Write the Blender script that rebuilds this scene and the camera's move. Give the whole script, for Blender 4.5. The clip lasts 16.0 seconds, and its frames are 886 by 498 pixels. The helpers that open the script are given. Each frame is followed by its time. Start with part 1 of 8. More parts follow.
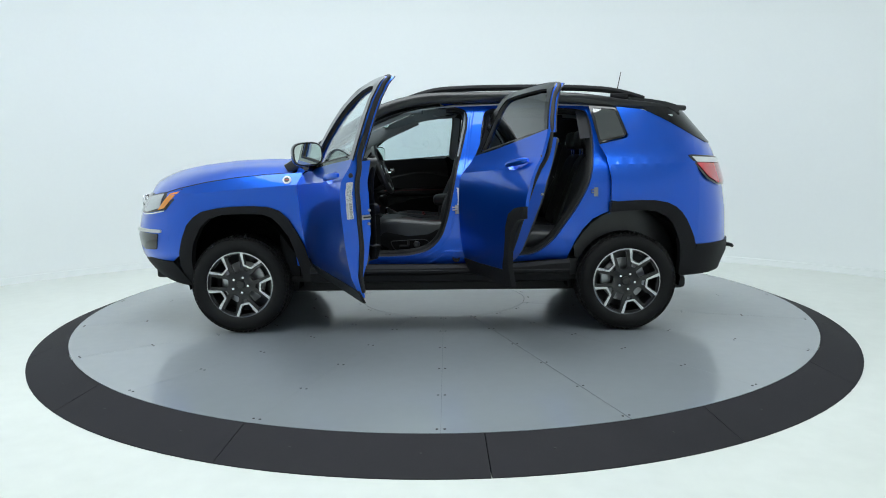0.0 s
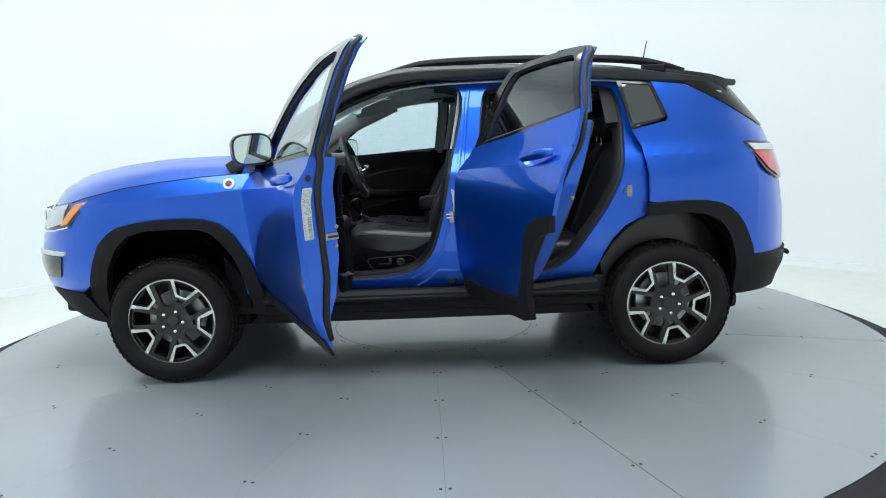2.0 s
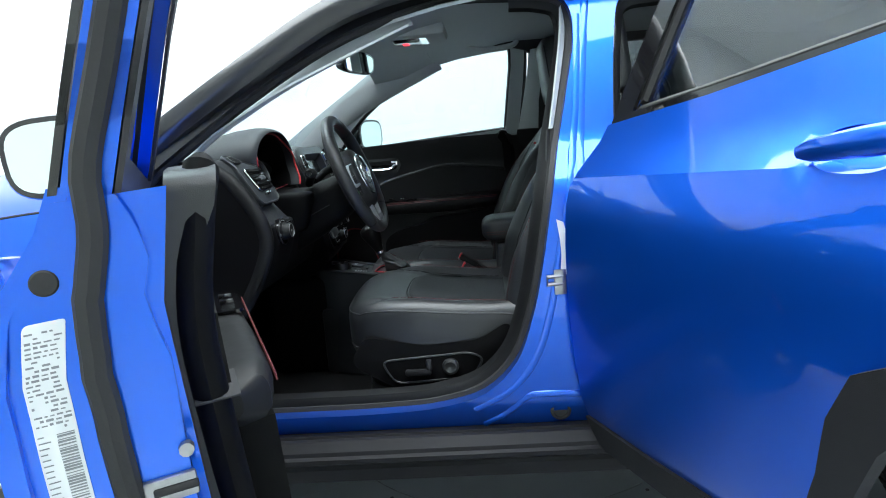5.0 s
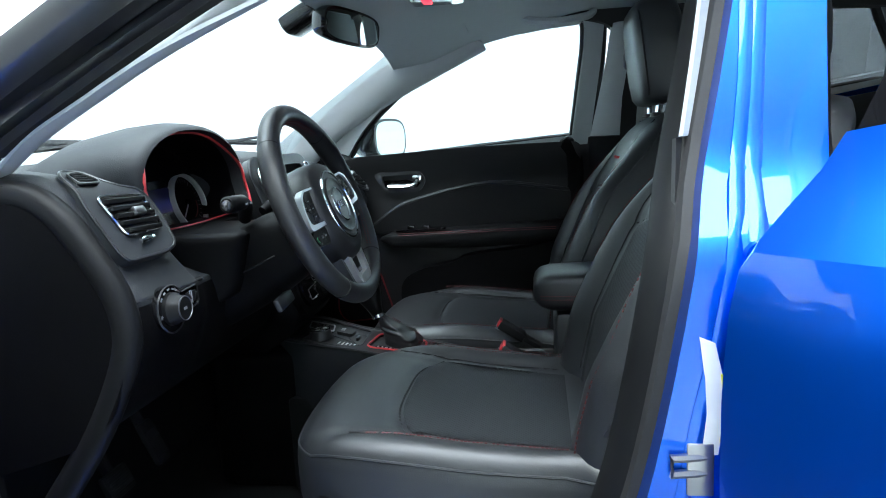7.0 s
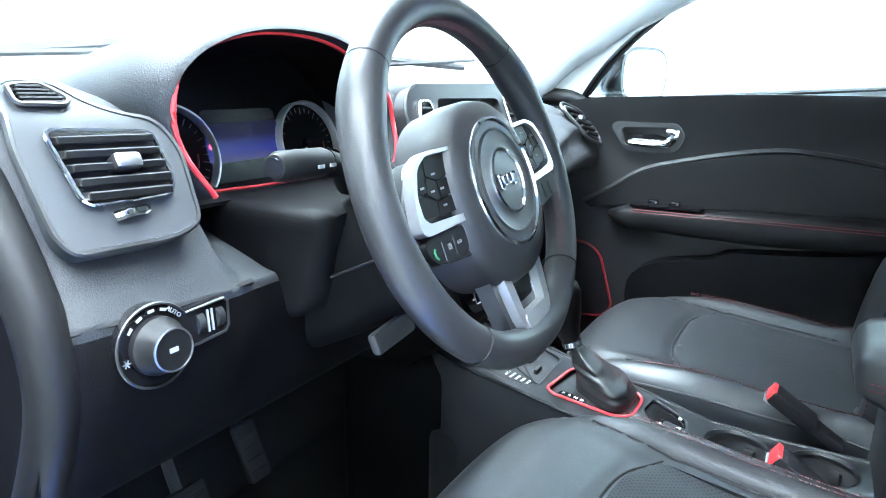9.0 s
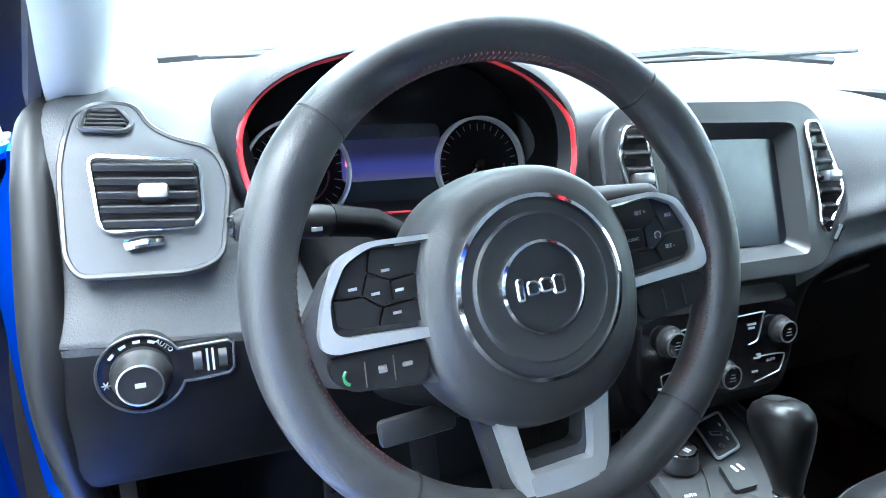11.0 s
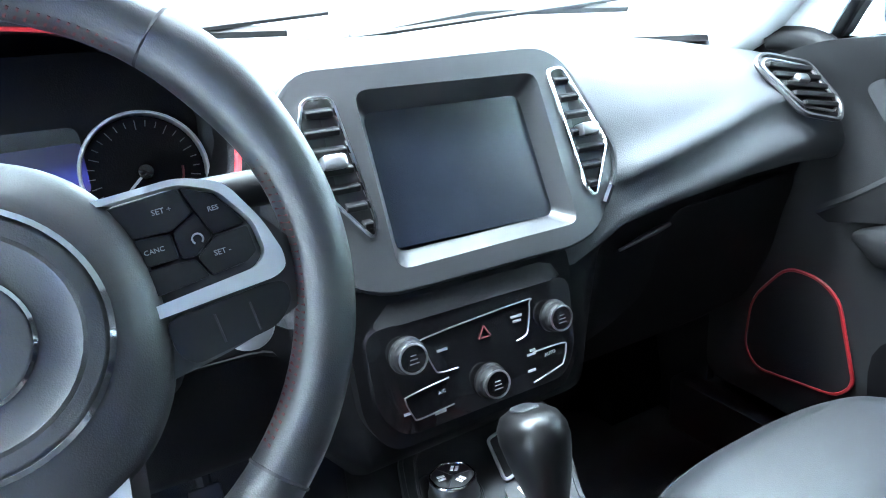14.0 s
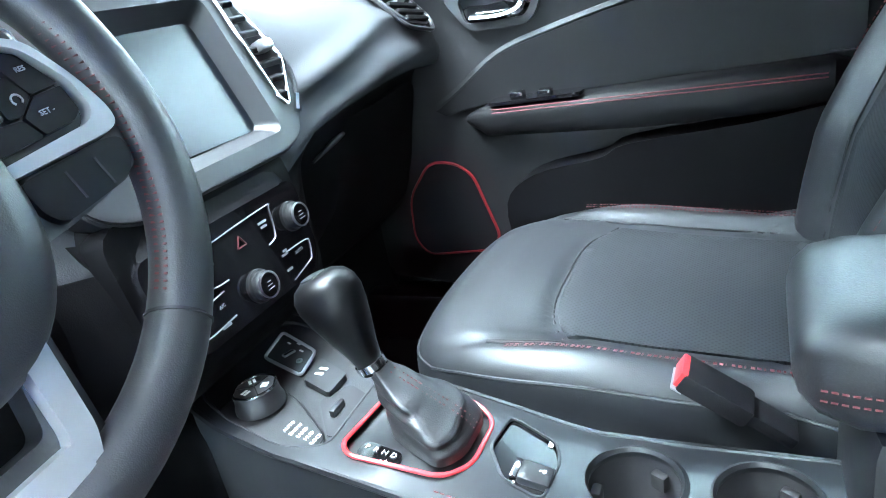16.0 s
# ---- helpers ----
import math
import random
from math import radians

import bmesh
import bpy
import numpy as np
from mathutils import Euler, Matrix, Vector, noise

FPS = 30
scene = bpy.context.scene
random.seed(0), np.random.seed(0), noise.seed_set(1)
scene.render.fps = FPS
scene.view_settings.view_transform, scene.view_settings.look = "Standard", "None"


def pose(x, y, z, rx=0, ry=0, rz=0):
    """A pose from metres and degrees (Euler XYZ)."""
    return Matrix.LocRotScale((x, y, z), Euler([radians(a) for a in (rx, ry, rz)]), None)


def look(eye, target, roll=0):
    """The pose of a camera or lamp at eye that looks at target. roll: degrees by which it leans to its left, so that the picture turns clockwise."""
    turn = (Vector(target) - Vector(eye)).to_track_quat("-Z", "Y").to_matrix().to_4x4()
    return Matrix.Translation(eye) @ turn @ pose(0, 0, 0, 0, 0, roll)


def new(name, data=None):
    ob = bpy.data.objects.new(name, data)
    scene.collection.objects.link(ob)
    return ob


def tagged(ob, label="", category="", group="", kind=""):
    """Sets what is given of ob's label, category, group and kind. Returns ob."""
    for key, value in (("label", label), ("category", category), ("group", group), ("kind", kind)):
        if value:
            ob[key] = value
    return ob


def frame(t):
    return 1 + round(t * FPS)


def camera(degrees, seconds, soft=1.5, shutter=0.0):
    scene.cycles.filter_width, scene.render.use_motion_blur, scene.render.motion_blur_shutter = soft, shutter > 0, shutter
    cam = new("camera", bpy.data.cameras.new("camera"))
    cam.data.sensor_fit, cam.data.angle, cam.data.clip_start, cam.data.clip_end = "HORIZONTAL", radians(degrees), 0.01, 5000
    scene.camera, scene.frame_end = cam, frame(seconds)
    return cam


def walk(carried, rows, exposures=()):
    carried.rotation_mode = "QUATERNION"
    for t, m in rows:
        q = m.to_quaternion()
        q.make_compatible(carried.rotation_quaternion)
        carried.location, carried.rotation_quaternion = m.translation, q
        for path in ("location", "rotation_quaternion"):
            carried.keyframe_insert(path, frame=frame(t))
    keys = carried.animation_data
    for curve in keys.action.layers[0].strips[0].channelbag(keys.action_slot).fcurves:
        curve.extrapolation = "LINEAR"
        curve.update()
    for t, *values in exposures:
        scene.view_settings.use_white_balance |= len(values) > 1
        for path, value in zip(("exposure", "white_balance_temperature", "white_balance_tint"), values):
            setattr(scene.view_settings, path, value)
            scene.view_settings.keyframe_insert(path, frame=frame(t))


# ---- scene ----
from mathutils.geometry import delaunay_2d_cdt

cam = camera(67.9, 16.0, soft=1.0)
PATH = [
    (0, (0.139, -5.229, 1.178), (0.11, -3.248, 0.905), -0.7),
    (0.5, (0.104, -5.176, 1.191), (0.091, -3.196, 0.909), -1.0),
    (1, (0.13, -4.891, 1.185), (0.108, -2.914, 0.878), -1.4),
    (1.5, (0.111, -4.576, 1.176), (0.066, -2.602, 0.86), -0.5),
    (2, (0.049, -4.226, 1.181), (0.09, -2.248, 0.885), -1.8),
    (2.5, (0.079, -3.857, 1.16), (0.083, -1.879, 0.861), -2.5),
    (3, (0.077, -3.551, 1.152), (0.052, -1.574, 0.856), -1.8),
    (3.5, (0.034, -3.233, 1.155), (0.069, -1.256, 0.85), -2.2),
    (4, (0.066, -2.891, 1.135), (0.015, -0.914, 0.836), -2.6),
    (4.5, (0.069, -2.604, 1.145), (-0.085, -0.636, 0.826), -2.4),
    (5, (0.016, -2.333, 1.201), (-0.128, -0.369, 0.853), -4.6),
    (5.2, (0.011, -2.244, 1.208), (-0.138, -0.283, 0.843), -4.2),
    (7.3, (0.011, -1.402, 1.196), (-0.367, 0.535, 0.875), -2.5),
    (7.5, (0.025, -1.333, 1.193), (-0.478, 0.57, 0.836), -1.8),
    (8, (0.021, -1.207, 1.177), (-0.633, 0.631, 0.738), -2.4),
    (8.5, (-0.05, -1.073, 1.175), (-0.803, 0.721, 0.712), -0.3),
    (9, (-0.078, -0.965, 1.189), (-1.042, 0.716, 0.697), 1.1),
    (9.5, (-0.03, -0.885, 1.234), (-1.279, 0.573, 0.674), 2.5),
    (10, (0.003, -0.789, 1.259), (-1.452, 0.442, 0.651), 2.3),
    (10.2, (0.015, -0.748, 1.265), (-1.519, 0.391, 0.673), 2.5),
    (12.3, (0.014, -0.432, 1.262), (-1.821, -0.177, 0.509), -2.4),
    (12.5, (0.013, -0.405, 1.258), (-1.836, -0.149, 0.54), -3.0),
    (13, (0.0, -0.362, 1.247), (-1.824, 0.058, 0.542), -2.0),
    (13.5, (0.002, -0.323, 1.242), (-1.825, 0.199, 0.62), -3.0),
    (14, (-0.007, -0.321, 1.216), (-1.677, 0.576, 0.576), -4.2),
    (14.5, (-0.033, -0.35, 1.2), (-1.506, 0.786, 0.467), -5.4),
    (15, (-0.044, -0.384, 1.176), (-1.393, 0.884, 0.419), -7.1),
    (15.5, (-0.046, -0.431, 1.145), (-1.276, 0.936, 0.358), -11.9),
    (16, (-0.031, -0.491, 1.138), (-0.894, 1.145, 0.379), -11.1),
]
walk(cam, [(t, look(eye, target, roll)) for t, eye, target, roll in PATH],
     [(0.0, -0.35, 6400, 8), (1.5, -0.2, 6400, 8), (3.5, 0.55, 6380, 8), (5.2, 0.85, 6300, 8), (7.3, 1.6, 6080, 8), (8.0, 2.55, 6000, 8), (9.0, 3.5, 5910, 8), (10.2, 3.5, 5880, 8), (12.3, 3.85, 5890, 8), (13.5, 4.1, 5860, 8), (15.0, 4.4, 5820, 8), (16.0, 4.2, 5840, 8)])

# ---- light: a closed white photo booth with one large ceiling light box ----
world = bpy.data.worlds.new("world")
scene.world = world
world.use_nodes = True
world.node_tree.nodes["Background"].inputs[0].default_value = (0.9, 0.96, 1, 1)
world.node_tree.nodes["Background"].inputs[1].default_value = 0.02
LIGHT_STRENGTH = 5.8


# ---- small tools ----
def smoothstep(a, b, v):
    k = min(1.0, max(0.0, (v - a) / (b - a)))
    return k * k * (3 - 2 * k)


def lerp_table(table, v):
    if v <= table[0][0]:
        return table[0][1]
    for (a, fa), (b, fb) in zip(table, table[1:]):
        if v <= b:
            return fa + (fb - fa) * (v - a) / (b - a)
    return table[-1][1]


def curve(pts, n=6, closed=False):
    """Catmull-Rom points through pts (any dimension), n to a stretch."""
    pts = [np.array(p, float) for p in pts]
    out, m = [], len(pts)
    for i in range(m if closed else m - 1):
        if closed:
            a, b, c, d = (pts[(i + k) % m] for k in (-1, 0, 1, 2))
        else:
            a, b, c, d = pts[max(i - 1, 0)], pts[i], pts[i + 1], pts[min(i + 2, m - 1)]
        for k in range(n):
            t = k / n
            out.append(0.5 * (2 * b + (c - a) * t + (2 * a - 5 * b + 4 * c - d) * t * t + (3 * b - a - 3 * c + d) * t ** 3))
    if not closed:
        out.append(pts[-1])
    return out


def rounded(pts, r, n=4):
    """A closed 2D polygon with its corners rounded."""
    out, m = [], len(pts)
    for i in range(m):
        p, a, b = (np.array(pts[(i + k) % m], float)[:2] for k in (0, -1, 1))
        rr = r[i] if isinstance(r, (list, tuple)) else r
        da, db = a - p, b - p
        la, lb = np.linalg.norm(da), np.linalg.norm(db)
        k = min(rr, 0.45 * la, 0.45 * lb)
        s, e = p + da / la * k, p + db / lb * k
        for j in range(n + 1):
            t = j / n
            out.append((1 - t) ** 2 * s + 2 * t * (1 - t) * p + t * t * e)
    return out


def ellipse(cx, cy, rx, ry, n=32, power=2.0):
    out = []
    for i in range(n):
        a = 2 * math.pi * i / n
        c, s = math.cos(a), math.sin(a)
        out.append((cx + rx * math.copysign(abs(c) ** (2 / power), c), cy + ry * math.copysign(abs(s) ** (2 / power), s)))
    return out


def inside(p, poly):
    x, y, hit = p[0], p[1], False
    for (ax, ay), (bx, by) in zip(poly, poly[1:] + poly[:1]):
        if (ay > y) != (by > y) and x < (bx - ax) * (y - ay) / (by - ay) + ax:
            hit = not hit
    return hit


def resample(poly, step):
    out = []
    for a, b in zip(poly, poly[1:] + poly[:1]):
        n = max(1, int(math.ceil(math.hypot(b[0] - a[0], b[1] - a[1]) / step)))
        out += [(a[0] + (b[0] - a[0]) * k / n, a[1] + (b[1] - a[1]) * k / n) for k in range(n)]
    return out


def plate(outline, at, depth=0.0, holes=(), step=0.04, bm=None, fold=()):
    """A sheet over a 2D outline with holes; at(u, v, d) is its place d metres behind its face; fold is a line along which it creases."""
    loops = [resample([tuple(map(float, p[:2])) for p in loop], step) for loop in (outline, *holes)]
    verts, edges = [], []
    for loop in loops:
        k = len(verts)
        verts += loop
        edges += [(k + i, k + (i + 1) % len(loop)) for i in range(len(loop))]
    rim_pts, last = np.array(verts), None
    for p in fold:
        if inside(p, loops[0]) and not any(inside(p, h) for h in loops[1:]) and ((rim_pts - p) ** 2).sum(1).min() > (0.25 * step) ** 2:
            verts.append((float(p[0]), float(p[1])))
            if last is not None:
                edges.append((last, len(verts) - 1))
            last = len(verts) - 1
        else:
            last = None
    edge_pts = np.array(verts)
    us, vs = edge_pts[:, 0], edge_pts[:, 1]
    ku = 0
    for u in np.arange(us.min() + step / 2, us.max(), step):
        ku += 1
        for v in np.arange(vs.min() + step / 2 + (ku % 2) * step / 2, vs.max(), step):
            if inside((u, v), loops[0]) and not any(inside((u, v), h) for h in loops[1:]):
                if ((edge_pts - (u, v)) ** 2).sum(1).min() > (0.45 * step) ** 2:
                    verts.append((float(u), float(v)))
    co, _, tris, _, _, _ = delaunay_2d_cdt([Vector(v) for v in verts], edges, [], 0, 1e-6)
    bm = bm or bmesh.new()
    front = [bm.verts.new(at(c.x, c.y, 0.0)) for c in co]
    back = [bm.verts.new(at(c.x, c.y, depth)) for c in co] if depth else None
    count = {}
    for tri in tris:
        mid = sum((co[i] for i in tri), Vector((0, 0))) / 3
        if not inside(mid, loops[0]) or any(inside(mid, h) for h in loops[1:]):
            continue
        bm.faces.new([front[i] for i in tri])
        if depth:
            bm.faces.new([back[i] for i in reversed(tri)])
        for i in range(3):
            e = (tri[i], tri[(i + 1) % 3])
            count[e] = 1
    if depth:
        for a, b in count:
            if (b, a) not in count:
                bm.faces.new((front[b], front[a], back[a], back[b]))
    loose = [v for v in bm.verts if not v.link_faces]
    bmesh.ops.delete(bm, geom=loose, context="VERTS")
    bmesh.ops.recalc_face_normals(bm, faces=bm.faces)
    return bm


def grid(rows, close_u=False, close_v=False, bm=None, cap=False):
    """A surface through rows of points; cap closes the first and the last row."""
    bm = bm or bmesh.new()
    vs = [[bm.verts.new(tuple(map(float, p))) for p in row] for row in rows]
    nr, nc = len(vs), len(vs[0])
    for i in range(nr if close_v else nr - 1):
        for j in range(nc if close_u else nc - 1):
            q = (vs[i][j], vs[i][(j + 1) % nc], vs[(i + 1) % nr][(j + 1) % nc], vs[(i + 1) % nr][j])
            if len(set(q)) == 4:
                bm.faces.new(q)
    if cap:
        for row in (vs[0], vs[-1]):
            bm.faces.new(row)
    bmesh.ops.recalc_face_normals(bm, faces=bm.faces)
    return bm


def solid(bm, thick):
    """Gives a sheet thickness along its normals."""
    bmesh.ops.recalc_face_normals(bm, faces=bm.faces)
    bmesh.ops.solidify(bm, geom=list(bm.faces), thickness=thick)
    bmesh.ops.recalc_face_normals(bm, faces=bm.faces)
    return bm


def tube(pts, r, n=8, closed=False, flat=1.0, up=(0, 0, 1), bm=None):
    """A bar along pts; r may change along it; flat squeezes it along up."""
    pts = [Vector(map(float, p)) for p in pts]
    m = len(pts)
    rows = []
    for i, p in enumerate(pts):
        a, b = (pts[i - 1], pts[(i + 1) % m]) if closed else (pts[max(i - 1, 0)], pts[min(i + 1, m - 1)])
        t = (b - a).normalized()
        s = t.cross(Vector(up))
        if s.length < 1e-4:
            s = t.cross(Vector((1, 0, 0)))
        s.normalize()
        w = s.cross(t).normalized()
        rr = r[i] if isinstance(r, (list, tuple)) else r
        rows.append([p + s * rr * math.cos(2 * math.pi * k / n) + w * rr * flat * math.sin(2 * math.pi * k / n) for k in range(n)])
    return grid(rows, close_u=True, close_v=closed, bm=bm, cap=not closed)


def lathe(profile, n=32, m=None, bm=None, closed=False):
    """Turns (radius, height) pairs round z, then moves by m."""
    m = m or Matrix()
    rows = [[m @ Vector((r * math.cos(2 * math.pi * k / n), r * math.sin(2 * math.pi * k / n), h)) for k in range(n)] for r, h in profile]
    return grid(rows, close_u=True, close_v=closed, bm=bm, cap=not closed)


def box(lo, hi, bevel=0.004, m=None, bm=None, seg=2):
    one = bmesh.new()
    bmesh.ops.create_cube(one, size=1)
    for v in one.verts:
        v.co = [a + (c + 0.5) * (b - a) for c, a, b in zip(v.co, lo, hi)]
    if bevel:
        bmesh.ops.bevel(one, geom=list(one.edges), offset=bevel, segments=seg, affect="EDGES", profile=0.5)
    if m:
        one.transform(m)
    if bm is None:
        return one
    me = bpy.data.meshes.new("tmp")
    one.to_mesh(me)
    bm.from_mesh(me)
    bpy.data.meshes.remove(me)
    one.free()
    return bm


def mirrored(bm):
    bmesh.ops.scale(bm, vec=(1, -1, 1), verts=bm.verts)
    bmesh.ops.reverse_faces(bm, faces=bm.faces)
    return bm


def part(name, bm, material, parent=None, label="", sharp=35, m=None):
    me = bpy.data.meshes.new(name)
    bm.to_mesh(me)
    bm.free()
    me.polygons.foreach_set("use_smooth", [True] * len(me.polygons))
    me.set_sharp_from_angle(angle=radians(sharp))
    me.materials.append(material)
    ob = new(name, me)
    if parent is not None:
        ob.parent = parent.parent if parent.parent and parent.parent.parent else parent
    if m is not None:
        ob.matrix_basis = m
    return tagged(ob, label, kind="stuff" if name == "stitching" else "")


def words(name, text, size, m, material, parent, depth=0.0004, spacing=1.0):
    """Raised or printed words, as a mesh."""
    cu = bpy.data.curves.new(name, "FONT")
    cu.body, cu.size, cu.extrude, cu.space_character = text, size, depth, spacing
    cu.align_x, cu.align_y = "CENTER", "CENTER"
    cu.resolution_u = 2
    tmp = bpy.data.objects.new(name, cu)
    scene.collection.objects.link(tmp)
    dg = bpy.context.evaluated_depsgraph_get()
    me = bpy.data.meshes.new_from_object(tmp.evaluated_get(dg))
    bpy.data.objects.remove(tmp)
    bpy.data.curves.remove(cu)
    me.materials.clear()
    me.materials.append(material)
    ob = new(name, me)
    ob.parent = parent.parent if parent.parent and parent.parent.parent else parent
    ob.matrix_basis = m
    return ob


# ---- materials ----
def material(name, colour, rough=0.5, metal=0.0, vary=0.12, grain=60.0, bump=0.0, bump_scale=400.0, coat=0.0, coat_rough=0.03, dark=None,
             rough_vary=0.08, blotch=6.0, sheen=0.0, spec=0.5):
    """A surface with two scales of variation: blotches and grain, in colour, gloss and relief."""
    ma = bpy.data.materials.new(name)
    ma.use_nodes = True
    nt = ma.node_tree
    p = nt.nodes["Principled BSDF"]
    co = nt.nodes.new("ShaderNodeTexCoord")
    big, fine = nt.nodes.new("ShaderNodeTexNoise"), nt.nodes.new("ShaderNodeTexNoise")
    for node, scale in ((big, blotch), (fine, grain)):
        node.inputs["Scale"].default_value = scale
        node.inputs["Detail"].default_value = 4
        nt.links.new(co.outputs["Object"], node.inputs["Vector"])
    mixf = nt.nodes.new("ShaderNodeMath")
    mixf.operation = "MULTIPLY_ADD"
    mixf.inputs[1].default_value = 0.5
    half = nt.nodes.new("ShaderNodeMath")
    half.operation = "MULTIPLY"
    half.inputs[1].default_value = 0.5
    nt.links.new(fine.outputs["Fac"], half.inputs[0])
    nt.links.new(big.outputs["Fac"], mixf.inputs[0])
    nt.links.new(half.outputs[0], mixf.inputs[2])
    mix = nt.nodes.new("ShaderNodeMix")
    mix.data_type = "RGBA"
    lo = dark or [c * (1 - vary) for c in colour]
    hi = [min(1, c * (1 + vary)) for c in colour]
    mix.inputs["A"].default_value, mix.inputs["B"].default_value = (*lo, 1), (*hi, 1)
    nt.links.new(mixf.outputs[0], mix.inputs["Factor"])
    nt.links.new(mix.outputs["Result"], p.inputs["Base Color"])
    rm = nt.nodes.new("ShaderNodeMapRange")
    rm.inputs["To Min"].default_value, rm.inputs["To Max"].default_value = max(0.02, rough - rough_vary), min(1, rough + rough_vary)
    nt.links.new(mixf.outputs[0], rm.inputs["Value"])
    nt.links.new(rm.outputs["Result"], p.inputs["Roughness"])
    p.inputs["Metallic"].default_value = metal
    p.inputs["Coat Weight"].default_value = coat
    p.inputs["Coat Roughness"].default_value = coat_rough
    p.inputs["Specular IOR Level"].default_value = spec
    p.inputs["Sheen Weight"].default_value = sheen
    if bump:
        tex = nt.nodes.new("ShaderNodeTexNoise")
        tex.inputs["Scale"].default_value = bump_scale
        tex.inputs["Detail"].default_value = 3
        nt.links.new(co.outputs["Object"], tex.inputs["Vector"])
        b = nt.nodes.new("ShaderNodeBump")
        b.inputs["Strength"].default_value = bump
        b.inputs["Distance"].default_value = 0.001
        nt.links.new(tex.outputs["Fac"], b.inputs["Height"])
        nt.links.new(b.outputs["Normal"], p.inputs["Normal"])
    return ma


def pane(name, tint, gloss=1.0, facing=0.08):
    """Thin window glass: clear with a mirror sheen."""
    ma = bpy.data.materials.new(name)
    ma.use_nodes = True
    nt = ma.node_tree
    nt.nodes.remove(nt.nodes["Principled BSDF"])
    out = nt.nodes["Material Output"]
    tr, gl, mx, fr = (nt.nodes.new(k) for k in ("ShaderNodeBsdfTransparent", "ShaderNodeBsdfGlossy", "ShaderNodeMixShader", "ShaderNodeLayerWeight"))
    tr.inputs["Color"].default_value = (*tint, 1)
    gl.inputs["Roughness"].default_value = 0.01
    gl.inputs["Color"].default_value = (gloss, gloss, gloss, 1)
    fr.inputs["Blend"].default_value = 0.5
    pw, ad = nt.nodes.new("ShaderNodeMath"), nt.nodes.new("ShaderNodeMath")
    pw.operation, ad.operation = "POWER", "MULTIPLY_ADD"
    pw.inputs[1].default_value = 4.2
    ad.inputs[1].default_value, ad.inputs[2].default_value = 0.9, facing
    nt.links.new(fr.outputs["Facing"], pw.inputs[0])
    nt.links.new(pw.outputs[0], ad.inputs[0])
    nt.links.new(ad.outputs[0], mx.inputs[0])
    nt.links.new(tr.outputs[0], mx.inputs[1])
    nt.links.new(gl.outputs[0], mx.inputs[2])
    nt.links.new(mx.outputs[0], out.inputs["Surface"])
    return ma


def glowing(name, colour, strength, fade=False):
    ma = bpy.data.materials.new(name)
    ma.use_nodes = True
    p = ma.node_tree.nodes["Principled BSDF"]
    p.inputs["Base Color"].default_value = (*colour, 1)
    p.inputs["Emission Color"].default_value = (*colour, 1)
    p.inputs["Emission Strength"].default_value = strength
    if fade:
        # a display image that is brightest in a low band
        tc = ma.node_tree.nodes.new("ShaderNodeTexCoord")
        sp = ma.node_tree.nodes.new("ShaderNodeSeparateXYZ")
        rp = ma.node_tree.nodes.new("ShaderNodeValToRGB")
        rp.color_ramp.elements[0].color = (0.12, 0.12, 0.2, 1)
        rp.color_ramp.elements[0].position = 0.0
        rp.color_ramp.elements[1].color = (0.01, 0.01, 0.04, 1)
        rp.color_ramp.elements[1].position = 1.0
        for pos, col in ((0.22, (0.05, 0.05, 0.30, 1)), (0.34, (0.045, 0.06, 0.34, 1)), (0.66, (0.008, 0.008, 0.05, 1))):
            rp.color_ramp.elements.new(pos).color = col
        ma.node_tree.links.new(tc.outputs["Generated"], sp.inputs[0])
        ma.node_tree.links.new(sp.outputs["Z"], rp.inputs[0])
        ma.node_tree.links.new(rp.outputs[0], p.inputs["Emission Color"])
        p.inputs["Base Color"].default_value = (0.004, 0.004, 0.006, 1)
    return ma


WALL = material("white_wall_paint", (0.82, 0.85, 0.85), 0.55, vary=0.02, blotch=0.8, grain=30, bump=0.05, bump_scale=120)
FLOOR = material("pale_epoxy_floor", (0.73, 0.76, 0.72), 0.35, vary=0.05, blotch=1.2, grain=9, bump=0.04, bump_scale=40, dark=(0.58, 0.61, 0.57))
DISC = material("grey_painted_steel", (0.235, 0.258, 0.275), 0.2, vary=0.05, blotch=1.5, grain=14, bump=0.02, bump_scale=30, coat=0.25)
RAMP = material("dark_rubber_ramp", (0.027, 0.026, 0.030), 0.8, spec=0.15, vary=0.45, blotch=3.5, grain=200, bump=0.3, bump_scale=500)
SEAM = material("dark_joint", (0.02, 0.02, 0.022), 0.8)
STEEL = material("worn_steel", (0.35, 0.35, 0.36), 0.35, metal=1.0)
PAINT = material("blue_metallic_paint", (0.004, 0.105, 0.67), 0.33, metal=0.82, vary=0.04, grain=900, blotch=3, coat=1.0, rough_vary=0.03)
ROOFP = material("black_gloss_paint", (0.011, 0.011, 0.013), 0.30, spec=0.4, vary=0.1, grain=700, coat=0.5, coat_rough=0.08, rough_vary=0.03)
CLAD = material("grained_black_plastic", (0.011, 0.011, 0.0128), 0.60, spec=0.22, vary=0.15, bump=0.35, bump_scale=700)
GLOSSB = material("gloss_black_plastic", (0.006, 0.006, 0.007), 0.12, vary=0.1, coat=0.6)
RUBBER = material("black_rubber", (0.013, 0.013, 0.014), 0.7, vary=0.2, bump=0.2, bump_scale=300)
TYRE = material("tyre_rubber", (0.0065, 0.0065, 0.007), 0.68, spec=0.3, vary=0.25, blotch=8, bump=0.15, bump_scale=250)
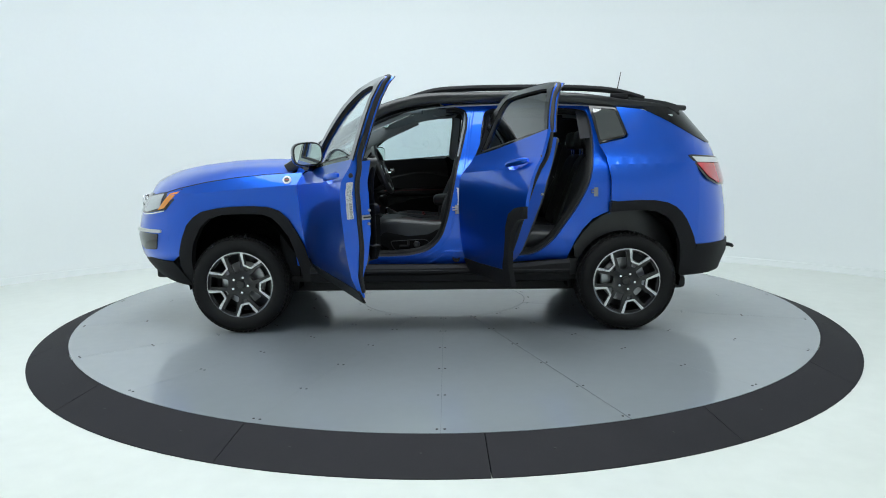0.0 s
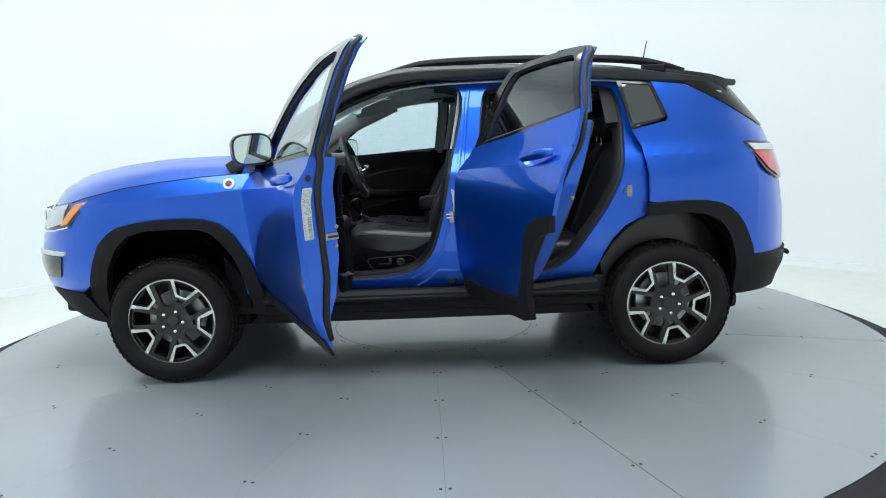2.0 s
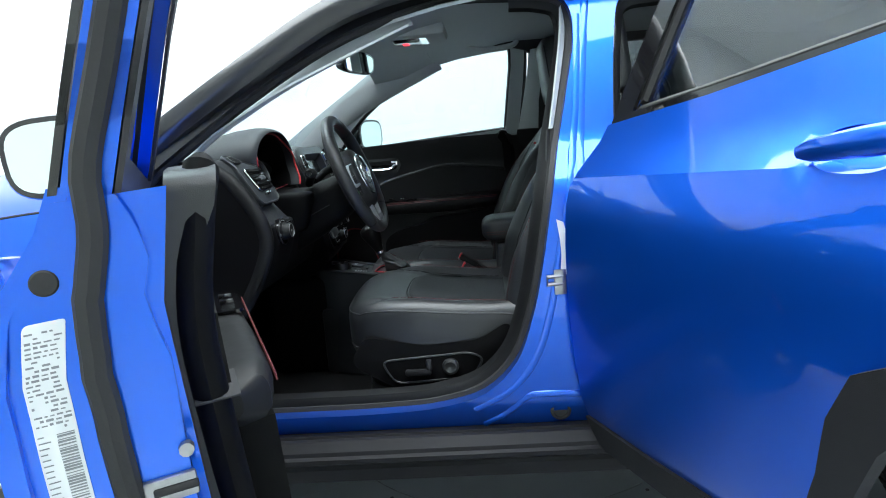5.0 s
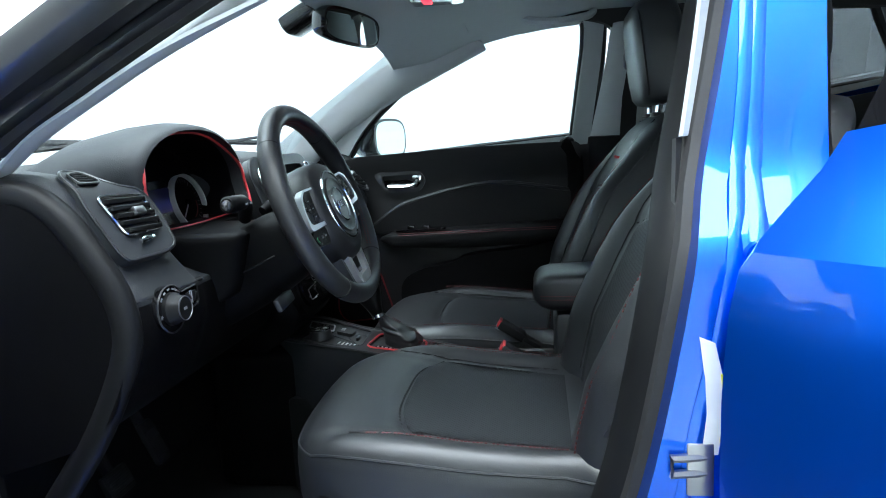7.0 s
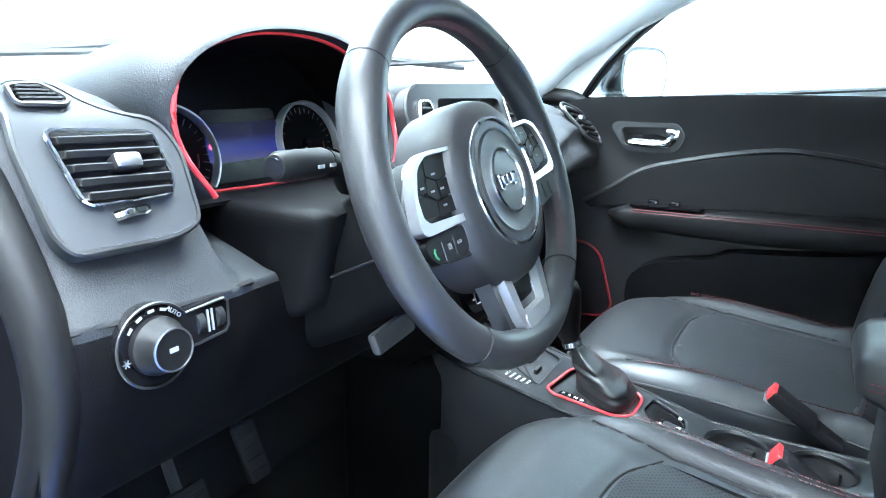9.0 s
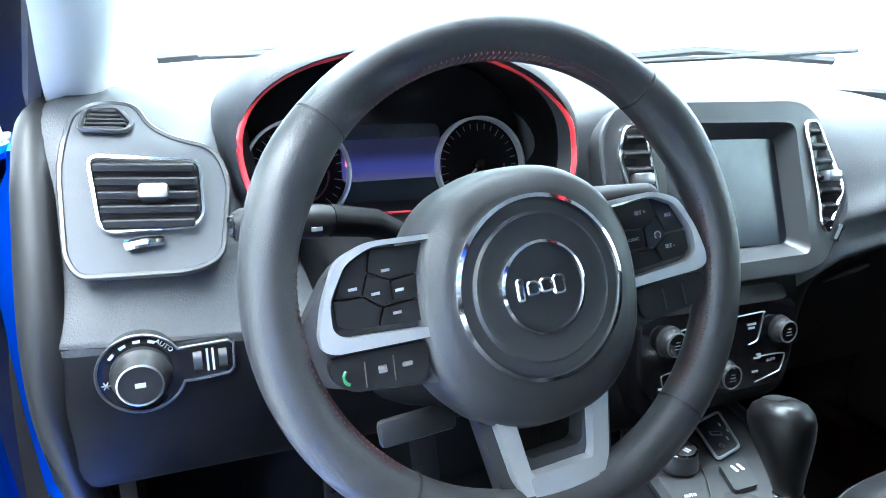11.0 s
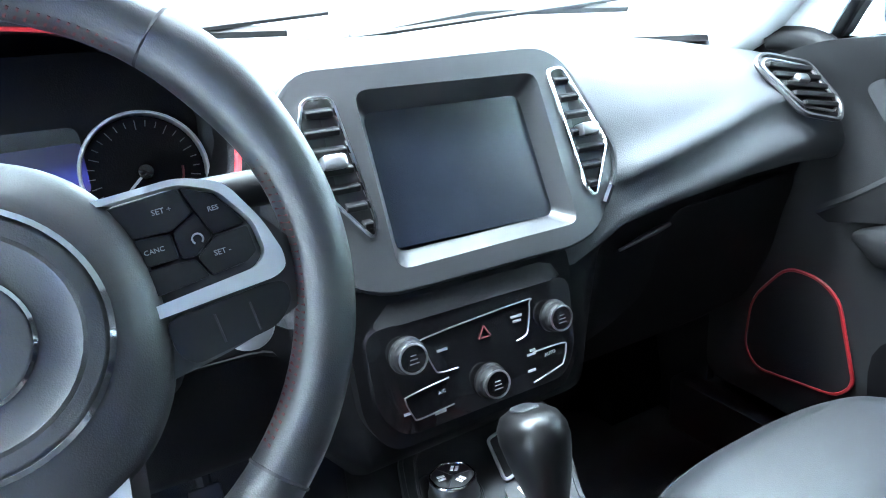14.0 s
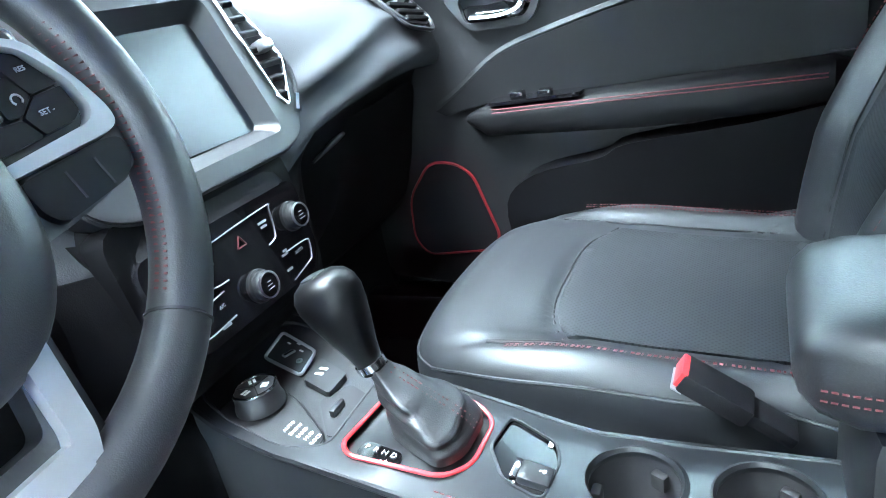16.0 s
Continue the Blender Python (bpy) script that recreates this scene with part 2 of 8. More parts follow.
RIMB = material("satin_black_alloy", (0.012, 0.012, 0.013), 0.35, vary=0.15, coat=0.3)
MACH = material("machined_aluminium", (0.62, 0.63, 0.64), 0.22, metal=1.0, vary=0.05, grain=300)
CHROME = material("chrome", (0.82, 0.83, 0.85), 0.08, metal=1.0, vary=0.02, rough_vary=0.02)
SILVER = material("satin_silver_paint", (0.58, 0.60, 0.62), 0.36, metal=0.8, vary=0.04, coat=0.2)
DASHM = material("soft_touch_black", (0.021, 0.023, 0.026), 0.60, spec=0.36, vary=0.1, grain=300, bump=0.5, bump_scale=620)
DASHL = material("smooth_black_plastic", (0.015, 0.016, 0.0175), 0.42, coat=0.3, coat_rough=0.3, vary=0.1, bump=0.15, bump_scale=800)
LEATHER = material("black_leather", (0.0140, 0.0156, 0.0180), 0.45, spec=0.52, coat=0.36, coat_rough=0.40, vary=0.12, blotch=9, grain=260, bump=0.24, bump_scale=620)
WHEELL = material("wheel_leather", (0.0155, 0.016, 0.0175), 0.48, spec=0.55, coat=0.2, coat_rough=0.36, vary=0.1, bump=0.2, bump_scale=1100)


def perforated(name, upright):
    """Leather pricked with a regular grid of small holes."""
    ma = material(name, (0.018, 0.0202, 0.0232), 0.62, vary=0.1, bump=0.3, bump_scale=600, spec=0.35, coat=0.06, coat_rough=0.4)
    nt = ma.node_tree
    co, mp, dots, edge, mul = (nt.nodes.new(k) for k in ("ShaderNodeTexCoord", "ShaderNodeMapping", "ShaderNodeTexVoronoi", "ShaderNodeMapRange", "ShaderNodeMix"))
    mp.inputs["Rotation"].default_value = (0, radians(90) if upright else 0, radians(45) if not upright else 0)
    dots.voronoi_dimensions = "2D"
    dots.inputs["Scale"].default_value, dots.inputs["Randomness"].default_value = 190.0, 0.0
    edge.inputs["From Min"].default_value, edge.inputs["From Max"].default_value = 0.20, 0.32
    mul.data_type, mul.blend_type = "RGBA", "MULTIPLY"
    mul.inputs["Factor"].default_value = 0.9
    base = nt.nodes["Principled BSDF"].inputs["Base Color"]
    colour = base.links[0].from_socket
    nt.links.new(co.outputs["Object"], mp.inputs["Vector"])
    nt.links.new(mp.outputs["Vector"], dots.inputs["Vector"])
    nt.links.new(dots.outputs["Distance"], edge.inputs["Value"])
    nt.links.new(colour, mul.inputs["A"])
    nt.links.new(edge.outputs["Result"], mul.inputs["B"])
    nt.links.new(mul.outputs["Result"], base)
    coat = nt.nodes.new("ShaderNodeMath")
    coat.operation = "MULTIPLY"
    coat.inputs[1].default_value = 0.06
    nt.links.new(edge.outputs["Result"], coat.inputs[0])
    nt.links.new(coat.outputs[0], nt.nodes["Principled BSDF"].inputs["Coat Weight"])
    return ma


PERF, PERFB = perforated("perforated_leather", False), perforated("perforated_back_leather", True)
PODM = material("satin_dark_grey", (0.031, 0.034, 0.038), 0.52, spec=0.3, vary=0.06, bump=0.1, bump_scale=900)
GLEATH = material("smooth_gear_leather", (0.0036, 0.0037, 0.0041), 0.36, spec=0.22, coat=0.08, coat_rough=0.18, vary=0.1, bump=0.12, bump_scale=900)
CARPET = material("black_carpet", (0.010, 0.010, 0.011), 0.95, vary=0.35, grain=500, bump=0.8, bump_scale=700)
LINER = material("pale_grey_trim", (0.46, 0.49, 0.50), 0.75, vary=0.05, bump=0.2, bump_scale=900)
PADM = material("satin_black_moulding", (0.0145, 0.0152, 0.0165), 0.44, spec=0.4, coat=0.25, coat_rough=0.35, vary=0.12, bump=0.3, bump_scale=700)
# the shade low in the cabin is worked into this near-black colour
LOWD = material("shaded_black_plastic", (0.0026, 0.0026, 0.0031), 0.58, vary=0.15, bump=0.2, bump_scale=700, spec=0.09)
FELT = material("dull_black_liner", (0.0035, 0.0035, 0.0038), 0.95, vary=0.3, grain=300, spec=0.03)
SLATM = material("satin_vent_black", (0.0075, 0.0078, 0.0085), 0.5, vary=0.1, spec=0.2)
MIDW = material("grey_print", (0.25, 0.26, 0.27), 0.5)
DARKT = material("dark_grey_trim", (0.03, 0.03, 0.033), 0.6, vary=0.1, bump=0.2, bump_scale=700)
RED = material("red_satin_trim", (0.60, 0.035, 0.042), 0.3, vary=0.05, coat=0.4)
DRED = material("dark_red_trim", (0.26, 0.016, 0.020), 0.35, vary=0.05)
THREAD = material("red_thread", (0.11, 0.014, 0.016), 0.7, vary=0.15, grain=900)
DTHREAD = material("dark_seam", (0.006, 0.006, 0.007), 0.8)
WHITE = material("white_print", (0.75, 0.76, 0.76), 0.5, vary=0.04)
LABEL = material("white_label", (0.72, 0.74, 0.76), 0.4, vary=0.04)
YELLOW = material("yellow_print", (0.75, 0.72, 0.05), 0.45, vary=0.05)
INK = material("black_ink", (0.03, 0.03, 0.035), 0.5)
FADED = material("grey_ink", (0.20, 0.21, 0.23), 0.5)
AMBER = material("amber_lens", (0.85, 0.30, 0.03), 0.15, coat=1.0)
REDLENS = material("red_lens", (0.60, 0.03, 0.04), 0.1, coat=1.0)
LAMPIN = material("lamp_reflector", (0.62, 0.64, 0.66), 0.2, metal=0.6)
SCREENM = material("dark_screen_glass", (0.006, 0.008, 0.013), 0.22, vary=0.1, coat=0.35, coat_rough=0.2, rough_vary=0.02)
MIRRORM = material("mirror_glass", (0.80, 0.88, 0.84), 0.02, metal=1.0, vary=0.0, rough_vary=0.0)
DARKG = material("dark_rear_glass", (0.007, 0.007, 0.008), 0.22, vary=0.1, spec=0.25)
GLASS = pane("window_glass", (0.85, 0.93, 0.94))
TINT = pane("tinted_glass", (0.30, 0.32, 0.33), facing=0.17)
REDGLOW = glowing("red_telltale", (1.0, 0.03, 0.05), 1.2)
BLUEGLOW = glowing("blue_display", (0.03, 0.032, 0.20), 0.06, fade=True)
DIMW = material("dim_print", (0.12, 0.12, 0.125), 0.5)
PANELGLOW = glowing("light_box_diffuser", (0.93, 0.98, 1.0), LIGHT_STRENGTH)

# ---- the booth ----
ROOM_X, ROOM_Y, ROOM_R, FLOOR_Z, CEIL_Z = -0.05, -2.1, 5.8, -0.09, 4.6
ring = [(ROOM_X + ROOM_R * math.cos(a), ROOM_Y + ROOM_R * math.sin(a)) for a in np.linspace(0, 2 * math.pi, 97)[:-1]]
tagged(part("floor", plate([(ROOM_X + 6.2 * math.cos(a), ROOM_Y + 6.2 * math.sin(a)) for a in np.linspace(0, 2 * math.pi, 65)[:-1]],
                           lambda u, v, d: (u, v, FLOOR_Z - d), 0.1, step=1.0), FLOOR), "pale off-white epoxy floor with faint scuffs", "floor", kind="structure")
wall_rows = []
for r, z in ((ROOM_R, FLOOR_Z), (ROOM_R, CEIL_Z), (ROOM_R + 0.15, CEIL_Z), (ROOM_R + 0.15, FLOOR_Z)):
    wall_rows.append([(ROOM_X + r * math.cos(a), ROOM_Y + r * math.sin(a), z) for a in np.linspace(0, 2 * math.pi, 129)[:-1]])
tagged(part("wall_round", grid(wall_rows, close_u=True, close_v=True), WALL), "smooth white curved booth wall", "wall", kind="structure")
skirt = bmesh.new()
rows = []
for r, z in ((ROOM_R - 0.003, FLOOR_Z), (ROOM_R - 0.012, FLOOR_Z), (ROOM_R - 0.012, FLOOR_Z + 0.07), (ROOM_R - 0.003, FLOOR_Z + 0.075)):
    rows.append([(ROOM_X + r * math.cos(a), ROOM_Y + r * math.sin(a), z) for a in np.linspace(0, 2 * math.pi, 129)[:-1]])
tagged(part("baseboard", grid(rows, close_u=True, close_v=True), WALL), "low white skirting along the curved wall", "baseboard", kind="structure")
tagged(part("ceiling", plate([(ROOM_X + 5.95 * math.cos(a), ROOM_Y + 5.95 * math.sin(a)) for a in np.linspace(0, 2 * math.pi, 65)[:-1]],
                             lambda u, v, d: (u, v, CEIL_Z + d), 0.1, step=1.0), WALL), "plain white booth ceiling", "ceiling", kind="structure")
lightbox = tagged(new("ceiling_light"), "large round white ceiling light box, switched on", "ceiling light")
lightbox.location = (-0.3, -0.8, CEIL_Z)
part("diffuser", lathe([(0.001, -0.12), (2.75, -0.12), (2.75, -0.115), (0.001, -0.115)], 64, closed=True), PANELGLOW, lightbox, "glowing white diffuser")
part("frame", lathe([(2.75, -0.14), (2.85, -0.14), (2.85, 0.0), (2.75, 0.0)], 64, closed=True), WALL, lightbox, "white metal rim")

# ---- the turntable ----
TX, TY, TR, TO = 0.06, 0.27, 2.79, 3.03
turntable = tagged(new("turntable"), "round grey steel car turntable with a black rubber ramp rim", "turntable")
turntable.location = (TX, TY, FLOOR_Z)
DZ = -FLOOR_Z


def wedge(r0, r1, a0, a1, z0, z1, n, gap=0.0015, gap1=None):
    """A plate between two radii and two angles (degrees), with narrow open joints."""
    rows = []
    for r, z in ((r0, z0), (r0, z1[0]), (r1, z1[1]), (r1, z0)):
        g, h = (math.degrees(q / max(r, 0.05)) for q in (gap, gap if gap1 is None else gap1))
        rows.append([(r * math.cos(radians(a)), r * math.sin(radians(a)), z) for a in np.linspace(a0 + g, a1 - h, n)])
    bm = grid(rows, close_v=True)
    for k in (0, n - 1):
        bm.verts.ensure_lookup_table()
        bm.faces.new([bm.verts[i * n + k] for i in range(4)])
    bmesh.ops.recalc_face_normals(bm, faces=bm.faces)
    return bm


part("bed", lathe([(0.001, 0.002), (TR - 0.01, 0.002), (TR - 0.01, DZ - 0.004), (0.001, DZ - 0.004)], 64, closed=True), SEAM, turntable, "dark steel bed")
part("hub_plate", lathe([(0.001, DZ - 0.003), (0.678, DZ - 0.003), (0.678, DZ), (0.001, DZ)], 48, closed=True), DISC, turntable, "round grey centre plate")
for k in range(20):
    part("deck_plate", wedge(0.682, TR, -89.6 + 18 * k, -71.6 + 18 * k, DZ - 0.003, (DZ, DZ), 10, 0.0016 if k in (1, 4, 10, 13) else 0.0004, 0.0016 if k + 1 in (1, 4, 10, 13) else 0.0004), DISC, turntable)
for k in range(16):
    part("ramp_segment", wedge(TR + 0.004, TO, -85.7 + 22.5 * k, -63.2 + 22.5 * k, 0.0, (DZ, 0.004), 10, 0.002), RAMP, turntable, "black rubber ramp piece")
screw = lathe([(0.001, 0), (0.007, 0), (0.006, 0.0016), (0.001, 0.0018)], 8)
screw_me = bpy.data.meshes.new("screw")
screw.to_mesh(screw_me)
screw.free()
screw_me.materials.append(SEAM)
for k in range(20):
    for r in (0.72, 1.09, 1.49, 1.905, 2.325, 2.745):
        for s in (-1, 1):
            a = radians(-89.6 + 18 * k) + s * 0.017 / r
            o = new("screw", screw_me)
            o.parent = turntable
            o.location = (r * math.cos(a), r * math.sin(a), DZ)
for k in range(32):
    a = radians(-80.0 + 11.25 * k)
    o = new("screw", screw_me)
    o.parent = turntable
    o.location = (2.90 * math.cos(a), 2.90 * math.sin(a), DZ * 0.565)

# ---- the car: nose towards -x, driver's side towards -y ----
suv = tagged(new("suv"), "blue compact SUV with black roof, both driver-side doors standing open", "car")

HALF_WIDTH = [(0.0, 0.66), (0.25, 0.75), (0.32, 0.775), (0.40, 0.780), (0.48, 0.815), (0.55, 0.843), (0.65, 0.858), (0.75, 0.866), (0.85, 0.870), (0.94, 0.870), (1.0, 0.864),
              (1.05, 0.848), (1.10, 0.820), (1.15, 0.790), (1.25, 0.755), (1.32, 0.729), (1.40, 0.699), (1.48, 0.664), (1.56, 0.615), (1.62, 0.54)]
TAIL_X = [(0.2, 2.06), (0.35, 2.17), (0.5, 2.22), (0.8, 2.20), (1.0, 2.165), (1.1, 2.14), (1.2, 2.11), (1.27, 2.075), (1.5, 1.87), (1.62, 1.74)]
NOSE_X = [(0.2, 1.84), (0.32, 2.02), (0.42, 2.17), (0.5, 2.245), (0.65, 2.265), (0.8, 2.23), (0.92, 2.168), (1.0, 2.08), (1.1, 1.85), (1.5, 1.6)]


def end_x(x, z):
    return lerp_table(TAIL_X if x > 0 else NOSE_X, z)


def shoulder(x):
    """Height of the crease that runs along the body's shoulder."""
    return lerp_table([(-1.9, 0.945), (-1.2, 0.995), (-0.85, 1.020), (0.24, 1.076), (1.0, 1.122), (1.75, 1.132)], x)


def side(x, z):
    """Half the body's width at a place along it and a height."""
    u = min(0.9995, max(0.0, (abs(x) - 1.25) / (end_x(x, z) - 1.25)))
    t = z - shoulder(x)
    k = max(0.0, 1 - (t / 0.085 if t > 0 else -t / 0.13))
    return (lerp_table(HALF_WIDTH, z) + 0.015 * k ** 1.5) * (1 - u ** 3.1) ** 0.5


def skin(out=0.0, s=-1):
    """Places on the body's side, d metres further in."""
    return lambda u, v, d: (u, s * (side(u, v) + out - d), v)


SHOULDER = [(x, shoulder(x)) for x in np.arange(-1.79, 1.79, 0.03)]
FLARE_OUT = [(-1.715, 0.33), (-1.728, 0.45), (-1.722, 0.56), (-1.688, 0.66), (-1.645, 0.754), (-1.59, 0.81), (-1.531, 0.845), (-1.43, 0.866), (-1.321, 0.876), (-1.2, 0.878),
             (-1.092, 0.872), (-1.013, 0.846), (-0.951, 0.788), (-0.90, 0.70), (-0.856, 0.61), (-0.82, 0.45), (-0.80, 0.36)]
FLARE_IN = [(-1.655, 0.33), (-1.650, 0.42), (-1.645, 0.45), (-1.631, 0.53), (-1.606, 0.63), (-1.548, 0.737), (-1.48, 0.80), (-1.40, 0.822), (-1.262, 0.828), (-1.12, 0.823),
            (-1.06, 0.80), (-1.01, 0.75), (-0.956, 0.675), (-0.925, 0.59), (-0.905, 0.50), (-0.892, 0.42), (-0.885, 0.36)]
REAR_OUT = [(1.189, 0.877), (1.28, 0.886), (1.374, 0.890), (1.48, 0.888), (1.561, 0.873), (1.62, 0.845), (1.661, 0.81), (1.70, 0.76), (1.734, 0.699), (1.765, 0.635), (1.785, 0.575), (1.775, 0.46), (1.755, 0.37)]
REAR_IN = [(1.186, 0.815), (1.30, 0.823), (1.40, 0.826), (1.48, 0.817), (1.564, 0.778), (1.60, 0.735), (1.627, 0.689), (1.655, 0.62), (1.669, 0.56), (1.678, 0.50), (1.685, 0.43), (1.690, 0.37)]
OPEN_F = curve([(-0.78, 0.525), (-0.451, 0.514), (-0.25, 0.516), (-0.136, 0.526), (-0.020, 0.562), (0.062, 0.644), (0.105, 0.755), (0.133, 0.870), (0.172, 1.07), (0.228, 1.30),
                (0.252, 1.421), (0.238, 1.497), (0.18, 1.524), (0.104, 1.531), (-0.08, 1.524), (-0.308, 1.458), (-0.507, 1.352), (-0.72, 1.21), (-0.84, 1.11), (-0.875, 1.0),
                (-0.875, 0.8), (-0.86, 0.60)], 4, True)
OPEN_R = curve([(0.45, 0.51), (0.62, 0.515), (0.72, 0.54), (0.818, 0.618), (0.90, 0.73), (0.968, 0.829), (1.03, 0.94), (1.069, 1.036), (1.094, 1.163), (1.10, 1.32), (1.075, 1.46),
                (1.02, 1.50), (0.8, 1.515), (0.5, 1.515), (0.385, 1.50), (0.350, 1.42), (0.324, 1.19), (0.314, 1.0), (0.312, 0.75), (0.33, 0.58), (0.375, 0.525)], 4, True)
ARCH_FRONT_OF_REAR = [(1.15, 0.80), (1.08, 0.765), (1.02, 0.70), (0.97, 0.62), (0.93, 0.53), (0.905, 0.45)]


def fender(s):
    top = [(-0.86, 1.096), (-1.1, 1.083), (-1.3, 1.064), (-1.5, 1.036), (-1.7, 0.995), (-1.80, 0.968)]
    outline = [(-0.852, 0.80), (-0.855, 1.0)] + top + [(-1.80, 0.85), (-1.80, 0.49)] + [(x, z - 0.012) for x, z in FLARE_OUT[2:-2]] + [(-0.81, 0.445), (-0.905, 0.445)]
    outline = [(-0.83, 0.47), (-0.845, 0.60)] + outline[0:-2]
    return plate(outline, skin(0, s), 0.02, step=0.045, fold=SHOULDER)


def inset(loop, w):
    """A closed 2D loop drawn in by w metres."""
    pts = [np.array(p, float) for p in loop]
    area = sum(a[0] * b[1] - b[0] * a[1] for a, b in zip(pts, pts[1:] + pts[:1]))
    out = []
    for k, p in enumerate(pts):
        t = pts[(k + 1) % len(pts)] - pts[k - 1]
        t = t / np.linalg.norm(t)
        out.append(p + math.copysign(w, area) * np.array((-t[1], t[0])))
    return out


def ribbon(outer, inner, at, depth, step=0.04):
    return plate(list(outer) + list(reversed(inner)), at, depth, step=step)


def wrap(x0, z0, z1, sign, nz, na, out=0.0, half=True, s=-1):
    """The body's end, wrapped round from x0 to the middle (and on to the other side)."""
    rows = []
    for z in np.linspace(z0, z1, nz):
        xe = end_x(sign, z)
        a0 = math.asin(min(1, (x0(z) - 1.25) / (xe - 1.25)) if callable(x0) else (x0 - 1.25) / (xe - 1.25))
        row = []
        for a in np.linspace(a0, math.pi / 2, na):
            u = math.sin(a)
            row.append((sign * (1.25 + (xe - 1.25 + out) * u), s * (lerp_table(HALF_WIDTH, z) + out) * max(0.0, 1 - u ** 3.1) ** 0.5, z))
        if not half:
            row += [(x, -y, z) for x, y, z in reversed(row[:-1])]
        rows.append(row)
    return grid(rows)


for s in (-1, 1):
    part("front_fender", fender(s), PAINT, suv, sharp=13)
    part("wheel_arch_trim", ribbon(FLARE_OUT, FLARE_IN, skin(0.022, s), 0.07), CLAD, suv, "grained black plastic wheel-arch trim")
    quarter = [(1.10, 1.30), (1.135, 1.262), (1.177, 1.165), (1.194, 1.023), (1.192, 0.89)] + [(x, z - 0.012) for x, z in REAR_OUT[1:-3]] + [(1.80, 0.57), (1.80, 1.318), (1.70, 1.375)]
    quarter += [(1.60, 1.425), (1.52, 1.463), (1.46, 1.483), (1.42, 1.495), (1.30, 1.508), (1.085, 1.525)]
    qwin = rounded([(1.075, 1.522), (1.262, 1.507), (1.325, 1.312), (1.128, 1.268)], [0.01, 0.03, 0.05, 0.01])
    quarter_panel = [(1.262, 1.512), (1.328, 1.318), (1.318, 1.300), (1.131, 1.258)] + quarter[2:-1]
    part("rear_quarter_panel", plate(quarter_panel, skin(0, s), 0.02, step=0.045, fold=SHOULDER), PAINT, suv, sharp=13)
    qw = part("quarter_window", plate(qwin, skin(0.003, s), 0.012, [rounded([(1.098, 1.508), (1.250, 1.495), (1.305, 1.322), (1.140, 1.286)], 0.012)], step=0.03), GLOSSB, suv, "gloss black window surround")
    part("pane", plate(rounded([(1.096, 1.510), (1.252, 1.497), (1.307, 1.320), (1.138, 1.284)], 0.012), skin(-0.002, s), 0.004, step=0.05), TINT, qw, "dark tinted glass").visible_shadow = False
    part("wheel_arch_trim", ribbon(REAR_OUT, REAR_IN, skin(0.022, s), 0.07), CLAD, suv, "grained black plastic wheel-arch trim")
    # the frame round both door openings, a step further in than the skin
    frame_out = [(-0.93, 0.455), (0.24, 0.452), (0.88, 0.49), (0.905, 0.455)] + list(reversed(ARCH_FRONT_OF_REAR[:-1])) + [(1.195, 0.80), (1.196, 1.023), (1.18, 1.165), (1.14, 1.268), (1.09, 1.535)]
    frame_out += [(0.7, 1.548), (0.1, 1.552), (-0.1, 1.545), (-0.32, 1.485), (-0.52, 1.378), (-0.74, 1.235), (-0.89, 1.13), (-0.93, 1.04)]
    def frame_at(u, v, d):
        k = smoothstep(1.06, 1.18, v) * smoothstep(0.16, -0.05, u)
        return (u, s * (side(u, v) - 0.045 + 0.037 * k - d * (1 - 0.3 * k)), v)
    k_top = min(range(len(OPEN_F)), key=lambda k: abs(OPEN_F[k][0] - 0.06) + 5 * max(0, 1.4 - OPEN_F[k][1]))
    k_low = min(range(len(OPEN_F)), key=lambda k: abs(OPEN_F[k][0] + 0.84) + abs(OPEN_F[k][1] - 1.11))
    i_top = frame_out.index((0.1, 1.552))
    blue = frame_out[:i_top] + [(0.062, 1.552)] + [tuple(p) for p in reversed(OPEN_F[:k_top])] + [tuple(p) for p in reversed(OPEN_F[k_low:])] + [(-0.89, 1.13), (-0.93, 1.04)]
    part("door_frame", plate(blue, frame_at, 0.05, [OPEN_R], step=0.04), PAINT if s < 0 else DARKT, suv)
    black = [(0.06, 1.552)] + frame_out[i_top + 1:-1] + [tuple(p) for p in reversed(OPEN_F[k_top:k_low])]
    part("pillar_frame", plate(black, frame_at, 0.05, step=0.04), ROOFP, suv, "gloss black front pillar frame")
    for loop in (OPEN_F, OPEN_R):
        if s > 0:
            continue
        depth = lambda x, z: 0.098 - 0.048 * (smoothstep(1.06, 1.18, z) * smoothstep(0.16, -0.05, x) if loop is OPEN_F else 0)
        part("opening_seal", tube([(x, s * (side(x, z) - depth(x, z)), z) for x, z in loop], 0.015, 8, True, up=(0, 1, 0)), RUBBER, suv, "black rubber door seal")
        inner = [[(p[0], s * (side(*p) - depth(*p) + 0.008 - d), p[1]) for p in inset(loop, w)] for w, d in ((0.0, 0.0), (0.014, 0.006), (0.030, 0.022), (0.036, 0.05))]
        # along the front pillar the pale trim takes the reveal's place
        part("opening_reveal", grid([row[:k_top] for row in inner]) if loop is OPEN_F else grid(inner, close_u=True), SLATM, suv, "black trimmed opening edge")
    # pressed ridges down the middle pillar
    part("pillar_ridge", tube([(x, s * (side(x, z) - 0.048), z) for x, z in curve([(0.292, 1.52), (0.274, 1.40), (0.244, 1.15), (0.227, 1.00), (0.220, 0.88)], 5)], 0.012, 10, flat=0.38, up=(0, 1, 0)), PAINT, suv)
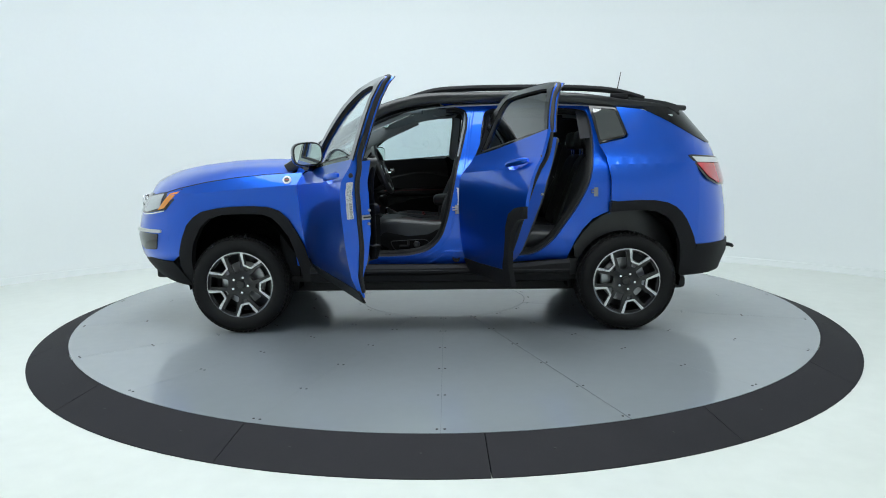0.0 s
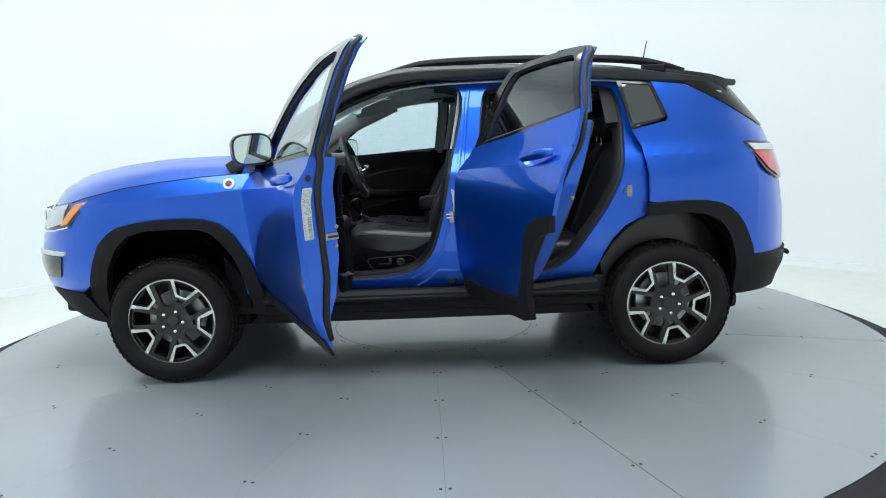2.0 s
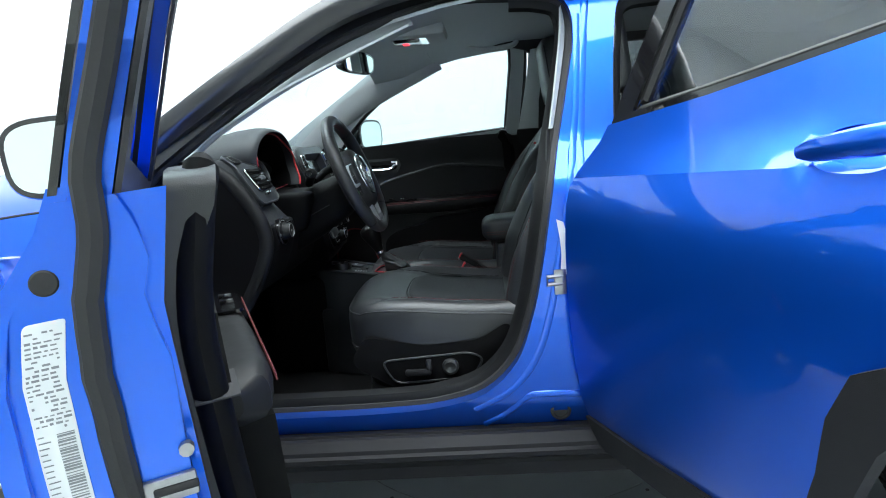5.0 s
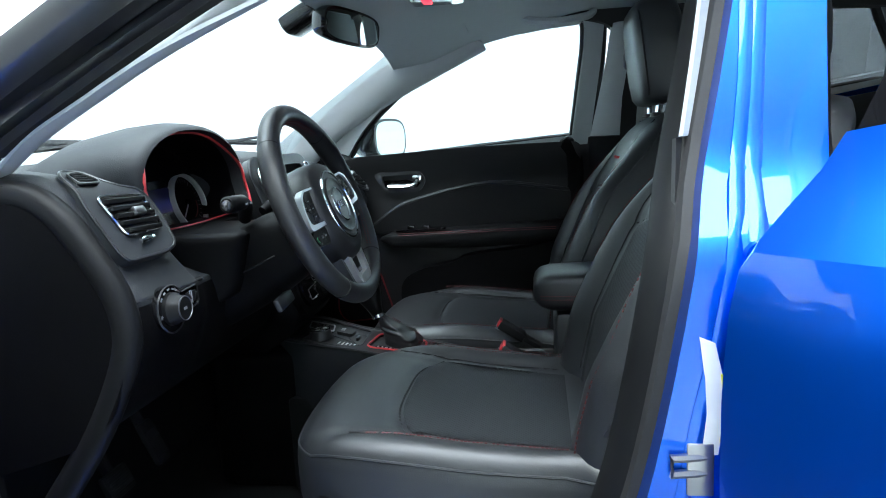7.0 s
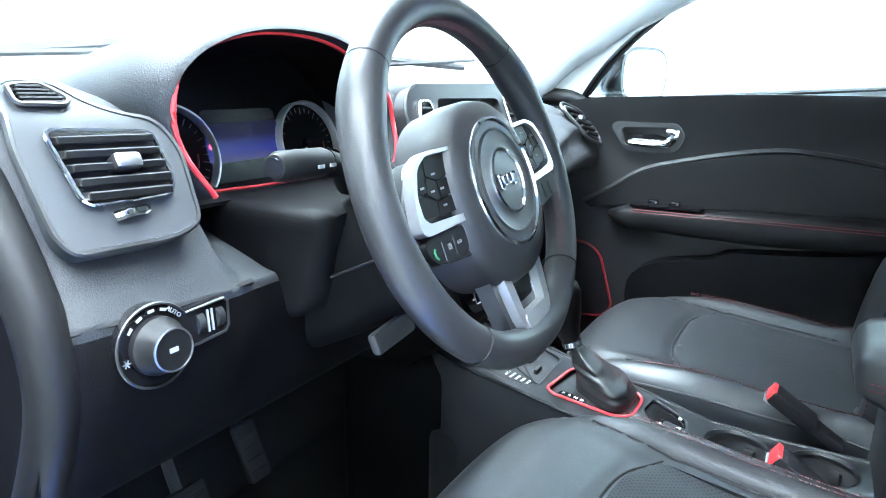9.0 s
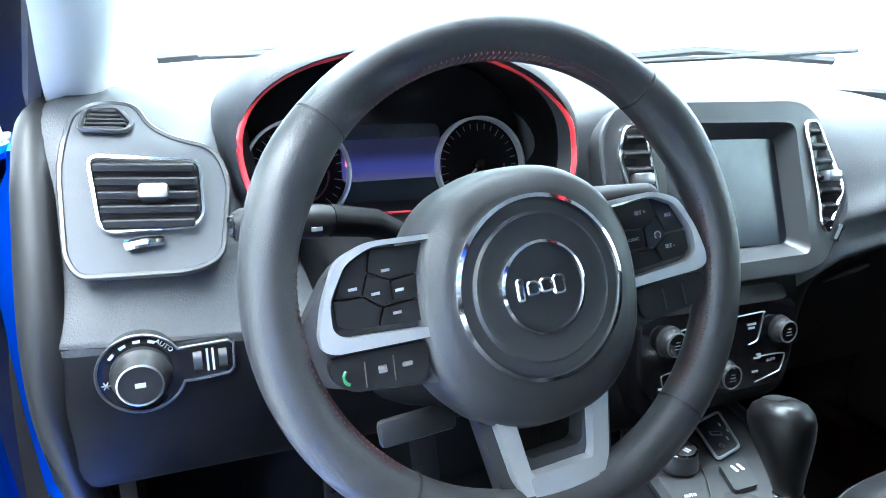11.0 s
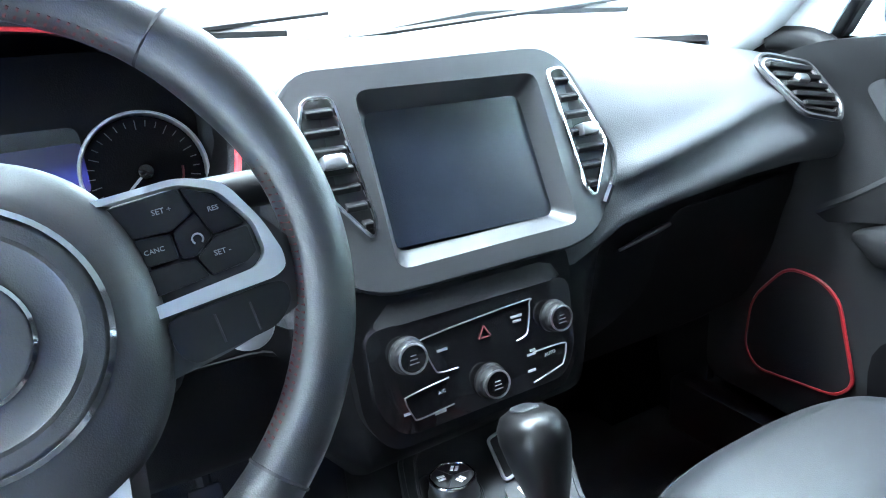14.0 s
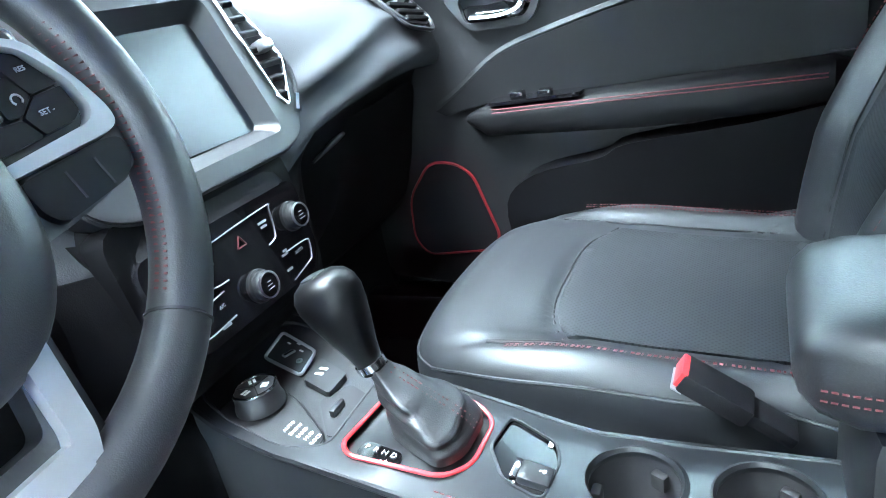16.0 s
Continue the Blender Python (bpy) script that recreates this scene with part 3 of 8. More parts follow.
    part("pressed_edge", tube([(x, s * (side(x, z) - 0.046), z) for x, z in curve([(-0.03, 0.465), (0.03, 0.50), (0.083, 0.547), (0.12, 0.553), (0.222, 0.545), (0.240, 0.50), (0.243, 0.46)], 5)], 0.009, 8, flat=0.5, up=(0, 1, 0)), PAINT, suv)
    part("pillar_ridge", tube([(x, s * (side(x, z) - 0.047), z) for x, z in curve([(0.262, 1.46), (0.243, 1.25), (0.200, 1.02), (0.172, 0.90), (0.150, 0.78), (0.112, 0.66), (0.05, 0.575), (-0.05, 0.515)], 5)], 0.010, 10, flat=0.45, up=(0, 1, 0)), PAINT, suv)
    # sill cladding
    rows = []
    for x in np.linspace(-0.83, 0.93, 12):
        top = 0.462 + 0.03 * smoothstep(0.55, 0.9, x)
        rows.append([(x, s * y, z) for y, z in ((0.745, top), (0.785, top), (0.788, top - 0.006), (0.800, top - 0.006), (0.803, top - 0.001), (0.812, top - 0.002), (0.832, top - 0.022), (0.834, 0.430), (0.843, 0.425), (0.843, 0.414), (0.832, 0.408), (0.824, 0.400), (0.828, 0.390), (0.815, 0.352), (0.775, 0.335), (0.745, 0.36))])
    part("sill_trim", grid(rows, close_u=True, cap=True), CLAD, suv, "grained black plastic sill trim", sharp=20)
    # wheel housings
    for cx in (-1.318, 1.318):
        rows = []
        for a in np.linspace(-15, 195, 20):
            c, q = math.cos(radians(a)), math.sin(radians(a))
            rows.append([(cx + 0.40 * c, s * y, 0.40 + 0.44 * q) for y in (0.72 + 0.12 * smoothstep(0.15, 0.6, q), 0.68, 0.55)] + [(cx, s * 0.54, 0.40)])
        part("wheel_housing", solid(grid(rows), 0.006), FELT, suv, "black plastic wheel housing")

# nose
part("front_bumper", solid(wrap(1.80, 0.475, 0.965, -1, 12, 22, half=False), 0.02), PAINT, suv)
rows = []
for f in np.linspace(0, 1, 6):
    row = []
    for a in np.linspace(-1, 1, 45):
        k = smoothstep(1.0, 0.45, abs(a))
        z = 0.322 + 0.085 * k + f * (0.492 - 0.322 - 0.055 * k)
        xe = end_x(-1, 0.47) + 0.012 - 0.05 * (1 - f) ** 2
        x0 = 1.665 + 0.125 * f
        w = math.asin((x0 - 1.25) / (xe - 1.25))
        u = math.sin(w + (math.pi / 2 - w) * (1 - abs(a)))
        row.append((-(1.25 + (xe - 1.25) * u), math.copysign((lerp_table(HALF_WIDTH, max(0.44, z)) + 0.014 - 0.03 * (1 - f) ** 2) * max(0.0, 1 - u ** 3.1) ** 0.5, a), z))
    rows.append(row)
part("front_bumper_lower", solid(grid(rows), 0.02), CLAD, suv, "grained black plastic lower bumper")
for s in (-1, 1):
    lamp_at = lambda a, z, o: (-(1.25 + (end_x(-1, z) - 1.25 + o) * math.sin(a - 0.09)), s * (lerp_table(HALF_WIDTH, z) + o) * (1 - math.sin(a - 0.09) ** 3.1) ** 0.5, z)
    hl = part("headlight", plate(rounded([(0.60, 0.995), (0.615, 0.955), (0.715, 0.850), (0.98, 0.822), (1.12, 0.835), (1.14, 0.935)], 0.02),
                                 lambda u, v, d: lamp_at(u, v, 0.006 - d), 0.05, step=0.03), GLOSSB, suv, "clear headlight with dark rim")
    part("lamp_bowl", plate(rounded([(0.80, 0.965), (0.78, 0.865), (0.96, 0.832), (1.10, 0.845), (1.12, 0.925)], 0.02), lambda u, v, d: lamp_at(u, v, 0.010 - d), 0.02, step=0.03), LAMPIN, hl, "silver reflector")
    part("turn_lens", plate(rounded([(0.625, 0.980), (0.735, 0.862), (0.80, 0.85), (0.74, 0.93), (0.72, 0.965)], 0.008), lambda u, v, d: lamp_at(u, v, 0.011 - d), 0.02, step=0.03), AMBER, hl, "amber side lens")
    part("lens_trim", tube([lamp_at(a, z, 0.012) for a, z in ((0.715, 0.846), (0.85, 0.826), (0.98, 0.818), (1.12, 0.831))], 0.004, 6), CHROME, hl, "bright lower edge")
    fog = part("fog_lamp", plate(rounded([(0.77, 0.685), (1.10, 0.69), (1.10, 0.60), (1.0, 0.565), (0.81, 0.575)], 0.02), lambda u, v, d: lamp_at(u, v, 0.006 - d), 0.04, step=0.03), GLOSSB, suv, "dark fog lamp recess")
    part("daylight_strip", plate(rounded([(0.74, 0.716), (1.18, 0.713), (1.18, 0.690), (0.74, 0.694)], 0.01), lambda u, v, d: lamp_at(u, v, 0.010 - d), 0.02, step=0.03), WHITE, fog, "white daytime light strip")
grille = part("grille", plate(rounded([(-0.62, 0.96), (0.62, 0.96), (0.58, 0.82), (-0.58, 0.82)], 0.03),
                              lambda u, v, d: (-(1.25 + (end_x(-1, v) - 1.25) * max(0, 1 - (abs(u) / lerp_table(HALF_WIDTH, v)) ** 2) ** (1 / 3.1)) - 0.008 + d, u, v), 0.04, step=0.04), GLOSSB, suv, "black slotted grille")
for k in range(7):
    y = -0.45 + 0.15 * k
    x = -(1.25 + (end_x(-1, 0.89) - 1.25) * max(0, 1 - (abs(y) / 0.86) ** 2) ** (1 / 3.1))
    part("slot_frame", tube([(x + 0.002, y + c, 0.89 + d) for c, d in rounded([(-0.05, -0.045), (0.05, -0.045), (0.05, 0.045), (-0.05, 0.045)], 0.02)], 0.005, 6, True, up=(1, 0, 0)), CHROME, grille, "bright slot frame")

# bonnet
rows = []
for x in list(np.linspace(-2.185, -2.0, 6)) + list(np.linspace(-1.9, -0.93, 14)):
    zf = lerp_table([(-2.185, 0.955), (-2.0, 0.962), (-1.80, 0.970), (-1.7, 0.997), (-1.5, 1.038), (-1.3, 1.066), (-1.1, 1.085), (-0.93, 1.094)], x)
    zc = lerp_table([(-2.185, 0.975), (-2.12, 1.040), (-1.95, 1.090), (-1.8, 1.128), (-1.6, 1.160), (-1.35, 1.186), (-1.1, 1.190), (-0.93, 1.182)], x)
    w = side(x, zf) - 0.002
    rows.append([(x, w * v, zf + (zc - zf) * (1 - abs(v) ** 4.2) + 0.014 * math.exp(-((abs(v) - 0.62) / 0.05) ** 2) * smoothstep(-2.1, -1.7, x)) for v in np.linspace(-1, 1, 33)])
part("bonnet", solid(grid(rows), 0.015), PAINT, suv)
for s in (-1, 1):
    line = [(x, s * (side(x, z) - 0.001), z + 0.001) for x, z in ((x, lerp_table([(-1.80, 0.970), (-1.7, 0.997), (-1.5, 1.038), (-1.3, 1.066), (-1.1, 1.085), (-0.93, 1.094)], x)) for x in np.linspace(-1.80, -0.93, 24))]
    part("bonnet_gap", tube(line, 0.0032, 6), SEAM, suv, "dark gap under the bonnet edge")
rows = []
for x, z in ((-0.94, 1.15), (-0.86, 1.17), (-0.80, 1.165)):
    rows.append([(x - 0.13 * (1 - abs(v) ** 2), 0.78 * v, z + 0.02 * (1 - v * v)) for v in np.linspace(-1, 1, 21)])
cowl = part("cowl", solid(grid(rows), 0.01), CLAD, suv, "black plastic scuttle panel")
for y0, y1 in ((-0.62, -0.05), (0.0, 0.55)):
    wiper = part("wiper", tube([(-0.97, y0, 1.205), (-0.95, (y0 + y1) / 2, 1.235), (-0.90, y1, 1.225)], 0.009, 6), RUBBER, suv, "black windscreen wiper")
    part("blade", tube([(-0.93, y0 + 0.05, 1.21), (-0.90, y1 + 0.06, 1.245)], 0.005, 6), RUBBER, wiper)

# roof, pillars, screens
ROOF_Z = [(-0.36, 1.54), (-0.25, 1.58), (-0.1, 1.615), (0.1, 1.638), (0.5, 1.648), (1.0, 1.638), (1.4, 1.605), (1.65, 1.56), (1.76, 1.535)]
rows = []
for x in np.linspace(-0.36, 1.74, 26):
    zc = lerp_table(ROOF_Z, x)
    ze = zc - lerp_table([(-0.36, 0.05), (0.0, 0.065), (1.2, 0.08), (1.8, 0.035)], x)
    w = lerp_table([(-0.36, 0.655), (0.0, 0.632), (1.0, 0.626), (1.45, 0.585), (1.80, 0.49)], x)
    xx = x - 0.14 * smoothstep(0.2, -0.36, x)
    rows.append([(xx if x > 0 else x - 0.14 * (1 - v * v) * smoothstep(0.2, -0.36, x), w * v, ze + (zc - ze) * (1 - abs(v) ** 4)) for v in np.linspace(-1, 1, 25)])
part("roof", solid(grid(rows), 0.02), ROOFP, suv, "gloss black painted roof")
rows = []
for x, z0, z1, w in ((1.36, 1.592, 1.520, 0.590), (1.50, 1.578, 1.498, 0.580), (1.62, 1.560, 1.486, 0.565), (1.70, 1.540, 1.484, 0.545), (1.728, 1.520, 1.492, 0.53)):
    rows.append([(x + 0.03 * (1 - v * v), w * v, z0 - 0.01 * v * v) for v in np.linspace(-1, 1, 15)] + [(x + 0.03 * (1 - v * v), w * v, z1 - 0.01 * v * v) for v in np.linspace(1, -1, 15)])
part("spoiler", grid(rows, close_u=True, cap=True), ROOFP, suv, "gloss black rear spoiler lip")
for s in (-1, 1):
    path = curve([(-0.97, 0.775, 1.115), (-0.74, 0.742, 1.262), (-0.52, 0.708, 1.400), (-0.32, 0.672, 1.512), (-0.10, 0.642, 1.572), (0.15, 0.628, 1.588), (0.7, 0.626, 1.584), (1.08, 0.620, 1.564),
                  (1.30, 0.605, 1.535), (1.50, 0.575, 1.520), (1.66, 0.535, 1.512), (1.78, 0.49, 1.508)], 4)
    part("roof_edge", tube([(x, s * y, z) for x, y, z in path], [lerp_table([(1.0, 0.038), (1.35, 0.033), (1.78, 0.018)], p[0]) for p in path], 10, flat=0.9, up=(0, 1, 0)), ROOFP, suv, "gloss black pillar and roof edge")
    rail = curve([(-0.16, 0.56, 1.588), (-0.06, 0.56, 1.620), (0.08, 0.56, 1.647), (0.4, 0.56, 1.657), (0.9, 0.555, 1.653), (1.2, 0.54, 1.637), (1.36, 0.53, 1.608), (1.48, 0.52, 1.572)], 4)
    rl = part("roof_rail", tube([(x, s * y, z) for x, y, z in rail], 0.021, 8, up=(0, 1, 0)), CLAD, suv, "black roof rail")
    for x in (0.05, 0.75, 1.30):
        z = lerp_table(ROOF_Z, x)
        part("rail_foot", box((x - 0.06, s * 0.56 - 0.014, z - 0.05), (x + 0.06, s * 0.56 + 0.014, z + (0.012 if x < 1 else -0.004)), 0.008), CLAD, rl)
ant = part("antenna", tube([(1.41, 0.0, 1.585), (1.42, 0, 1.66), (1.45, 0, 1.82)], [0.008, 0.004, 0.003], 8), RUBBER, suv, "thin black roof antenna")
part("antenna_base", lathe([(0.001, 0), (0.022, 0), (0.016, 0.025), (0.001, 0.03)], 12, Matrix.Translation((1.41, 0, 1.578))), GLOSSB, ant)


def screen_at(u, v, d):
    """Windscreen: u across (-1..1), v from cowl (0) to roof (1)."""
    x = -1.04 + 0.62 * v + 0.17 * u * u * (1 - 0.35 * v) - d * 0.6
    return (x, u * (0.765 - 0.115 * v), 1.165 + 0.385 * v - 0.05 * u * u + 0.03 * math.sin(math.pi * v) + d * 0.8)


part("windscreen", grid([[screen_at(u, v, 0) for u in np.linspace(-1, 1, 21)] for v in np.linspace(0, 1, 9)]), GLASS, suv, "clear windscreen").visible_shadow = False
part("windscreen_edge", tube([screen_at(u, 0.01, 0.004) for u in np.linspace(-1, 1, 21)], 0.014, 6), RUBBER, suv, "black windscreen base seal")

# tail
part("rear_bumper", solid(wrap(1.80, 0.575, 1.0, 1, 10, 22, half=False), 0.02), PAINT, suv)
part("rear_bumper_lower", solid(wrap(lambda z: 1.70 + 0.09 * smoothstep(0.4, 0.57, z), 0.36, 0.578, 1, 6, 22, 0.012, half=False), 0.02), CLAD, suv, "grained black plastic lower bumper")
part("tailgate", solid(wrap(1.80, 0.998, 1.345, 1, 9, 22, -0.001, half=False), 0.02), PAINT, suv)
part("rear_window", solid(wrap(lambda z: lerp_table([(1.27, 1.93), (1.318, 1.80), (1.375, 1.69), (1.425, 1.59), (1.463, 1.51), (1.51, 1.42)], z), 1.272, 1.512, 1, 9, 20, 0.004, half=False), 0.006), DARKG, suv, "dark tinted rear window")
for s in (-1, 1):
    tail_at = lambda a, z, o: (1.25 + (end_x(1, z) - 1.25 + o) * math.sin(a), s * (lerp_table(HALF_WIDTH, z) + o) * (1 - math.sin(a) ** 3.1) ** 0.5, z)
    tl = part("tail_light", plate(rounded([(0.590, 1.180), (0.62, 1.185), (1.15, 1.168), (1.14, 0.975), (0.88, 0.975), (0.72, 1.025)], [0.02, 0.03, 0.02, 0.02, 0.04, 0.04]),
                                  lambda u, v, d: tail_at(u, v, 0.010 - d), 0.05, step=0.03), GLOSSB, suv, "red and clear rear light with dark rim")
    part("red_lens", plate(rounded([(0.655, 1.130), (1.13, 1.122), (1.12, 0.990), (0.89, 0.990), (0.76, 1.034)], 0.02), lambda u, v, d: tail_at(u, v, 0.015 - d), 0.02, step=0.03), REDLENS, tl, "red lens")
    part("clear_lens", plate(rounded([(0.622, 1.172), (1.14, 1.158), (1.135, 1.126), (0.665, 1.135)], 0.01), lambda u, v, d: tail_at(u, v, 0.016 - d), 0.02, step=0.03), WHITE, tl, "white lens strip")
part("tow_hook", tube([(2.17, -0.30, 0.52), (2.23, -0.30, 0.51), (2.245, -0.28, 0.50)], 0.014, 8), CLAD, suv, "small black tow hook")

# round badge on the front fenders
for s in (-1, 1):
    m = Matrix.Translation((-0.955, s * (side(-0.955, 1.048) + 0.001), 1.048)) @ Matrix.Rotation(s * radians(-62), 4, "X")
    bd = part("badge", lathe([(0.001, 0), (0.029, 0), (0.029, 0.003), (0.027, 0.004), (0.001, 0.004)], 32, m), WHITE, suv, "round white and red badge")
    part("badge_centre", lathe([(0.001, 0.004), (0.017, 0.004), (0.017, 0.005), (0.001, 0.005)], 24, m), INK, bd, "dark centre")
    part("badge_bar", box((-0.013, -0.0025, 0.005), (0.013, 0.0025, 0.006), 0.0005, m), REDLENS, bd, "red bar")

# underside and cabin shell
part("underbody", box((-1.75, -0.60, 0.24), (1.8, 0.60, 0.335), 0.03), RUBBER, suv, "dark underbody")
part("bulkhead", box((-1.06, -0.70, 0.34), (-1.02, 0.70, 1.12), 0.01), CARPET, suv, "dark bulkhead")
part("engine_bay_tray", box((-2.02, -0.53, 0.34), (-1.07, 0.53, 0.72), 0.02), RUBBER, suv, "dark engine bay block")
part("cabin_floor", box((-1.02, -0.74, 0.338), (1.02, 0.74, 0.375), 0.008), CARPET, suv, "black carpeted floor")
part("boot_floor", box((1.03, -0.53, 0.338), (2.0, 0.53, 0.74), 0.02), CARPET, suv, "black boot lining")
rows = []
for x in np.linspace(-0.44, 1.66, 18):
    zc = lerp_table(ROOF_Z, x) - 0.05
    w = 0.615
    rows.append([(x, w * v, zc - 0.055 * abs(v) ** 4) for v in np.linspace(-1, 1, 17)])
part("headliner", solid(grid(rows), 0.008), LINER, suv, "pale grey fabric headliner")


# ---- wheels ----
def wheel(x, s):
    """A road wheel; local y points outwards."""
    m = Matrix.Translation((x, s * 0.80, 0.336)) @ (Matrix.Identity(4) if s < 0 else Matrix.Rotation(math.pi, 4, "Z"))
    turn = Matrix.Rotation(radians(90), 4, "X")  # lathe axis z -> -y (outwards on the driver's side)
    w = part("wheel", lathe([(0.205, -0.17), (0.222, -0.17), (0.222, 0.012), (0.229, 0.016), (0.229, 0.022), (0.221, 0.024), (0.212, 0.0), (0.205, -0.02)], 64, turn, closed=True), RIMB, suv,
             "black alloy wheel with machined faces", m=m)
    prof = [(0.222, -0.19), (0.26, -0.205), (0.30, -0.20), (0.316, -0.185), (0.328, -0.165), (0.331, -0.12), (0.332, -0.075), (0.331, -0.03), (0.325, 0.010), (0.312, 0.034), (0.290, 0.048), (0.262, 0.050), (0.236, 0.038), (0.2225, 0.020), (0.2225, -0.16)]
    part("tyre", lathe(prof, 72, turn, closed=True), TYRE, w, "black all-terrain tyre")
    lugs = bmesh.new()
    for k in range(64):
        for y0, y1, off in ((0.015, 0.036, 0), (-0.045, 0.006, 0.5), (-0.11, -0.055, 0), (-0.165, -0.12, 0.5)):
            a = 2 * math.pi * (k + off) / 64
            r = 0.316 if y0 > 0 else 0.327
            box((-0.011, -y1, r), (0.011, -y0, 0.3355 if y0 <= 0 else 0.324), 0, Matrix.Rotation(a, 4, "Y"), lugs)
    part("tread", lugs, TYRE, w)
    part("rim_lip", lathe([(0.2205, 0.0245), (0.2275, 0.0225), (0.2285, 0.026), (0.2205, 0.028)], 64, turn, closed=True), MACH, w, "machined rim lip")
    part("brake_disc", lathe([(0.06, -0.09), (0.15, -0.09), (0.15, -0.075), (0.06, -0.075)], 40, turn, closed=True), STEEL, w, "steel brake disc")
    part("caliper", box((-0.155, 0.065, -0.05), (-0.09, 0.115, 0.05), 0.012), SILVER, w, "silver brake caliper")
    part("backing_plate", lathe([(0.001, -0.125), (0.21, -0.125), (0.21, -0.115), (0.001, -0.115)], 32, turn, closed=True), RUBBER, w)
    hole = [(0.135, 0.026), (0.205, 0.030), (0.205, -0.030), (0.135, -0.026)]
    flat = lambda ang: (lambda u, v, d: (u * math.cos(ang) - v * math.sin(ang), -0.006 + d + 0.016 * smoothstep(0.12, 0.03, math.hypot(u, v)) * 1.0 - 0.006, u * math.sin(ang) + v * math.cos(ang)))
    base = [(0.213 * math.cos(a), 0.213 * math.sin(a)) for a in np.linspace(0, 2 * math.pi, 73)[:-1]]
    holes = []
    for k in range(5):
        a = radians(66 + 72 * k)
        rot = lambda p, q: (p[0] * math.cos(q) - p[1] * math.sin(q), p[0] * math.sin(q) + p[1] * math.cos(q))
        holes.append([rot(p, a) for p in rounded([(0.104, 0.014), (0.150, 0.024), (0.206, 0.060), (0.206, -0.060), (0.150, -0.024), (0.104, -0.014)], 0.008)])
        holes.append([rot(p, a + radians(36)) for p in rounded([(0.085, 0.026), (0.206, 0.040), (0.206, -0.040), (0.085, -0.026)], 0.016)])
    part("spokes", plate(base, flat(0), 0.03, holes, step=0.03), RIMB, w, "satin black spokes")
    for k in range(5):
        a = radians(66 + 72 * k)
        outer = rounded([(0.131, 0.030), (0.208, 0.080), (0.2165, 0.062), (0.1435, 0.0235), (0.1435, -0.0235), (0.2165, -0.062), (0.208, -0.080), (0.131, -0.030)], 0.004)
        part("spoke_face", plate(outer, lambda u, v, d, a=a: (u * math.cos(a) - v * math.sin(a), -0.0165 + d - 0.010 * smoothstep(0.13, 0.22, u), u * math.sin(a) + v * math.cos(a)), 0.012, step=0.03), MACH, w, "machined bright face")
        nm = turn @ Matrix.Translation((0.055 * math.cos(a), -0.055 * math.sin(a) * -1, 0.0))
        part("wheel_nut", lathe([(0.001, 0.024), (0.008, 0.0235), (0.0115, 0.017), (0.0125, -0.02), (0.001, -0.02)], 10, nm), CHROME, w, "chrome wheel nut")
    part("centre_cap", lathe([(0.001, 0.008), (0.026, 0.007), (0.030, 0.002), (0.030, -0.03), (0.001, -0.03)], 24, turn), RIMB, w, "black centre cap")
    return w


for x in (-1.318, 1.318):
    for s in (-1, 1):
        wheel(x, s)

# ---- doors ----
def inner_y(z):
    return lerp_table([(0.4, 0.70), (1.05, 0.705), (1.20, 0.672), (1.3, 0.65)], z)


def hung(bm, hx, s):
    """Moves a door's mesh so that its hinge is at its origin."""
    bmesh.ops.translate(bm, vec=(-hx, -s * 0.80, 0), verts=bm.verts)
    return bm


def door_handle(x0, z0, x1, z1, s):
    pts = []
    for k in np.linspace(0, 1, 11):
        x, z = x0 + (x1 - x0) * k, z0 + (z1 - z0) * k
        pts.append((x, s * (side(x, z) + 0.004 + 0.040 * math.sin(math.pi * (0.08 + 0.84 * k)) ** 0.55), z))
    return tube(pts, [0.010, 0.015, 0.017, 0.018, 0.019, 0.020, 0.020, 0.020, 0.019, 0.017, 0.011], 10, flat=0.72, up=(0, 1, 0))


def dish(cx, cz, rx, rz, s, deep=0.028):
    rows = []
    for f, d in ((1.0, 0.001), (0.97, 0.008), (0.85, 0.02), (0.6, deep), (0.02, deep + 0.003)):
        rows.append([(x, s * (side(x, z) - d), z) for x, z in ellipse(cx, cz, rx * f, rz * f, 28, 2.4)])
    return grid(rows, close_u=True)


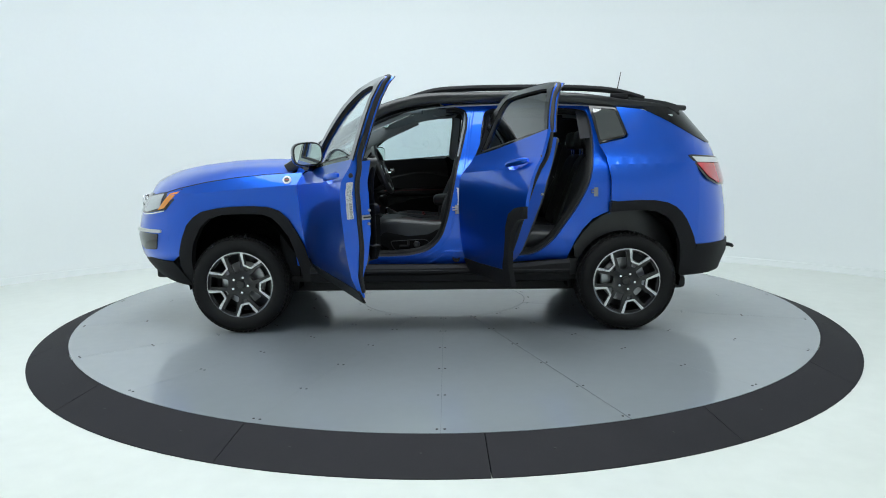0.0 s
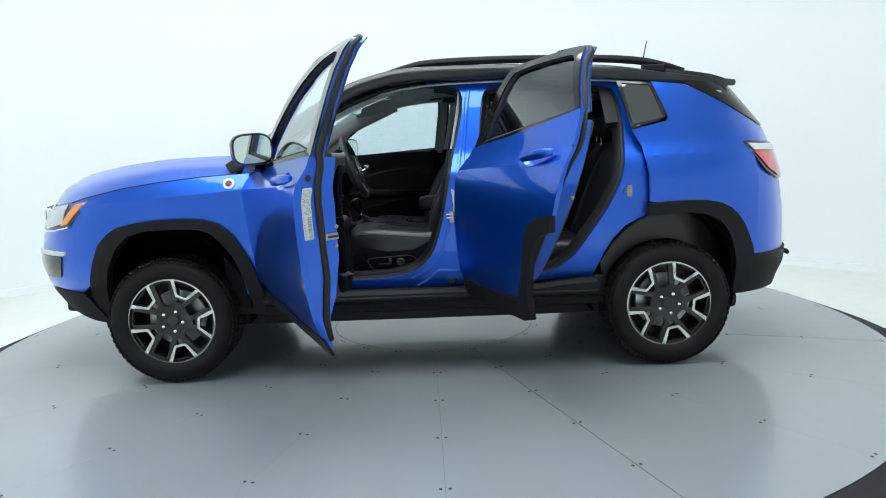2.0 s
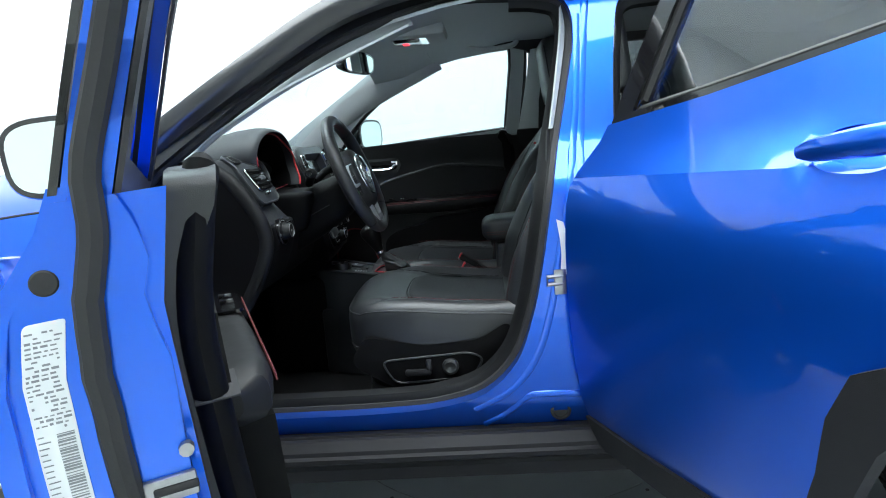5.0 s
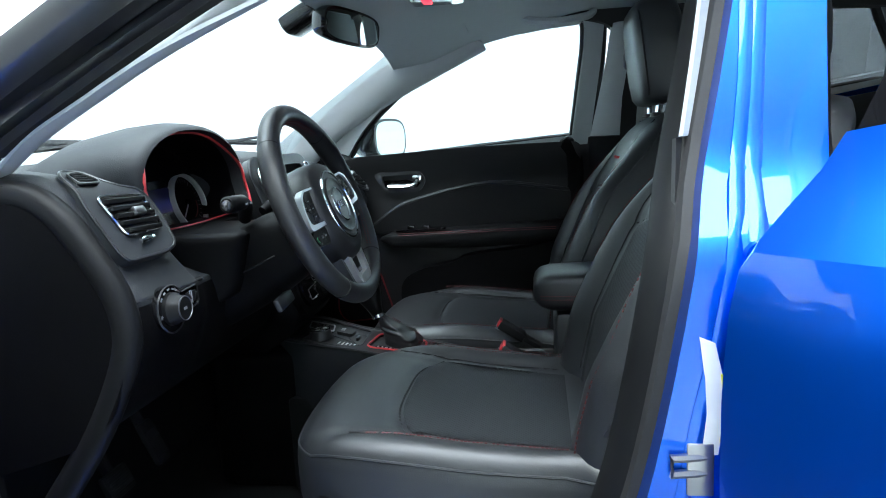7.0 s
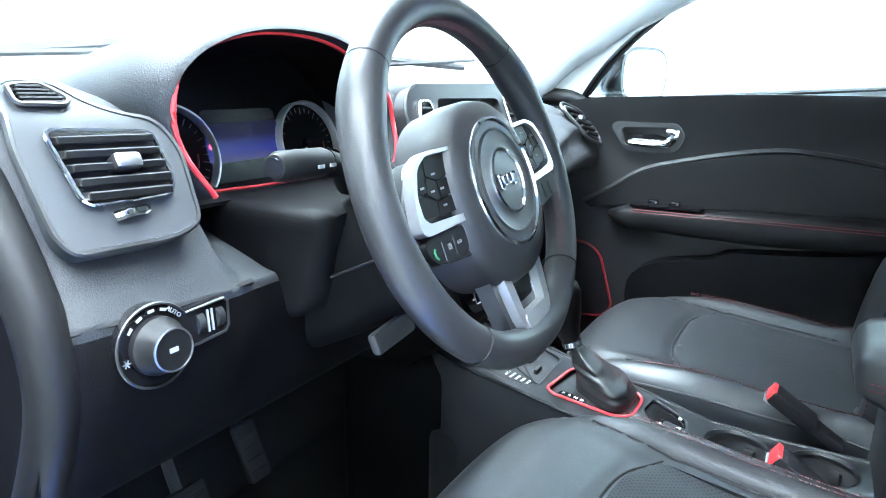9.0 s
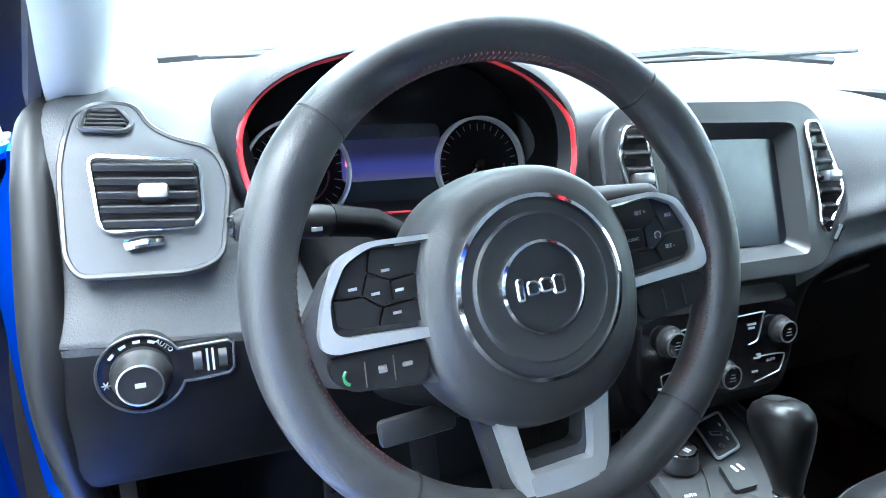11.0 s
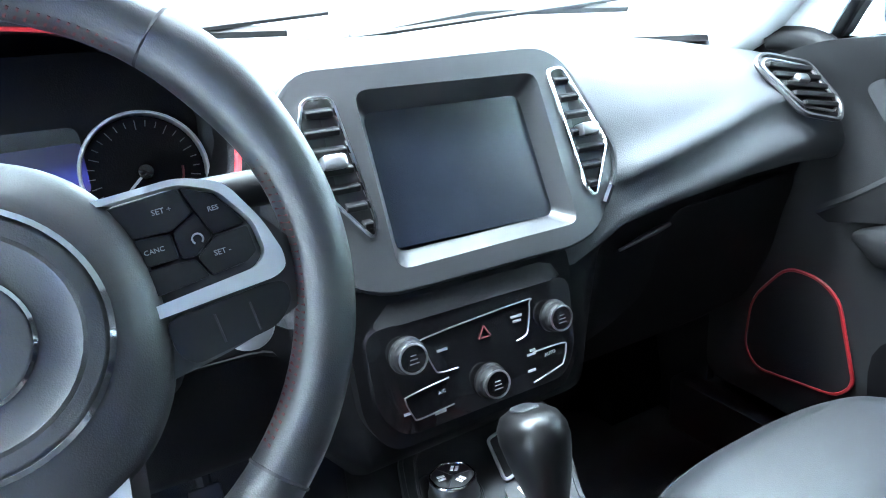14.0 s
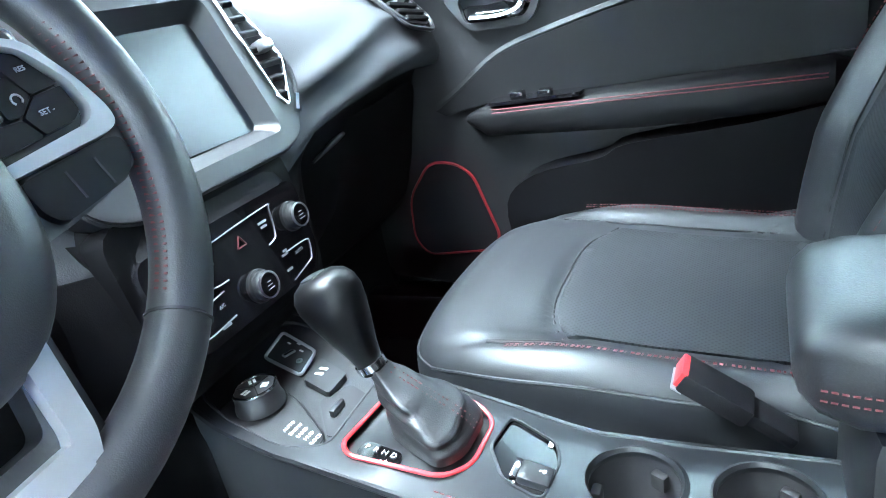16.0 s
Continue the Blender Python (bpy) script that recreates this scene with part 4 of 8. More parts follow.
def door(hx, s, angle, skin_line, shell, frame_out, frame_in, handle, cup, seal, name, glass, bar=None, lean=0.0, shift=0.0):
    # the hinge axis leans, so an open door's top stands further out than its foot
    pivot = Matrix.Translation((hx, s * 0.80, 0.9)) @ Matrix.Rotation(s * radians(angle), 4, "Z") @ Matrix.Rotation(radians(lean), 4, "X") @ Matrix.Translation((shift, 0, -0.9))
    hole = ellipse(*cup, 28, 2.4)
    d = part(name, hung(plate(skin_line, skin(0, s), 0.02, [hole], step=0.045, fold=SHOULDER), hx, s), PAINT, suv, m=pivot, sharp=13)

    def sub(nm, bm, ma, label=""):
        return part(nm, hung(bm, hx, s), ma, d, label)

    sub("handle_recess", dish(*cup, s), PAINT)
    sub("door_handle", door_handle(*handle, s), PAINT, "body-coloured pull handle")
    sub("inner_shell", plate(shell, lambda u, v, k: (u, s * (side(u, v) - 0.018 if k == 0 else inner_y(v)), v), 0.1, step=0.05), PAINT if s < 0 else DARKT)
    sub("window_frame", plate(frame_out, lambda u, v, k: (u, s * (side(u, v) - 0.012 - k), v), 0.045, [frame_in], step=0.035), PAINT if s < 0 else DARKT)
    sub("frame_cover", plate(frame_out, lambda u, v, k: (u, s * (side(u, v) - 0.002 - k), v), 0.008, [frame_in], step=0.035), GLOSSB, "black outer window surround")
    sub("frame_trim", plate(frame_out, lambda u, v, k: (u, s * (side(u, v) - 0.059 - k), v), 0.006, [frame_in], step=0.035), DARKT if s < 0 else LINER, "inner window frame trim")
    sub("window_seal", tube([(x, s * (side(x, z) - 0.022), z) for x, z in frame_in], 0.011, 6, True, up=(0, 1, 0)), RUBBER, "black rubber window seal")
    g = sub("window_pane", plate(frame_in, lambda u, v, k: (u, s * (side(u, v) - 0.024 - k), v), 0.004, step=0.06), glass, "clear door glass" if glass is GLASS else "dark tinted door glass")
    g.visible_shadow = False
    if bar:
        sub("window_bar", tube([(x, s * (side(x, z) - 0.015), z) for x, z in bar], 0.016, 6, up=(0, 1, 0)), GLOSSB, "black glass divider")
    sub("door_seal", tube([(x, s * (side(x, z) - k), z) for x, z, k in curve(seal, 4)], 0.0135, 8, up=(0, 1, 0)), RUBBER, "black rubber door seal")
    return d, sub


F_SKIN = [(-0.835, 0.42), (0.10, 0.415), (0.165, 0.43), (0.187, 0.55), (0.197, 0.80), (0.195, 1.0), (0.185, 1.10), (0.176, 1.178), (-0.2, 1.155), (-0.55, 1.125), (-0.78, 1.095), (-0.838, 1.075), (-0.843, 0.8), (-0.84, 0.6)]
F_SHELL = curve([(-0.80, 0.52), (-0.5, 0.49), (-0.2, 0.50), (-0.06, 0.535), (0.02, 0.585), (0.08, 0.66), (0.125, 0.75), (0.152, 0.85), (0.165, 0.97), (0.172, 1.08)], 3) + [(0.172, 1.165), (-0.2, 1.150), (-0.55, 1.118), (-0.76, 1.085), (-0.81, 1.02)]
F_OUT = curve([(-0.82, 1.09), (-0.72, 1.185), (-0.507, 1.365), (-0.308, 1.497), (-0.10, 1.583), (0.06, 1.603), (0.15, 1.600), (0.205, 1.585), (0.214, 1.52), (0.206, 1.40)], 3) + [(0.176, 1.165), (-0.2, 1.143), (-0.55, 1.112)]
F_IN = curve([(-0.655, 1.145), (-0.58, 1.243), (-0.46, 1.345), (-0.29, 1.452), (-0.10, 1.533), (0.05, 1.556), (0.115, 1.555), (0.153, 1.535), (0.156, 1.46)], 3) + [(0.120, 1.195), (-0.2, 1.172), (-0.5, 1.150)]
F_SEAL = [(0.160, 0.46, 0.030), (0.172, 0.55, 0.055), (0.176, 0.64, 0.080), (0.180, 0.72, 0.095), (0.182, 0.82, 0.098), (0.194, 0.90, 0.098), (0.195, 0.98, 0.096), (0.196, 1.06, 0.088), (0.195, 1.11, 0.066), (0.192, 1.18, 0.034), (0.197, 1.28, 0.034), (0.212, 1.45, 0.034), (0.207, 1.56, 0.034), (0.16, 1.596, 0.034), (-0.08, 1.583, 0.034)]
R_SKIN = [(0.268, 0.44), (0.82, 0.44), (0.845, 0.515), (0.897, 0.605), (0.93, 0.70), (0.948, 0.79), (0.984, 0.86), (1.05, 0.898), (1.14, 0.910), (1.165, 1.023), (1.157, 1.165), (1.140, 1.29), (1.130, 1.330),
          (0.9, 1.285), (0.6, 1.230), (0.312, 1.188), (0.285, 1.12), (0.270, 1.06), (0.266, 0.8)]
R_SHELL = curve([(0.34, 0.55), (0.5, 0.515), (0.66, 0.53), (0.76, 0.575), (0.84, 0.66), (0.92, 0.77), (0.99, 0.87), (1.06, 0.98), (1.10, 1.08), (1.112, 1.17)], 3) + [(1.108, 1.285), (0.9, 1.262), (0.6, 1.22), (0.34, 1.18), (0.315, 1.0), (0.315, 0.7)]
R_OUT = curve([(0.318, 1.175), (0.345, 1.30), (0.385, 1.48), (0.41, 1.555), (0.45, 1.585), (0.7, 1.605), (0.90, 1.605), (0.96, 1.59), (1.01, 1.52)], 3) + [(1.125, 1.315), (0.9, 1.275), (0.6, 1.22)]
R_IN = curve([(0.385, 1.212), (0.405, 1.30), (0.435, 1.45), (0.46, 1.520), (0.50, 1.548), (0.7, 1.566), (0.87, 1.570), (0.935, 1.558), (0.985, 1.495)], 3) + [(1.092, 1.324), (0.9, 1.296), (0.6, 1.244)]
R_SEAL = [(0.76, 0.585, 0.09), (0.86, 0.69, 0.085), (0.95, 0.81, 0.08), (1.03, 0.93, 0.075), (1.08, 1.03, 0.07), (1.112, 1.14, 0.06), (1.130, 1.24, 0.045), (1.095, 1.36, 0.034), (1.015, 1.50, 0.034), (0.96, 1.588, 0.034), (0.7, 1.605, 0.034)]
DOOR_FLARE_OUT = [(1.150, 0.914), (1.09, 0.906), (1.05, 0.897), (0.984, 0.862), (0.948, 0.79), (0.93, 0.70), (0.897, 0.605), (0.845, 0.515), (0.80, 0.43)]
DOOR_FLARE_IN = [(1.150, 0.848), (1.10, 0.838), (1.06, 0.815), (1.020, 0.768), (0.985, 0.69), (0.955, 0.60), (0.922, 0.50), (0.885, 0.425), (0.80, 0.412)]

for s, fa, ra in ((-1, 64.9, 66.2), (1, 0.0, 0.0)):
    fd, fsub = door(-0.835, s, fa, F_SKIN, F_SHELL, F_OUT, F_IN, (-0.11, 1.078, 0.135, 1.100), (-0.035, 1.082, 0.075, 0.032), F_SEAL, "front_door", GLASS, lean=3.4 if s < 0 else 0.0, shift=0.048 if s < 0 else 0.0)
    fsub("sail_panel", plate([(-0.82, 1.085), (-0.655, 1.145), (-0.60, 1.225), (-0.72, 1.185)], lambda u, v, k: (u, s * (side(u, v) + 0.002 - k), v), 0.05, step=0.05), GLOSSB, "black mirror sail")
    fsub("lower_trim", plate([(-0.825, 0.41), (0.13, 0.400), (0.186, 0.404), (0.190, 0.47), (0.15, 0.48), (-0.3, 0.478), (-0.83, 0.48)], skin(0.006, s), 0.014, step=0.05), CLAD, "black plastic lower trim")
    # mirror on its arm
    mir = []
    turn = Matrix.Translation((-0.515 if s < 0 else -0.54, s * 0.872 + (0 if s < 0 else 0.005), 0)) @ Matrix.Rotation(radians(-26 if s > 0 else 0), 4, 'Z') @ Matrix.Translation((0.515, -s * 0.872, 0))
    for f, dx in ((0.35, -0.115), (0.72, -0.10), (0.92, -0.06), (1.0, -0.01), (1.0, 0.02), (0.96, 0.032)):
        mir.append([turn @ Vector((-0.515 + dx, s * (0.872 + y), 1.212 + z)) for y, z in ellipse(-0.014, 0.005, 0.094 * f, 0.074 * f, 32, 3.2)])
    mo = fsub("mirror_housing", grid(mir, close_u=True, cap=True), GLOSSB, "black door mirror housing")
    fsub("mirror_glass", plate(ellipse(-0.014, 0.005, 0.082, 0.062, 32, 3.4), lambda u, v, k: turn @ Vector((-0.515 + 0.0335 - k, s * (0.872 + u), 1.212 + v)), 0.004, step=0.05), MIRRORM, "mirror glass")
    fsub("mirror_arm", tube([(-0.64, s * 0.755, 1.125), (-0.60, s * 0.80, 1.13), (-0.56, s * 0.86, 1.145)], [0.035, 0.03, 0.03], 10), GLOSSB, "black mirror foot")
    rd, rsub = door(0.235, s, ra, R_SKIN, R_SHELL, R_OUT, R_IN, (0.850, 1.134, 1.070, 1.164), (0.922, 1.137, 0.066, 0.031), R_SEAL, "rear_door", TINT)
    rsub("wheel_arch_trim", plate(DOOR_FLARE_OUT + list(reversed(DOOR_FLARE_IN)), skin(0.022, s), 0.03, step=0.035), CLAD, "grained black arch trim")
    rsub("lower_trim", plate([(0.268, 0.42), (0.80, 0.40), (0.845, 0.515), (0.5, 0.508), (0.268, 0.512)], skin(0.010, s), 0.03, step=0.05), CLAD, "black plastic lower trim")
    rsub("lock_plug", lathe([(0.001, 0.002), (0.006, 0.002), (0.007, 0), (0.001, 0)], 12, Matrix.Translation((1.155, s * (side(1.155, 1.185) + 0.001), 1.185)) @ Matrix.Rotation(s * radians(-90), 4, "X")), INK)
    # latches and shut-face details, driver's side in view
    for sub, x, z, face in ((fsub, 0.188, 0.868, 0.0), (rsub, 1.045, 1.005, 0.35)):
        y = s * (side(x, z) - 0.135)
        mt = Matrix.Translation((x, y, z)) @ Matrix.Rotation(-face, 4, "Y")
        sub("latch_plate", box((-0.004, -0.026, -0.013), (0.005, 0.026, 0.013), 0.003, mt), STEEL, "steel latch plate")
        sub("latch_slot", box((0.004, -0.016, -0.0045), (0.0065, 0.027, 0.0045), 0.002, mt), SEAM, "dark latch slot")
        for dy, dz in ((-0.034, 0.034), (0.022, 0.036), (0.014, -0.036)):
            sub("latch_screw", lathe([(0.001, 0.0065), (0.0075, 0.005), (0.008, -0.004), (0.001, -0.004)], 10, mt @ Matrix.Translation((0, dy, dz)) @ Matrix.Rotation(radians(90), 4, "Y")), STEEL, "steel screw")
    # trim panels
    f_line = [(-0.79, 0.53), (-0.3, 0.51), (-0.05, 0.56), (0.07, 0.68), (0.115, 0.80), (0.13, 1.0), (0.15, 1.178), (-0.2, 1.176), (-0.6, 1.160), (-0.70, 1.13), (-0.79, 1.05)]
    fsub("trim_panel", plate(rounded(f_line, 0.04), lambda u, v, k: (u, s * (inner_y(v) + 0.004 - k - (0.022 * smoothstep(1.06, 1.15, v) if k else 0)), v), 0.03, step=0.05), PADM, "black door trim")
    r_line = [(0.36, 0.56), (0.62, 0.54), (0.76, 0.60), (0.88, 0.75), (1.0, 0.93), (1.06, 1.05), (1.09, 1.29), (0.6, 1.215), (0.36, 1.18)]
    rsub("trim_panel", plate(rounded(r_line, 0.04), lambda u, v, k: (u, s * (inner_y(v) + 0.004 - k), v), 0.035, step=0.06), DASHL, "black door trim")
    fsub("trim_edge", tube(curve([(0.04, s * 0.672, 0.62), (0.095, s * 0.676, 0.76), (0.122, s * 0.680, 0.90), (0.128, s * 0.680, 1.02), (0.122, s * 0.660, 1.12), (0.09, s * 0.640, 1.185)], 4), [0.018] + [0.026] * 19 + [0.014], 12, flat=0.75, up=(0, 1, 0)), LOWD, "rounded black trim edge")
    for z in (0.93, 0.70):
        fsub("trim_joint", box((0.06, s * 0.675 - 0.024, z), (0.152, s * 0.675 + 0.024, z + 0.003), 0.001), SEAM)
    arm = []
    for x, w, h0, h1 in ((-0.53, 0.05, 0.868, 0.885), (-0.48, 0.085, 0.845, 0.905), (-0.2, 0.095, 0.842, 0.915), (0.0, 0.095, 0.850, 0.925), (0.07, 0.085, 0.860, 0.925), (0.095, 0.05, 0.88, 0.915)):
        arm.append([(x, s * (0.70 - w * c), h0 + (h1 - h0) * h) for c, h in ((0, 0), (0.6, 0.02), (0.86, 0.08), (0.97, 0.24), (1.0, 0.5), (0.985, 0.72), (0.93, 0.88), (0.82, 0.97), (0.66, 1.0), (0, 1.0))])
    fsub("armrest", grid(arm, close_u=True, cap=True), SLATM, "black padded armrest with red stitching")
    for dz in (0.0, 0.006):
        fsub("stitching", tube([(x, s * 0.6045, 0.896 + dz + 0.016 * (x + 0.48)) for x in np.linspace(-0.46, 0.06, 20)], 0.0011, 4), THREAD, "red stitching")
    fsub("switch_panel", plate(rounded([(-0.47, 0.612), (-0.30, 0.610), (-0.30, 0.655), (-0.47, 0.66)], 0.015), lambda u, v, k: (u, s * v, 0.918 + 0.03 * (u + 0.3) - k), 0.006, step=0.05), GLOSSB, "gloss black switch plate")
    for k in range(2):
        fsub("window_switch", box((-0.43 + 0.05 * k, s * 0.635 - 0.012, 0.912), (-0.405 + 0.05 * k, s * 0.635 + 0.012, 0.926), 0.004), GLOSSB, "black window switch")
    # upper insert edge, handle, speaker, pocket
    ins = curve([(-0.60, 0.90), (-0.545, 0.932), (-0.46, 0.988), (-0.36, 1.018), (-0.2, 1.050), (-0.08, 1.050), (0.11, 1.020)], 5)
    fsub("insert_edge", tube([(x, s * 0.674, z) for x, z in ins], 0.006, 6, flat=1.4), PADM, "raised trim edge")
    fsub("insert", plate([(x, z - 0.004) for x, z in ins] + [(0.11, 0.93), (-0.48, 0.905), (-0.58, 0.885)], lambda u, v, k: (u, s * (0.678 - 0.012 * smoothstep(-0.6, -0.3, u) - k), v), 0.008, step=0.05), SLATM, "black leatherette insert")
    hb = fsub("handle_bezel", plate(rounded([(-0.545, 1.098), (-0.50, 1.112), (-0.385, 1.108), (-0.362, 1.075), (-0.385, 1.035), (-0.50, 1.035)], 0.02), lambda u, v, k: (u, s * (0.668 - k), v), 0.012,
                                    [rounded([(-0.515, 1.092), (-0.385, 1.095), (-0.378, 1.07), (-0.395, 1.048), (-0.505, 1.048)], 0.012)], step=0.03), DASHL, "dark handle bezel")
    fsub("handle_pocket", plate(rounded([(-0.52, 1.097), (-0.38, 1.098), (-0.372, 1.07), (-0.39, 1.043), (-0.51, 1.043)], 0.012), lambda u, v, k: (u, s * (0.672 - k), v), 0.002, step=0.05), GLOSSB, "dark handle recess")
    fsub("door_lever", tube(curve([(-0.492, s * 0.655, 1.056), (-0.44, s * 0.650, 1.054), (-0.405, s * 0.650, 1.060), (-0.392, s * 0.655, 1.075), (-0.380, s * 0.66, 1.082)], 4), 0.0085, 8, flat=0.9), CHROME, "chrome door lever")
    fsub("lever_block", box((-0.408, s * 0.66 - 0.012, 1.068), (-0.376, s * 0.66 + 0.004, 1.092), 0.004), CHROME, "chrome lever block")
    spk = rounded([(-0.635, 0.795), (-0.58, 0.790), (-0.545, 0.765), (-0.505, 0.63), (-0.53, 0.600), (-0.675, 0.588), (-0.702, 0.625), (-0.695, 0.72)], 0.03)
    fsub("speaker_ring", tube([(x, s * 0.668, z) for x, z in spk], 0.0034, 6, True, up=(0, 1, 0)), DRED, "red speaker trim ring")
    fsub("speaker_grille", plate(spk, lambda u, v, k: (u, s * (0.672 - k), v), 0.006, step=0.04), CLAD, "black speaker grille")
    pk = curve([(-0.45, 0.60), (-0.46, 0.72), (-0.40, 0.775), (-0.28, 0.80), (-0.23, 0.822), (-0.05, 0.842), (0.06, 0.862)], 4)
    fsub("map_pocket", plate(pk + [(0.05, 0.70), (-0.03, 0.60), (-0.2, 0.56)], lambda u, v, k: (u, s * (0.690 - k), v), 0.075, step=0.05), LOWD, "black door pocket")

    if s < 0:
        # paper label, plug and inner handle details on the driver's door edge
        EX = lambda v: lerp_table([(0.42, 0.168), (0.60, 0.168), (0.70, 0.172), (0.80, 0.180), (0.86, 0.186), (1.10, 0.187), (1.2, 0.182)], v)
        EY = lambda v, u: -(side(0.17, v) - 0.010 - u)
        fsub("shut_face", plate([(-0.006, 0.43), (0.010, 0.43), (0.045, 0.52), (0.10, 0.62), (0.145, 0.78), (0.15, 1.0), (0.11, 1.10), (0.05, 1.165), (-0.004, 1.165)], lambda u, v, d: (EX(v) - d, EY(v, u), v), 0.02, step=0.04), PAINT)
        lab = fsub("sticker", plate(rounded([(0.022, 0.866), (0.058, 0.866), (0.058, 1.060), (0.022, 1.060)], 0.005), lambda u, v, d: (EX(v) + 0.0014 - d, EY(v, u), v), 0.001, step=0.03), LABEL, "white printed data sticker")
        random.seed(5)
        ink = bmesh.new()
        for k in range(22):
            z, u = 0.958 + 0.0044 * k, 0.025
            while u < 0.053:
                w = random.uniform(0.002, 0.007)
                if random.random() < 0.7:
                    y = EY(z, u)
                    box((EX(z) + 0.0012, y, z), (EX(z) + 0.0018, y + min(w, 0.056 - u), z + random.uniform(0.0012, 0.0024)), 0, None, ink)
                u += w + 0.002
        for k in range(30):
            z = 0.868 + 0.0029 * k
            y = EY(z, 0.040)
            box((EX(z) + 0.0012, y, z), (EX(z) + 0.0018, y + 0.015, z + random.choice((0.0008, 0.0014, 0.002))), 0, None, ink)
            if k % 2:
                box((EX(z) + 0.0012, EY(z, 0.024), z), (EX(z) + 0.0018, EY(z, 0.024) + random.uniform(0.005, 0.011), z + 0.0012), 0, None, ink)
        fsub("sticker_print", ink, FADED, "rows of unreadable print and a bar pattern")
        fsub("rubber_plug", lathe([(0.001, 0.003), (0.011, 0.002), (0.0125, 0), (0.001, -0.002)], 20, Matrix.Translation((0.1875, -(side(0.17, 1.095) - 0.034), 1.095)) @ Matrix.Rotation(radians(90), 4, "Y")), RUBBER, "black rubber plug")

# strikers, hinge bolts, plug and sticker on the driver's-side frame
for s in (-1, 1):
    for x, z in ((0.172, 0.838), (1.098, 0.945)):
        y = s * (side(x, z) - 0.044)
        st = part("striker", box((x - 0.014, min(y, y + s * 0.004), z - 0.03), (x + 0.014, max(y, y + s * 0.004), z + 0.03), 0.002), STEEL, suv, "steel door striker")
        part("striker_loop", tube([(x + 0.006, y, z + 0.014), (x - 0.03, y + s * 0.006, z + 0.014), (x - 0.03, y + s * 0.006, z - 0.004), (x + 0.006, y, z - 0.004)], 0.005, 6), STEEL, st)
    for x, z in ((0.232, 1.067), (0.230, 1.031), (0.222, 0.640), (0.222, 0.610)):
        y = s * (side(x, z) - 0.045)
        mt = Matrix.Translation((x, y, z)) @ Matrix.Rotation(s * radians(-90), 4, "X")
        hb = part("hinge_bolt", lathe([(0.001, 0.010), (0.007, 0.009), (0.0085, 0.006), (0.013, 0.005), (0.015, 0.0), (0.001, 0)], 14, mt), PAINT, suv, "body-coloured hinge bolt")
        part("bolt_socket", lathe([(0.001, 0.0108), (0.0045, 0.0106), (0.0045, 0.0095), (0.001, 0.0095)], 6, mt), SEAM, hb)
    y = s * (side(0.163, 0.499) - 0.045)
    mt = Matrix.Translation((0.163, y, 0.499)) @ Matrix.Rotation(s * radians(-90), 4, "X")
    part("frame_plug", lathe([(0.001, -0.002), (0.016, -0.001), (0.019, 0.004), (0.024, 0.003), (0.026, 0.0), (0.001, 0.0)], 24, mt), RUBBER, suv, "black rubber plug")
    stk = part("tyre_sticker", plate([(0.173, 0.852), (0.190, 0.856), (0.196, 0.90), (0.193, 0.945), (0.186, 0.978), (0.170, 0.985), (0.176, 0.94), (0.178, 0.90)], skin(-0.042, s), 0.001, step=0.02), LABEL, suv, "white and yellow curved sticker")
    part("sticker_band", tube([(x, s * (side(x, z) - 0.0415), z) for x, z in ((0.192, 0.87), (0.1955, 0.90), (0.1925, 0.945))], 0.0012, 4), YELLOW, stk)

# ---- cabin: dashboard ----
class Face:
    """A flat place to build on: origin, across, up; d runs behind the face."""

    def __init__(self, o, across, up):
        self.o, self.u = Vector(o), Vector(across).normalized()
        self.n = self.u.cross(Vector(up)).normalized()
        self.v = self.n.cross(self.u).normalized()

    def __call__(self, u, v, d=0.0):
        return self.o + self.u * u + self.v * v - self.n * d

    def m(self, u=0.0, v=0.0, d=0.0):
        r = Matrix((self.u, self.v, self.n)).transposed().to_4x4()
        r.translation = self(u, v, d)
        return r


